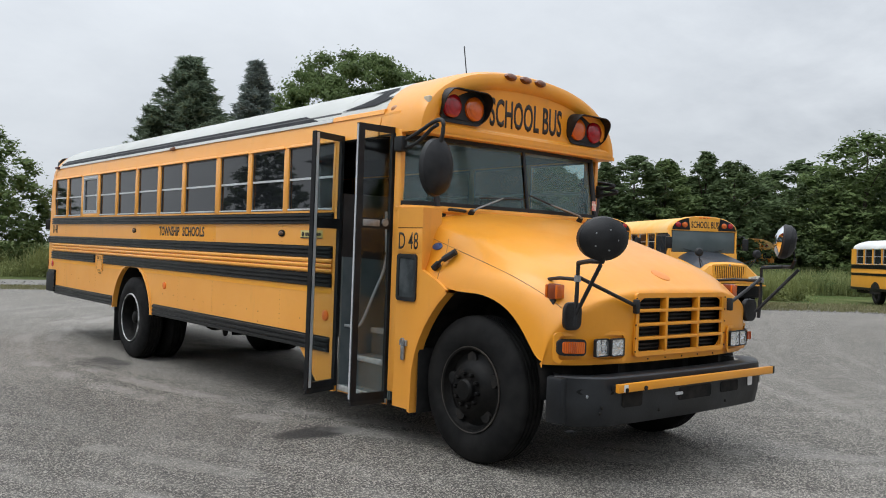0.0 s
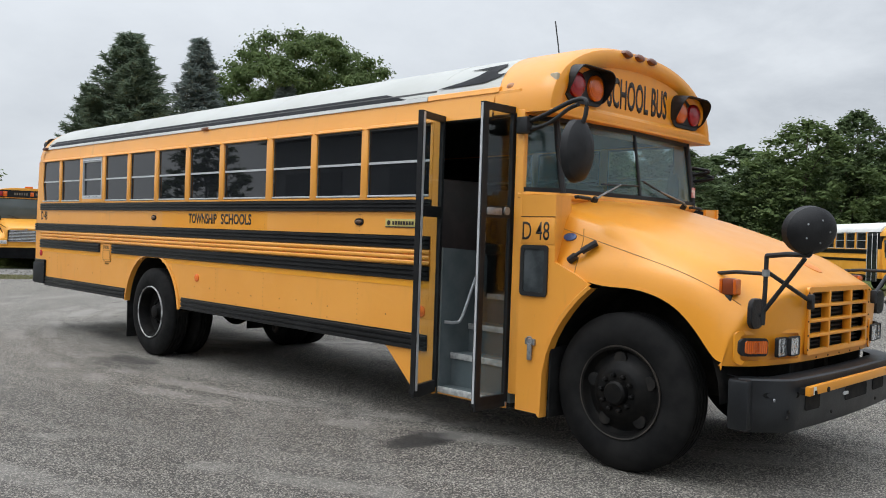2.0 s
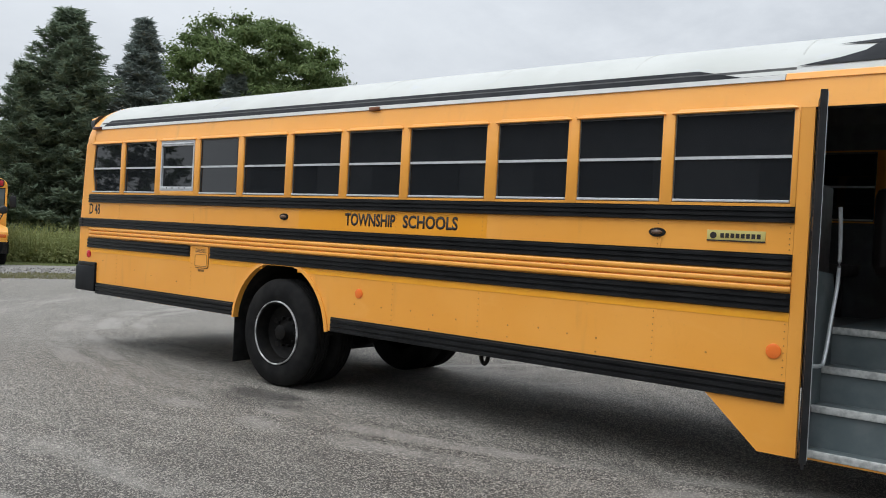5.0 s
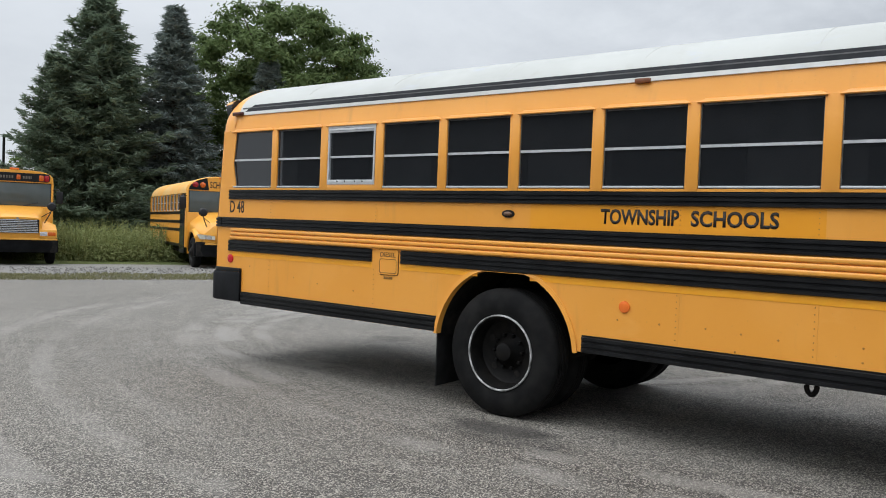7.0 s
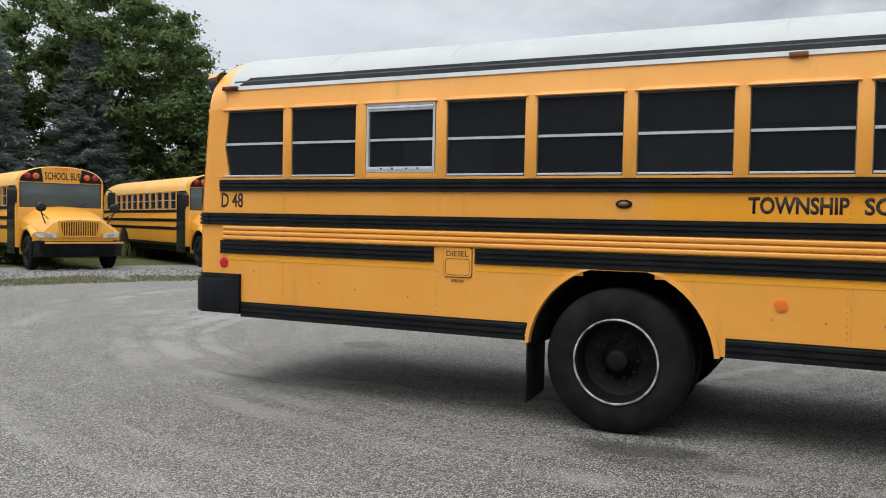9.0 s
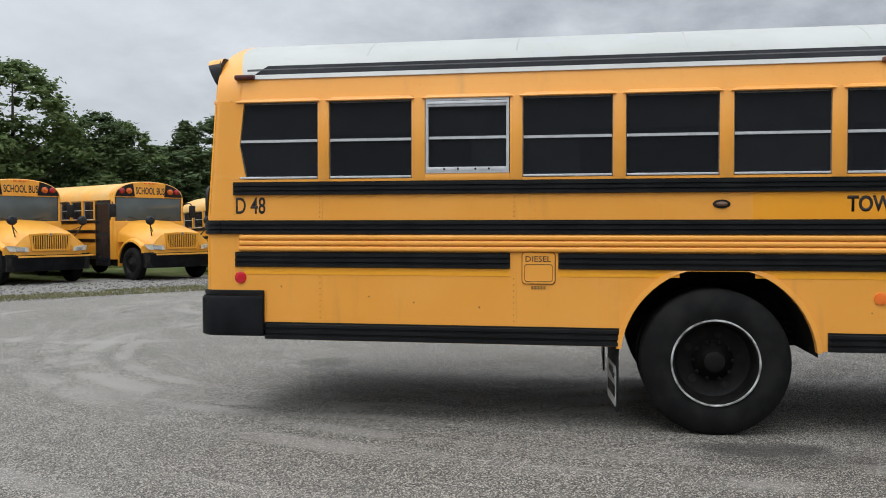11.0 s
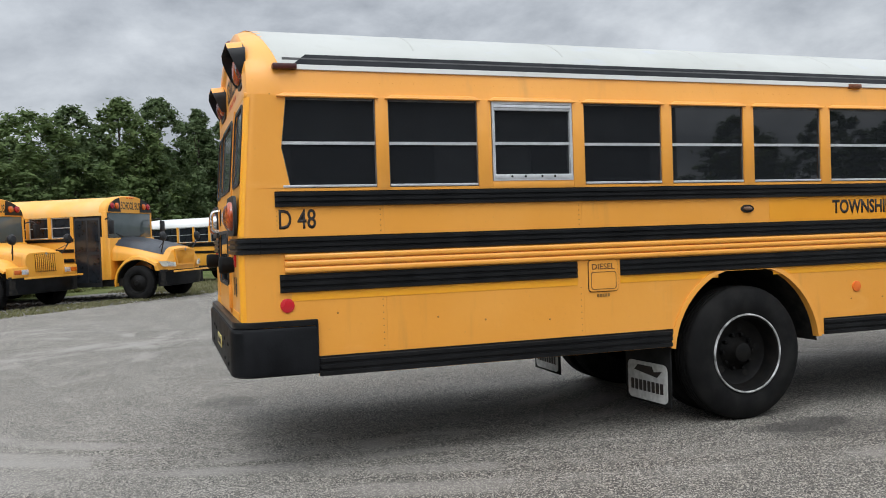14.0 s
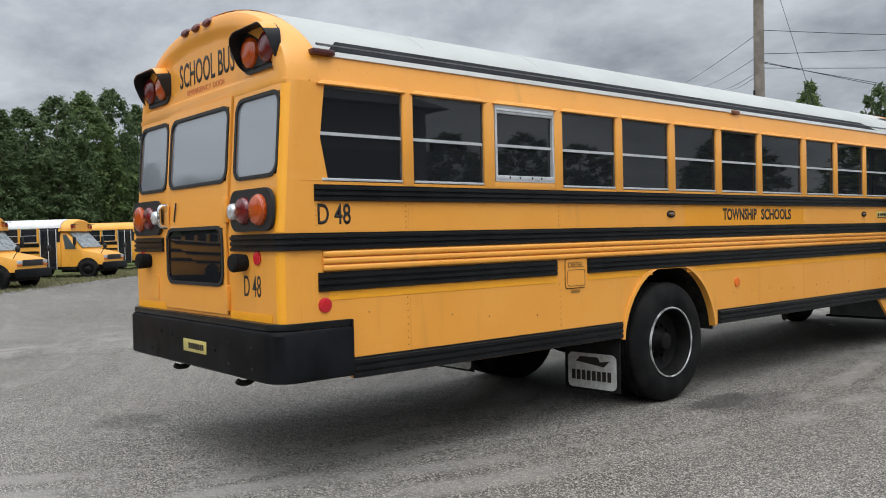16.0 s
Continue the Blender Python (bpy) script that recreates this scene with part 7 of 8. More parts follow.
        part("grille_rim", hoop([(x * 1.05, -0.83, 1.19 + (z - 1.19) * 1.08) for x, z in outer], [(x, -0.83, z) for x, z in inner], (0, -0.045, 0)), paint_m, nose)
    elif style == "chrome":
        part("grille_backing", box(-0.62, 0.62, -0.845, -0.835, 0.98, 1.40), UNDER, nose)
        for k in range(8):
            z = 1.00 + 0.37 * k / 7
            part("grille_slat", box(-0.60 + 0.006 * k, 0.60 - 0.006 * k, -0.872, -0.846, z - 0.015, z + 0.015, 0.005), CHROME, nose)
    else:
        part("grille_backing", box(-0.36, 0.36, -0.845, -0.835, 0.95, 1.42), UNDER, nose)
        for k in range(11):
            x = -0.34 + 0.68 * k / 10
            part("grille_slat", box(x - 0.016, x + 0.016, -0.868, -0.846, 0.96, 1.41, 0.004), paint_m, nose)
    part("emblem", prism([(-0.05, -0.878, 1.43), (0, -0.878, 1.37), (0.05, -0.878, 1.43), (0, -0.878, 1.465)], (0, -0.008, 0)), STEEL, nose)
    # bumper and crossing bar
    rows_b = [[(x, -0.98 + 0.30 * (abs(x) / 1.20) ** 3 - o, z) for x in [-1.20 + 2.40 * k / 16 for k in range(17)]] for o, z in ((-0.2, 0.80), (0.0, 0.805), (0.01, 0.60), (-0.03, 0.40), (-0.2, 0.38))]
    part("front_bumper", loft(rows_b, closed=False), BUMPER, root)
    part("crossing_bar", box(-0.95, 1.14, -1.035, -1.005, 0.775, 0.825, 0.006), paint_m, root)
    part("bumper_back", box(-1.15, 1.15, -0.80, -0.70, 0.40, 0.86), UNDER, root)
    part("axle", box(-0.9, 0.9, -0.08, 0.08, 0.40, 0.56, 0.02), UNDER, root)
    return root


def far_back(root, y, hw=1.2):
    """The rear of a parked bus: three windows, flashers beside the sign, tail lamps, rails, bumper."""
    for xa, xb, za, zb in ((-1.04, -0.58, 1.84, 2.36), (-0.48, 0.48, 1.84, 2.40), (0.58, 1.04, 1.84, 2.36), (-0.46, 0.46, 1.12, 1.52)):
        w = part("rear_window", prism([(x, y + 0.004, z) for x, z in rounded(xa, xb, za, zb, 0.08)], (0, 0.010, 0)), SEAL, root)
        part("pane", prism([(x, y + 0.015, z) for x, z in rounded(xa + 0.03, xb - 0.03, za + 0.03, zb - 0.03, 0.06)], (0, 0.003, 0)), FARGLASS, w)
    for sg in (-1, 1):
        for x, z, r, m in ((0.52, 2.62, 0.085, AMBER), (0.75, 2.60, 0.095, RED), (0.66, 1.68, 0.075, RED), (0.88, 1.68, 0.095, AMBER)):
            part("rear_lamp", turned((sg * x, y + 0.004, z), (0, 1, 0), [(0, r), (0.03, r * 0.9), (0.04, r * 0.3)], 16), m, root)
        part("rear_rail", box(*sorted((sg * 0.56, sg * hw)), y + 0.003, y + 0.022, 1.44, 1.53, 0.004), BLACK, root)
    part("rear_sign", bars(8, (0.40, y + 0.006, 2.56), 0.80, 0.15, REAR_SIDE, 0.3), INK, root, smooth=None)
    part("door_outline", hoop([(x, y + 0.003, z) for x, z in rounded(-0.54, 0.54, 0.98, 2.46, 0.03)], [(x, y + 0.003, z) for x, z in rounded(-0.525, 0.525, 0.995, 2.445, 0.03)], (0, 0.003, 0)), UNDER, root)
    part("rear_bumper", box(-1.2, 1.2, y - 0.05, y + 0.10, 0.52, 0.82, 0.03), BUMPER, root)


def van_bus(place, heading, label, roof_m=WHITE_DULL, length=6.6):
    """A small bus on a van chassis: sloping nose, cab door, boxed body behind."""
    turn = math.degrees(math.atan2(heading[0], -heading[1]))
    root = thing("parked_minibus", (*place, -0.012), label, "minibus", "small buses parked on the grass", turn=turn, local=True)
    L = length - 1.0
    coach_body(root, 1.15, 1.15 + L - 1.2, 1.12, 0.55, 1.62, 2.25, 0.40, YELLOW_OLD, roof_m, 0.86, first=2.15)
    # door with glass
    d = part("door", box(-1.135, -1.11, 1.30, 2.05, 0.42, 2.20, 0.006), SEAL, root)
    for yy in (1.30, 1.66, 2.03):
        part("door_edge", box(-1.146, -1.134, yy - 0.001, yy + 0.026, 0.44, 2.20, 0.002), WHITE_DULL, d)
    for ya, yb in ((1.35, 1.65), (1.70, 2.0)):
        part("door_pane", box(-1.142, -1.134, ya, yb, 0.55, 2.12), FARGLASS, d, smooth=None)
    # front cap above the cab
    arch = shell_arch(1.10, 2.10, 0.55)
    part("front_cap", loft([[(x * s, y, 2.10 + (z - 2.10) * s) for x, z in arch] for y, s in ((1.22, 1.0), (0.98, 0.99), (0.80, 0.93), (0.74, 0.86))]), YELLOW_OLD, root)
    for sg in (-1, 1):
        for x, m in ((0.62, AMBER), (0.83, RED)):
            part("flasher", turned((sg * x, 0.76, 2.30), (0, -1, 0), [(0, 0.085), (0.04, 0.08), (0.06, 0.04)], 16), m, root)
        part("flasher_visor", box(*sorted((sg * 0.52, sg * 0.94)), 0.60, 0.76, 2.395, 2.415, 0.006), SEAL, root)
    # cab and hood, section by section
    def sec(y, w, top, low):
        return [(-w, y, low), (-w, y, top - 0.25), (-w * 0.94, y, top - 0.06), (-w * 0.6, y, top), (w * 0.6, y, top), (w * 0.94, y, top - 0.06), (w, y, top - 0.25), (w, y, low)]
    part("cab", loft([sec(1.20, 1.02, 2.12, 0.55), sec(0.95, 1.00, 2.10, 0.55), sec(0.25, 0.97, 1.32, 0.55)]), YELLOW_OLD, root)
    part("hood", loft([sec(0.30, 0.97, 1.31, 0.62), sec(-0.20, 0.96, 1.22, 0.62), sec(-0.62, 0.94, 1.12, 0.62), sec(-0.72, 0.90, 1.04, 0.62)]), YELLOW_OLD, root)
    # the windscreen's pale sky reflection is put into its base colour
    part("windscreen", prism([(-0.86, 0.275, 1.355), (0.86, 0.275, 1.355), (0.80, 0.895, 2.055), (-0.80, 0.895, 2.055)], (0, -0.035, 0.03)), plain("sky_toned_windscreen", (0.15, 0.17, 0.175), (0.30, 0.33, 0.34), 0.08, bump=0.0), root, smooth=None)
    for sg in (-1, 1):
        part("cab_window", prism([(sg * 1.005, 0.98, 1.32), (sg * 1.005, 0.48, 1.32), (sg * 0.99, 0.60, 1.50), (sg * 0.99, 0.93, 1.95), (sg * 1.0, 1.08, 1.95)], (sg * 0.012, 0, 0)), FARSCREEN, root, smooth=None)
        far_wheel(root, sg * 1.03, 0.0, sg, 0.40)
        far_wheel(root, sg * 1.10, length - 3.55, sg, 0.40, name="rear_wheel")
        part("wheel_arch", prism([(sg * 0.985, y, z) for y, z in arch_outline(0, 0.42, 0.50, 0.1, math.pi - 0.1, 14)], (-sg * 0.05, 0, 0)), UNDER, root)
        part("wheel_arch", prism([(sg * 1.124, y, z) for y, z in arch_outline(length - 3.55, 0.40, 0.52, 0.1, math.pi - 0.1, 14)], (-sg * 0.05, 0, 0)), UNDER, root)
        part("headlamp", box(*sorted((sg * 0.62, sg * 0.90)), -0.745, -0.70, 0.90, 1.02, 0.01), CLEAR, root)
        part("turn_lamp", box(*sorted((sg * 0.64, sg * 0.90)), -0.745, -0.70, 0.82, 0.885, 0.01), AMBER, root)
        m = part("mirror_arm", tube([(sg * 0.98, 0.55, 1.40), (sg * 1.22, 0.45, 1.62)], 0.02, 6), SEAL, root)
        part("side_mirror", box(*sorted((sg * 1.15, sg * 1.33)), 0.38, 0.46, 1.50, 1.85, 0.03), PLASTIC, m)
        m2 = part("mirror_arm", tube([(sg * 0.85, -0.55, 1.10), (sg * 0.95, -0.78, 1.35)], 0.014, 6), SEAL, root)
        part("crossing_mirror", turned((sg * 0.95, -0.80, 1.42), (0, -1, 0.1), [(-0.04, 0.11), (0.0, 0.12), (0.05, 0.07)], 16), PLASTIC, m2)
    part("grille", box(-0.60, 0.60, -0.75, -0.70, 0.82, 1.03, 0.01), SEAL, root)
    part("front_bumper", box(-1.0, 1.0, -0.86, -0.66, 0.42, 0.72, 0.05), BUMPER, root)
    part("underbody", box(-0.8, 0.8, -0.5, 1.3, 0.30, 0.6), UNDER, root)
    return root


LBL = "yellow school bus with vertical-slat grille, parked on the gravel"
far_bus((10.42, 34.05), (-0.35, -0.94), "yellow school bus with chrome horizontal grille, parked in the weeds", style="chrome")
far_bus((15.77, 30.36), (-0.40, -0.916), LBL)
far_bus((19.97, 27.68), (-0.465, -0.885), LBL, length=12.0)
far_bus((22.35, 24.85), (-0.48, -0.877), LBL)
older = far_bus((23.62, 19.0), (-0.56, -0.83), "older yellow school bus with square headlamps, parked on the gravel", style="box")
older.rotation_euler.x = radians(-2.0)      # its tail stands in a dip
far_bus((25.05, 15.48), (-0.485, -0.875), "yellow school bus with dark grey hood, parked on the gravel", hood_m=HOODDARK)
van_bus((32.1, 10.0), (-0.71, -0.70), "small yellow bus with white roof, parked on the grass", length=8.8)
van_bus((38.3, 5.1), (-0.70, -0.71), "small yellow bus with white roof, parked on the grass")
van_bus((45.2, -0.6), (-0.70, -0.71), "small yellow bus, parked on the grass", roof_m=YELLOW_OLD)
van_bus((52.5, -5.4), (-0.70, -0.71), "small yellow bus with white roof, parked on the grass")
away = far_bus((55.5, 31.4), (0.87, 0.49), "yellow school bus that shows its back, parked by the trees")
far_back(away, 1.02 + 9.8 - 2.1)


# ---------------------------------------------------------------- trees, weeds
rng = np.random.default_rng(7)


def quads(centres, size, face=None, lean=None, long=1.0, wide=0.62):
    """Small leaf quads at given places; face: the way that each leaf's upper side tends to look."""
    n = len(centres)
    d = rng.normal(size=(n, 3)) if lean is None else lean + rng.normal(size=(n, 3)) * 0.35
    if face is not None:
        up_ = face + rng.normal(size=(n, 3)) * 0.55
        up_ /= np.linalg.norm(up_, axis=1)[:, None] + 1e-9
        d = d - up_ * np.sum(d * up_, axis=1)[:, None]
    d /= np.linalg.norm(d, axis=1)[:, None] + 1e-9
    e = np.cross(d, rng.normal(size=(n, 3)) if face is None else up_)
    e /= np.linalg.norm(e, axis=1)[:, None] + 1e-9
    s = (np.asarray(size) * rng.uniform(0.6, 1.4, n))[:, None]
    a, c = d * s * long, e * s * wide
    mid = np.cross(d, e) * s * 0.18
    v = np.stack([centres - a, centres + c + mid, centres + a, centres - c + mid], 1).reshape(-1, 3)
    f = np.arange(4 * n).reshape(-1, 4)
    return v, f


def leaf_mesh(name, centres, size, mat, lean=None, long=1.0, face=None, wide=0.62):
    v, f = quads(np.asarray(centres), size, face, lean, long, wide)
    me = bpy.data.meshes.new(name)
    me.from_pydata(v.tolist(), [], f.tolist())
    me.materials.append(mat)
    return me


def leafy(name, h, clumps, leaves, size, mat, core=1.8, flat=0.9):
    """A crown's leaves, shared out over ragged clumps; the inner ones are larger and close the crown."""
    w = np.array([c[1] ** 2 for c in clumps])
    counts = rng.multinomial(leaves, w / w.sum())
    pts, outs, sizes = [], [], []
    for (c, r), m in zip(clumps, counts):
        p = rng.normal(size=(m, 3))
        p /= np.linalg.norm(p, axis=1)[:, None]
        u = rng.uniform(0.0, 1.0, m) ** 0.45
        lobe = 0.85 + 0.22 * np.sin(5.1 * p[:, 0] + 7.0 * c[0]) * np.sin(4.3 * p[:, 1] + c[1]) + rng.normal(0, 0.22, m)
        pts.append(c + p * (u * lobe)[:, None] * np.array([r * 1.15, r * 1.15, r * flat]))
        outs.append(p * 0.8 + np.array([0, 0, 0.7]))
        sizes.append(np.where(u < 0.70, size * core, size))
    pts, outs, sizes = np.concatenate(pts), np.concatenate(outs), np.concatenate(sizes)
    pts[:, 2] *= h / np.quantile(pts[:, 2], 0.999)
    keep = pts[:, 2] > h * 0.02
    return leaf_mesh(name + "_crown", pts[keep], sizes[keep], mat, face=outs[keep], long=1.2)


def woodland_tree(name, h, spread, mat, leaves=20000, size=0.072, clumps_n=170, point=0.5):
    """A tree of the wood's edge: an uneven egg of small leaf clumps from the ground to a few free shoots on top."""
    b = tube(bend([(0, 0, -0.1), (0.04 * spread, 0, h * 0.3), (0, 0.03 * spread, h * 0.9)]), h * 0.016 + 0.05, 7, taper=0.02)
    p1, p2, p3 = rng.uniform(0, math.tau, 3)
    clumps = []
    for k in range(clumps_n):
        u = (k + rng.uniform(0.1, 0.9)) / clumps_n
        zz = 1.0 - u ** 0.85 * 0.97
        a = k * 2.399 + rng.uniform(-0.4, 0.4)
        wide = max(0.0, 1 - zz ** 2.2) ** (0.45 + point * 0.5) * min(1.0, 0.72 + zz * 1.2)
        ripple = 1 + 0.16 * math.sin(3 * a + 5 * zz + p1) + 0.12 * math.sin(2 * a - 9 * zz + p2)
        r = spread * rng.uniform(0.16, 0.27) * (1.0 - 0.30 * zz)
        reach = spread * wide * ripple * rng.uniform(0.72, 1.02)
        top = h * (zz + 0.05 * math.sin(3 * a + p3) * (1 - zz))
        clumps.append((np.array([math.cos(a) * reach, math.sin(a) * reach, top - 0.6 * r]), r))
    for k in range(7):
        a, q = rng.uniform(0, math.tau), spread * rng.uniform(0.0, 0.5)
        z0 = h * (0.97 - 0.22 * (q / (spread * 0.5)) ** 2)
        for f in (0.0, 0.4, 0.8):
            clumps.append((np.array([math.cos(a) * q, math.sin(a) * q, z0 + f * h * 0.05 - 0.25]), spread * (0.11 - 0.07 * f)))
    for k in range(26):
        a, q = rng.uniform(0, math.tau), spread * rng.uniform(0.0, 0.55)
        clumps.append((np.array([math.cos(a) * q, math.sin(a) * q, h * rng.uniform(0.08, 0.70)]), spread * 0.22))
    for k in range(9):
        a = k * 2.4
        tip = (math.cos(a) * spread * 0.7, math.sin(a) * spread * 0.7, h * (0.25 + 0.07 * k))
        tube([(0, 0, h * (0.10 + 0.06 * k)), (tip[0] * 0.5, tip[1] * 0.5, tip[2] - 0.1 * h), tip], 0.04, 4, b, taper=0.01)
    return finish(name + "_trunk", b, BARK, 40), leafy(name, h, clumps, leaves, size, mat, flat=0.85)


def spreading_tree(name, h, spread, mat, leaves=46000, size=0.08, bare=0.28):
    """A broad old tree: heavy limbs that fan out into flat pads of leaves under an uneven dome."""
    b = tube(bend([(0, 0, -0.1), (0.04 * spread, 0, h * 0.2), (0, 0.02 * spread, h * 0.5), (0.03 * spread, 0, h * 0.8)]), h * 0.03 + 0.05, 9, taper=0.04)
    clumps = []
    for k in range(14):
        a = k * 2.4 + rng.uniform(-0.3, 0.3)
        z0 = h * (0.22 + 0.30 * k / 14)
        tip = Vector((math.cos(a) * spread * rng.uniform(0.65, 0.92), math.sin(a) * spread * rng.uniform(0.65, 0.92), h * rng.uniform(0.50, 0.86)))
        mid = Vector((tip.x * 0.5, tip.y * 0.5, z0 + (tip.z - z0) * 0.7))
        tube(bend([(0, 0, z0), mid, tip], 4), h * 0.010 + 0.03, 5, b, taper=0.012)
    for k in range(190):
        u = (k + 0.5) / 190
        a = k * 2.399 + rng.uniform(-0.25, 0.25)
        el = math.asin(1.0 - 1.25 * u)
        ripple = 1.0 + 0.10 * math.sin(3.0 * a + 1.0) + 0.07 * math.sin(5.0 * a + 6.0 * el)
        d = rng.uniform(0.78, 1.04) * ripple
        z = h * (0.56 + 0.44 * math.sin(el) * min(1.0, d)) if el > 0 else h * (0.56 + 0.9 * (0.56 - bare) * math.sin(el) * 2.0)
        clumps.append((np.array([math.cos(a) * math.cos(el) * spread * d, math.sin(a) * math.cos(el) * spread * d, z]), spread * rng.uniform(0.11, 0.19)))
    for k in range(36):
        a, q = rng.uniform(0, math.tau), spread * rng.uniform(0.1, 0.7)
        clumps.append((np.array([math.cos(a) * q, math.sin(a) * q, h * rng.uniform(0.42, 0.80)]), spread * 0.17))
    return finish(name + "_trunk", b, BARK, 40), leafy(name, h, clumps, leaves, size, mat, 1.7, 0.55)


def conifer(name, h, spread, mat, boughs=250, size=0.082, taper=0.78, sweep_=0.34, ragged=0.5):
    """A conifer: boughs at every height and length, each a curved stem wrapped in needle sprays."""
    b = tube([(0, 0, -0.1), (0, 0, h * 0.5), (0, 0, h * 0.99)], 0.20, 8, taper=0.015)
    pts, lean = [], []
    for k in range(boughs):
        z = h * (0.05 + 0.935 * ((k + rng.uniform(0, 1)) / boughs))
        u = 1 - z / h
        a = k * 2.399 + rng.uniform(-0.5, 0.5)
        r = spread * (u ** taper) * rng.uniform(1.0 - ragged, 1.10) + 0.14
        fall = rng.uniform(0.7, 1.2) * 0.42
        def stem(t):
            return z + r * (-fall * t + sweep_ * t * t)
        tip = (math.cos(a) * r, math.sin(a) * r, stem(1.0))
        tube([(0, 0, z), (tip[0] * 0.5, tip[1] * 0.5, stem(0.5)), tip], 0.020 + 0.012 * u, 4, b, taper=0.005)
        m = int(30 + 165 * r / spread)
        t = rng.uniform(0.10, 1.03, m) ** 0.8
        base = np.stack([tip[0] * t, tip[1] * t, z + r * (-fall * t + sweep_ * t * t)], 1)
        side = np.array([-math.sin(a), math.cos(a), 0])
        fan = rng.normal(0, 1, m)
        base = base + fan[:, None] * side * (0.07 + 0.17 * r * (1.06 - t))[:, None]
        base[:, 2] += rng.normal(0, 0.07, m) - 0.05 * np.abs(fan)
        pts.append(base)
        lean.append(np.array([math.cos(a), math.sin(a), 0.12]) + np.sign(fan)[:, None] * side * 0.75)
    all_p = np.concatenate(pts)
    return finish(name + "_trunk", b, BARK, 40), leaf_mesh(name + "_crown", all_p, size, mat, np.concatenate(lean), 1.9, np.tile([0.0, 0.0, 0.45], (len(all_p), 1)), 0.36)


def plant_tree(name, meshes, x, y, turn, scale, label, group=""):
    root = thing(name, (x, y, -0.03), label, "tree", group, turn=turn, local=True)
    root.scale = (scale[0], scale[0], scale[1])
    for nm, me in zip(("trunk", "crown"), meshes):
        ob = new(nm, me)
        ob.parent = root
    return root


OAK = spreading_tree("oak", 10.0, 4.6, LEAF_A, 60000, 0.062)
ASH = woodland_tree("ash", 10.0, 2.9, LEAF_B, 15500, 0.077)
LINDEN = woodland_tree("linden", 10.0, 2.7, LEAF_A, 15500, 0.077, point=0.9)
POPLAR = woodland_tree("poplar", 10.0, 2.2, LEAF_B, 14000, 0.077, point=1.5)
MAPLE = woodland_tree("maple", 10.0, 3.3, LEAF_A, 18500, 0.077, point=0.2)
ASH_FAR = woodland_tree("ash_far", 10.0, 3.0, LEAF_B, 5000, 0.14, 110)
LINDEN_FAR = woodland_tree("linden_far", 10.0, 2.9, LEAF_A, 5000, 0.14, 110, 0.9)
SPRUCE = conifer("spruce", 12.0, 2.9, NEEDLE, 290, taper=0.66, sweep_=0.52, ragged=0.55)
BLUE_S = conifer("blue_spruce", 12.0, 2.5, NEEDLE_B, 250, taper=0.85, sweep_=0.36, ragged=0.45)

plant_tree("spruce_tree", SPRUCE, 19.5, 45.9, 20, (1.62, 1.03), "tall dark green spruce beside the lot")
plant_tree("spruce_tree", SPRUCE, 17.6, 46.2, 80, (1.05, 0.78), "dark green spruce with low boughs")
plant_tree("spruce_tree", SPRUCE, 20.4, 46.6, 250, (1.05, 1.01), "slim dark green spruce close behind a taller one")
plant_tree("spruce_tree", SPRUCE, 21.8, 48.5, 200, (1.35, 0.90), "dark green spruce in the row")
plant_tree("spruce_tree", BLUE_S, 23.9, 46.3, 130, (1.65, 1.085), "tall blue-grey spruce beside the lot")
plant_tree("spruce_tree", BLUE_S, 28.45, 44.1, 10, (1.50, 0.905), "blue-grey spruce behind the parked buses")
plant_tree("oak_tree", OAK, 33.0, 48.2, 0, (1.46, 1.52), "broad green oak that towers over the spruces")
plant_tree("broadleaf_tree", MAPLE, 8.4, 43.5, 60, (1.05, 0.70), "small round-headed tree at the lot's edge")
for x, y, h in ((23.5, 55.0, 0.74), (28.5, 53.5, 0.86), (33.0, 53.0, 0.90), (37.0, 51.0, 0.82), (31.0, 47.5, 0.62)):
    plant_tree("broadleaf_tree", MAPLE, x, y, x * 50, (1.15, h), "dense green broadleaf tree behind the spruces", "wood's edge")
for k, (x, y, h, kind) in enumerate([
        (33.5, 42.8, 0.96, MAPLE), (36.0, 40.0, 1.0, MAPLE), (38.8, 37.2, 0.78, ASH), (40.3, 36.6, 0.74, LINDEN), (41.9, 33.8, 0.76, POPLAR), (43.3, 32.6, 0.80, ASH),
        (44.6, 31.2, 0.78, LINDEN), (46.4, 29.6, 0.84, POPLAR), (47.6, 28.4, 0.78, ASH), (59.0, 36.0, 0.80, ASH), (61.0, 33.5, 0.86, LINDEN), (51.6, 25.0, 0.71, ASH),
        (53.2, 22.8, 0.97, MAPLE), (55.4, 20.4, 1.04, ASH), (57.2, 17.6, 1.12, LINDEN), (59.2, 15.3, 1.16, ASH), (61.4, 12.6, 1.12, POPLAR), (63.4, 10.6, 1.06, ASH), (66.4, 7.6, 1.12, LINDEN), (69.0, 4.4, 1.17, ASH),
        (71.0, 1.6, 1.20, POPLAR), (74.0, -0.6, 1.26, ASH), (77.0, -4.0, 1.43, ASH), (80.5, -7.4, 1.55, LINDEN), (84.0, -11.0, 1.66, ASH), (88.0, -15.0, 1.59, POPLAR), (92.0, -20.0, 1.5, ASH), (97, -27, 1.5, ASH), (103, -35, 1.4, LINDEN)]):
    plant_tree("broadleaf_tree", kind, x, y, (k * 77) % 360, (1.20 + 0.30 * math.sin(k * 1.7) ** 2 + 0.3 * max(0, h - 0.9), h), "dense green broadleaf tree in the wood's edge", "wood's edge")
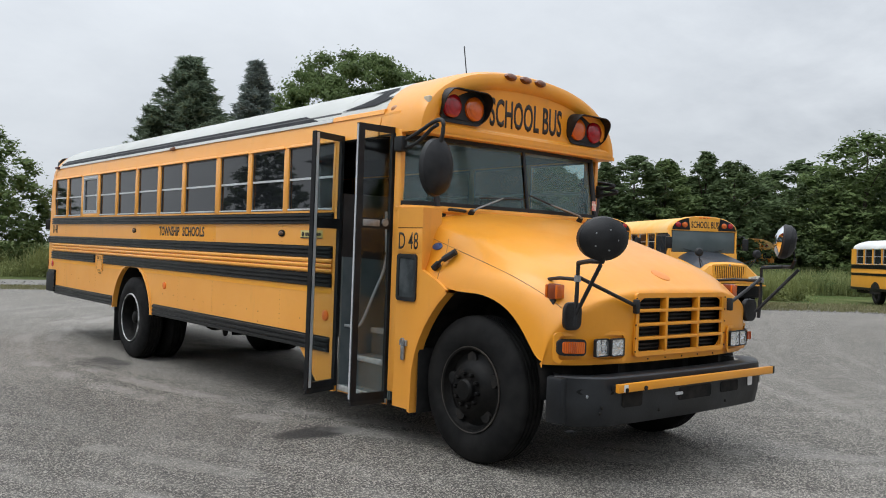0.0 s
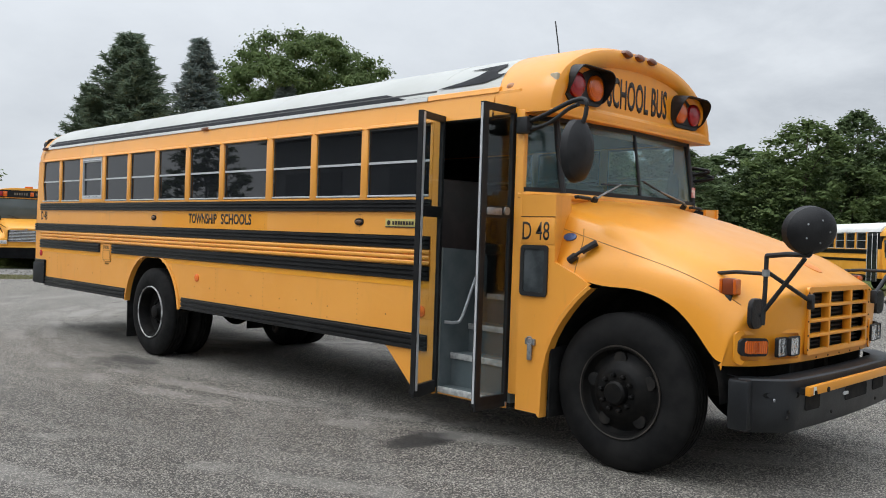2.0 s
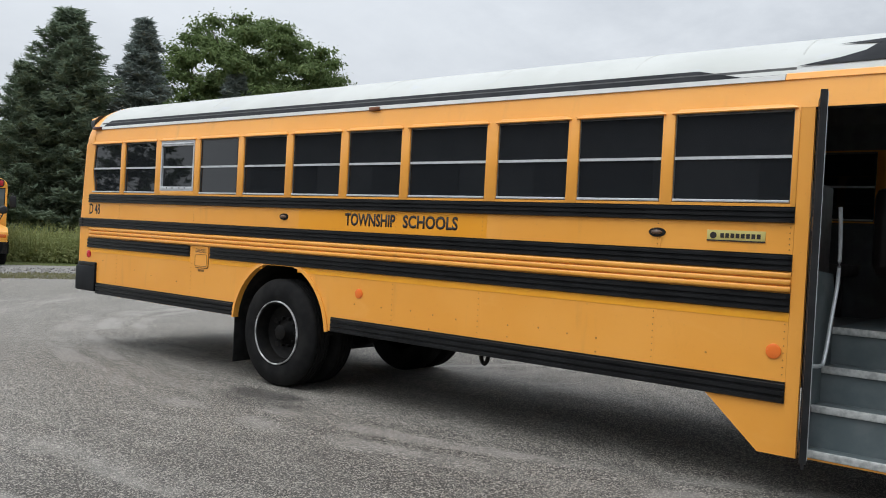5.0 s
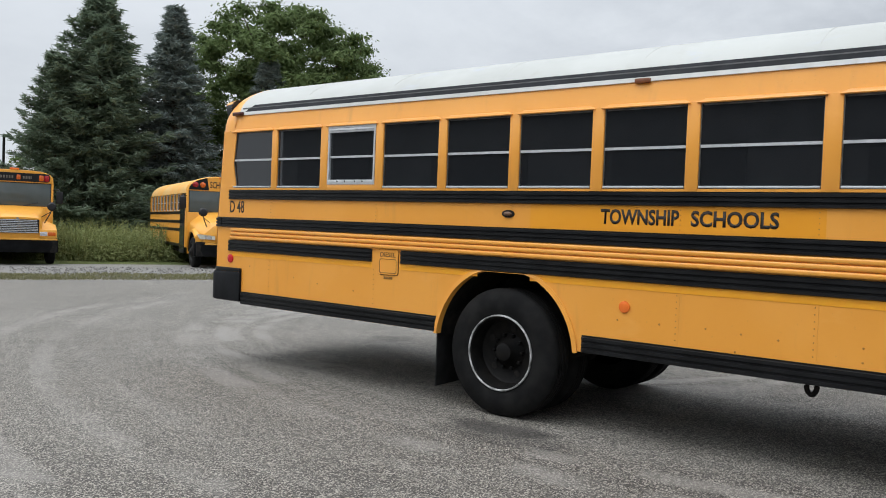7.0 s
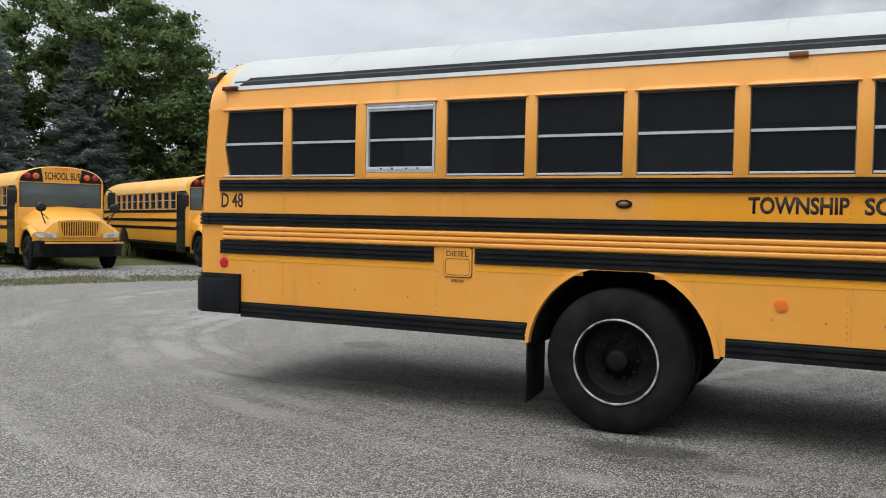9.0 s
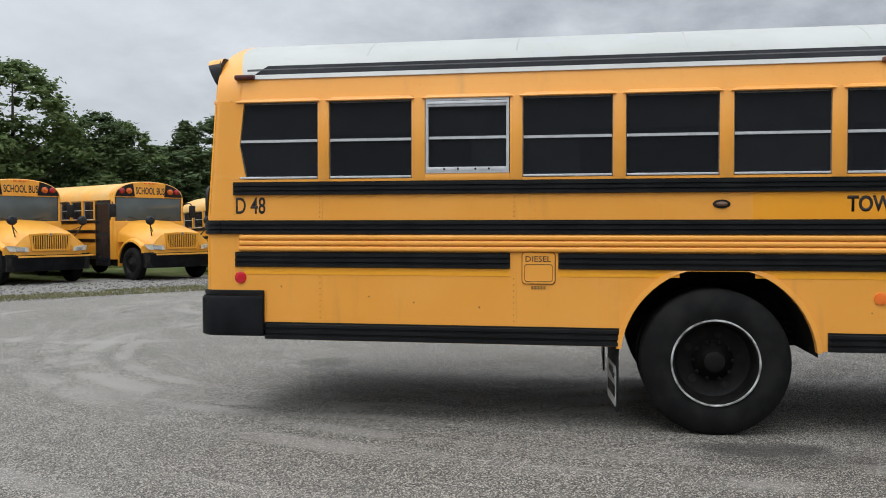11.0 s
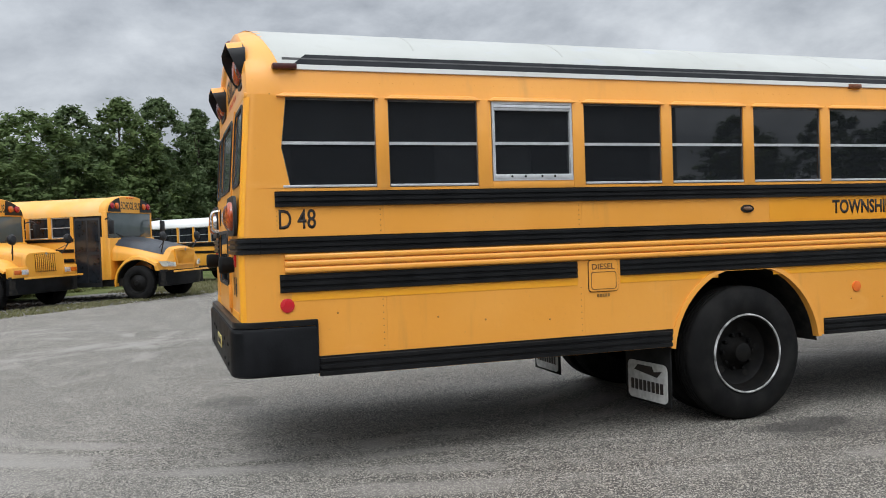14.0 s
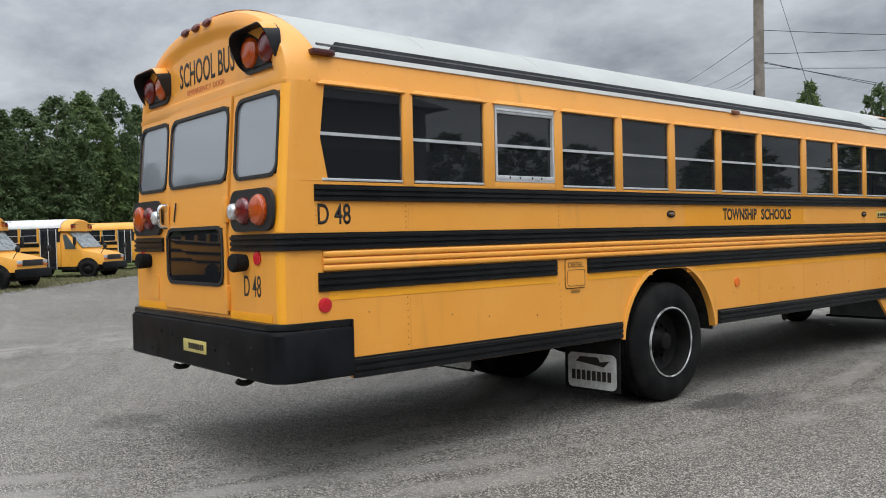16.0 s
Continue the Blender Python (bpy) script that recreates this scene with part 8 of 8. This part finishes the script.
# second rank that closes the gaps
for k in range(38):
    t = k / 37
    x, y = 34 + 72 * t + rng.uniform(-1, 1), 50 - 82 * t + 7 + rng.uniform(-1.5, 1.5)
    plant_tree("broadleaf_tree", (ASH_FAR, LINDEN_FAR)[k % 2], x + 2.5, y, (k * 131) % 360, (1.70, 0.62 + 0.72 * t + rng.uniform(-0.06, 0.06)), "dense green broadleaf tree in the wood's edge", "wood's edge")
# far trees past the street, and those behind the camera that close the place
for k, (x, y, s, h) in enumerate([(30.9, -46.0, 0.85, 1.24), (27.0, -49.0, 0.8, 1.18), (46, -52, 1.0, 0.8), (14, -60, 1.1, 0.8), (-2, -58, 1.2, 0.8), (-16, -46, 1.2, 0.85), (-26, -38, 1.2, 0.8), (-34, -26, 1.2, 0.85), (-30, 44, 1.2, 0.8), (-22, 56, 1.2, 0.9), (-10, 70, 1.3, 0.7), (4, 80, 1.3, 0.6), (-12, -30, 1.3, 0.62), (-18, -27, 1.25, 0.72), (-22, -33, 1.3, 0.8), (-7, -36, 1.3, 0.7), (-2, -42, 1.3, 0.74), (-27, -24, 1.3, 0.7), (-33, -18, 1.4, 0.8), (-36, -10, 1.4, 0.8)]):
    plant_tree("distant_tree", (LINDEN_FAR, ASH_FAR)[k % 2], x, y, k * 50, (s, h), "green tree beyond the lot", "trees past the street")


def weeds(name, count, region, height, mat, label):
    """A stand of tall weeds: thin bent blades in tufts."""
    pts = []
    while len(pts) < count:
        p = region()
        if p is not None:
            pts.append(p)
    p = np.array(pts)
    n = len(p)
    a = rng.uniform(0, math.tau, n)
    h = height * rng.uniform(0.35, 1.1, n) * (0.6 + 0.5 * np.sin(p[:, 0] * 1.3 + p[:, 1] * 0.7) ** 2)
    w = 0.006 + 0.010 * rng.uniform(0, 1, n)
    lean_v = np.stack([np.cos(a), np.sin(a)], 1) * (h * rng.uniform(0.1, 0.75, n))[:, None]
    side = np.stack([-np.sin(a), np.cos(a)], 1) * w[:, None]
    z0 = np.full(n, -0.05)
    v = np.stack([
        np.column_stack([p - side, z0]), np.column_stack([p + side, z0]),
        np.column_stack([p + lean_v * 0.4 + side * 1.3, h * 0.6]), np.column_stack([p + lean_v * 0.4 - side * 1.3, h * 0.6]),
        np.column_stack([p + lean_v, h])], 1).reshape(-1, 3)
    k = np.arange(n) * 5
    me = bpy.data.meshes.new(name)
    me.from_pydata(v.tolist(), [], [*np.stack([k, k + 1, k + 2, k + 3], 1).tolist(), *np.stack([k + 3, k + 2, k + 4], 1).tolist()])
    me.materials.append(mat)
    return tagged(new(name, me), label, "weeds", kind="stuff")


def band(a, b_, w):
    """Random places in a band from a to b."""
    a, b_ = np.array(a), np.array(b_)
    d = b_ - a
    nrm = np.array([-d[1], d[0]]) / np.linalg.norm(d)
    def pick():
        t = rng.uniform(0, 1)
        q = a + d * t + nrm * rng.uniform(0, w)
        return q
    return pick


weeds("tall_weeds", 8000, band((9.0, 37.5), (17.5, 34.0), 7.0), 1.35, WEED, "tall green weeds among the parked buses")
weeds("tall_weeds", 9000, band((-8.0, 41.5), (9.0, 37.5), 7.0), 1.1, WEED, "tall green weeds at the lot's edge")
weeds("tall_weeds", 12000, band((29.0, 19.5), (34.5, 17.0), 9.0), 1.2, WEED, "tall green weeds behind the parked buses")
weeds("tall_weeds", 12000, band((18.0, 37.0), (30.0, 30.5), 6.0), 1.1, WEED, "tall green weeds behind the parked buses")
weeds("tall_weeds", 14000, band((36.0, 25.0), (47.0, 16.0), 6.0), 1.3, WEED, "tall green weeds before the wood")
weeds("grass_tufts", 9000, band((13.0, 25.0), (26.0, 13.6), 1.7), 0.07, DRYGRASS, "short grass tufts in the gravel")
weeds("grass_tufts", 12000, band((-2.0, 30.7), (13.0, 24.9), 2.2), 0.07, DRYGRASS, "short grass tufts in the gravel")
weeds("grass_tufts", 24000, band((26.0, 13.9), (46.0, -3.8), 4.5), 0.13, DRYGRASS, "short grass at the lot's edge")



def bushes(name, count, pick, r0, h0, label, mat=WEED):
    """Low mounds of leafy weeds."""
    pts, face = [], []
    for k in range(count):
        q = pick()
        r, hh = r0 * rng.uniform(0.5, 1.2), h0 * rng.uniform(0.45, 1.1)
        m = 125
        d = rng.normal(size=(m, 3))
        d /= np.linalg.norm(d, axis=1)[:, None]
        d[:, 2] = np.abs(d[:, 2])
        u = rng.uniform(0.3, 1.05, m)[:, None]
        pts.append(np.array([q[0], q[1], 0.0]) + d * u * np.array([r, r, hh]))
        face.append(d * 0.6 + np.array([0, 0, 0.7]))
    me = leaf_mesh(name, np.concatenate(pts), 0.036, mat, long=1.9, face=np.concatenate(face))
    return tagged(new(name, me), label, "weeds", kind="stuff")


bushes("leafy_weeds", 430, band((9.5, 37.0), (18.0, 33.6), 5.0), 0.70, 1.30, "leafy olive-green weeds among the parked buses")
bushes("leafy_weeds", 160, band((-8.0, 41.0), (9.0, 37.0), 5.0), 0.5, 1.0, "leafy olive-green weeds at the lot's edge")
bushes("leafy_weeds", 160, band((29.0, 19.5), (34.5, 16.5), 6.0), 0.5, 1.1, "leafy olive-green weeds behind the parked buses")
bushes("leafy_weeds", 200, band((36.0, 25.0), (47.0, 16.0), 5.0), 0.55, 1.25, "leafy olive-green weeds before the wood", LEAF_A)

bushes("leafy_weeds", 70, band((4.0, 42.0), (11.5, 41.5), 5.0), 1.0, 1.7, "leafy green scrub under a small tree", LEAF_A)

# loose stones on the gravel strip
n_st = 7000
ta = rng.uniform(0, 1, n_st)
stones_v, stones_f = [], []
for t in ta:
    i = t * 7.999
    k = int(i) + 2
    f = i - int(i)
    k = min(k, len(EDGE) - 2)
    pa = Vector(EDGE[k]).lerp(Vector(EDGE[k + 1]), f)
    pb = Vector(OUTER[k]).lerp(Vector(OUTER[k + 1]), f)
    q = pa.lerp(pb, rng.uniform(-0.02, 0.75))
    r = rng.uniform(0.018, 0.05)
    c = np.array([q.x, q.y, -0.008 + r * 0.3])
    o = len(stones_v)
    s = rng.uniform(0.6, 1.3, (6, 1)) * r * np.array([[1, 0, 0], [-1, 0, 0], [0, 1, 0], [0, -1, 0], [0, 0, 0.7], [0, 0, -0.7]])
    stones_v += (c + s).tolist()
    stones_f += [(o + x, o + y, o + z) for x, y, z in ((0, 2, 4), (2, 1, 4), (1, 3, 4), (3, 0, 4), (2, 0, 5), (1, 2, 5), (3, 1, 5), (0, 3, 5))]
me = bpy.data.meshes.new("loose_stones")
me.from_pydata(stones_v, [], stones_f)
me.materials.append(STONE)
tagged(new("loose_stones", me), "loose grey stones on the gravel strip", "gravel", kind="stuff")

# ---------------------------------------------------------------- utility pole and wires
px, py = 12.22, -5.2
pole = thing("utility_pole", (px, py, 0), "weathered grey wooden utility pole with wires", "utility pole")
part("shaft", tube([(px, py, -0.05), (px - 0.03, py, 6.0), (px - 0.10, py, 11.5)], 0.17, 16, taper=0.125), POLE, pole)
part("junction_box", box(px - 0.10, px + 0.02, py + 0.13, py + 0.22, 4.4, 4.75, 0.01), plain("grey_box", (0.4, 0.4, 0.4), (0.5, 0.5, 0.5), 0.5), pole)
part("conduit", tube([(px + 0.06, py + 0.16, 0.0), (px + 0.05, py + 0.15, 5.4)], 0.025, 8), UNDER, pole)


def wire(a, b_, sag, r=0.009):
    a, b_ = Vector(a), Vector(b_)
    return tube([a.lerp(b_, t) - Vector((0, 0, 4 * sag * t * (1 - t))) for t in [k / 14 for k in range(15)]], r, 5)


def beyond(a, b_, k):
    return Vector(a) + (Vector(b_) - Vector(a)) * k


for z, ez in ((7.14, 6.987), (6.45, 6.553), (6.05, 6.037), (6.26, 5.49), (6.22, 5.56)):
    part("cable", wire((px, py, z), beyond((px, py, z), (9.84, -8.0, ez), 4.0), 0.12), SEAL, pole)
for z, ey, ez in ((7.03, -28.54, 10.81), (6.38, -31.13, 10.88), (5.95, -33.0, 10.75), (5.85, -33.9, 10.80)):
    part("cable", wire((px, py, z), beyond((px, py, z), (30.0, ey, ez), 1.6), 0.15), SEAL, pole)
part("guy_wire", wire((11.90, py - 0.1, 9.0), beyond((11.557, py - 0.1, 7.847), (10.869, py - 0.1, 5.523), 3.3), 0.0, 0.007), SEAL, pole)


solo("steel_post", tube([(16.28, 48.5, -0.05), (16.28, 48.5, 5.32)], 0.07, 10, taper=0.06), UNDER, "tall dark plain post behind the weeds", "post")

# ---------------------------------------------------------------- garage on the side of the lot that only the windows mirror
garage = thing("bus_garage", (-22, 9.0, 0), "plain dark metal-clad bus garage across the lot", "garage")
part("wall", box(-30, -13.0, 0.0, 34.0, 0.0, 5.6), CLADDING, garage)
b = prism([(-30.6, -0.6, 5.6), (-12.4, -0.6, 5.6), (-21.5, -0.6, 8.6)], (0, 35.2, 0))
part("roof", b, GARAGEROOF, garage, smooth=None)
for y in (3, 10, 17, 24, 31):
    part("roll_door", box(-13.0, -12.94, y - 2.0, y + 2.0, 0.0, 4.2, 0.01), GARAGEROOF, garage)

# small litter by the front wheel
solo("paper_scrap", prism([(5.47, 4.75, 0.004), (5.56, 4.73, 0.004), (5.57, 4.79, 0.006), (5.49, 4.80, 0.004)], (0, 0, 0.004)), PAPER, "crumpled white paper scrap on the asphalt", "litter", smooth=None)
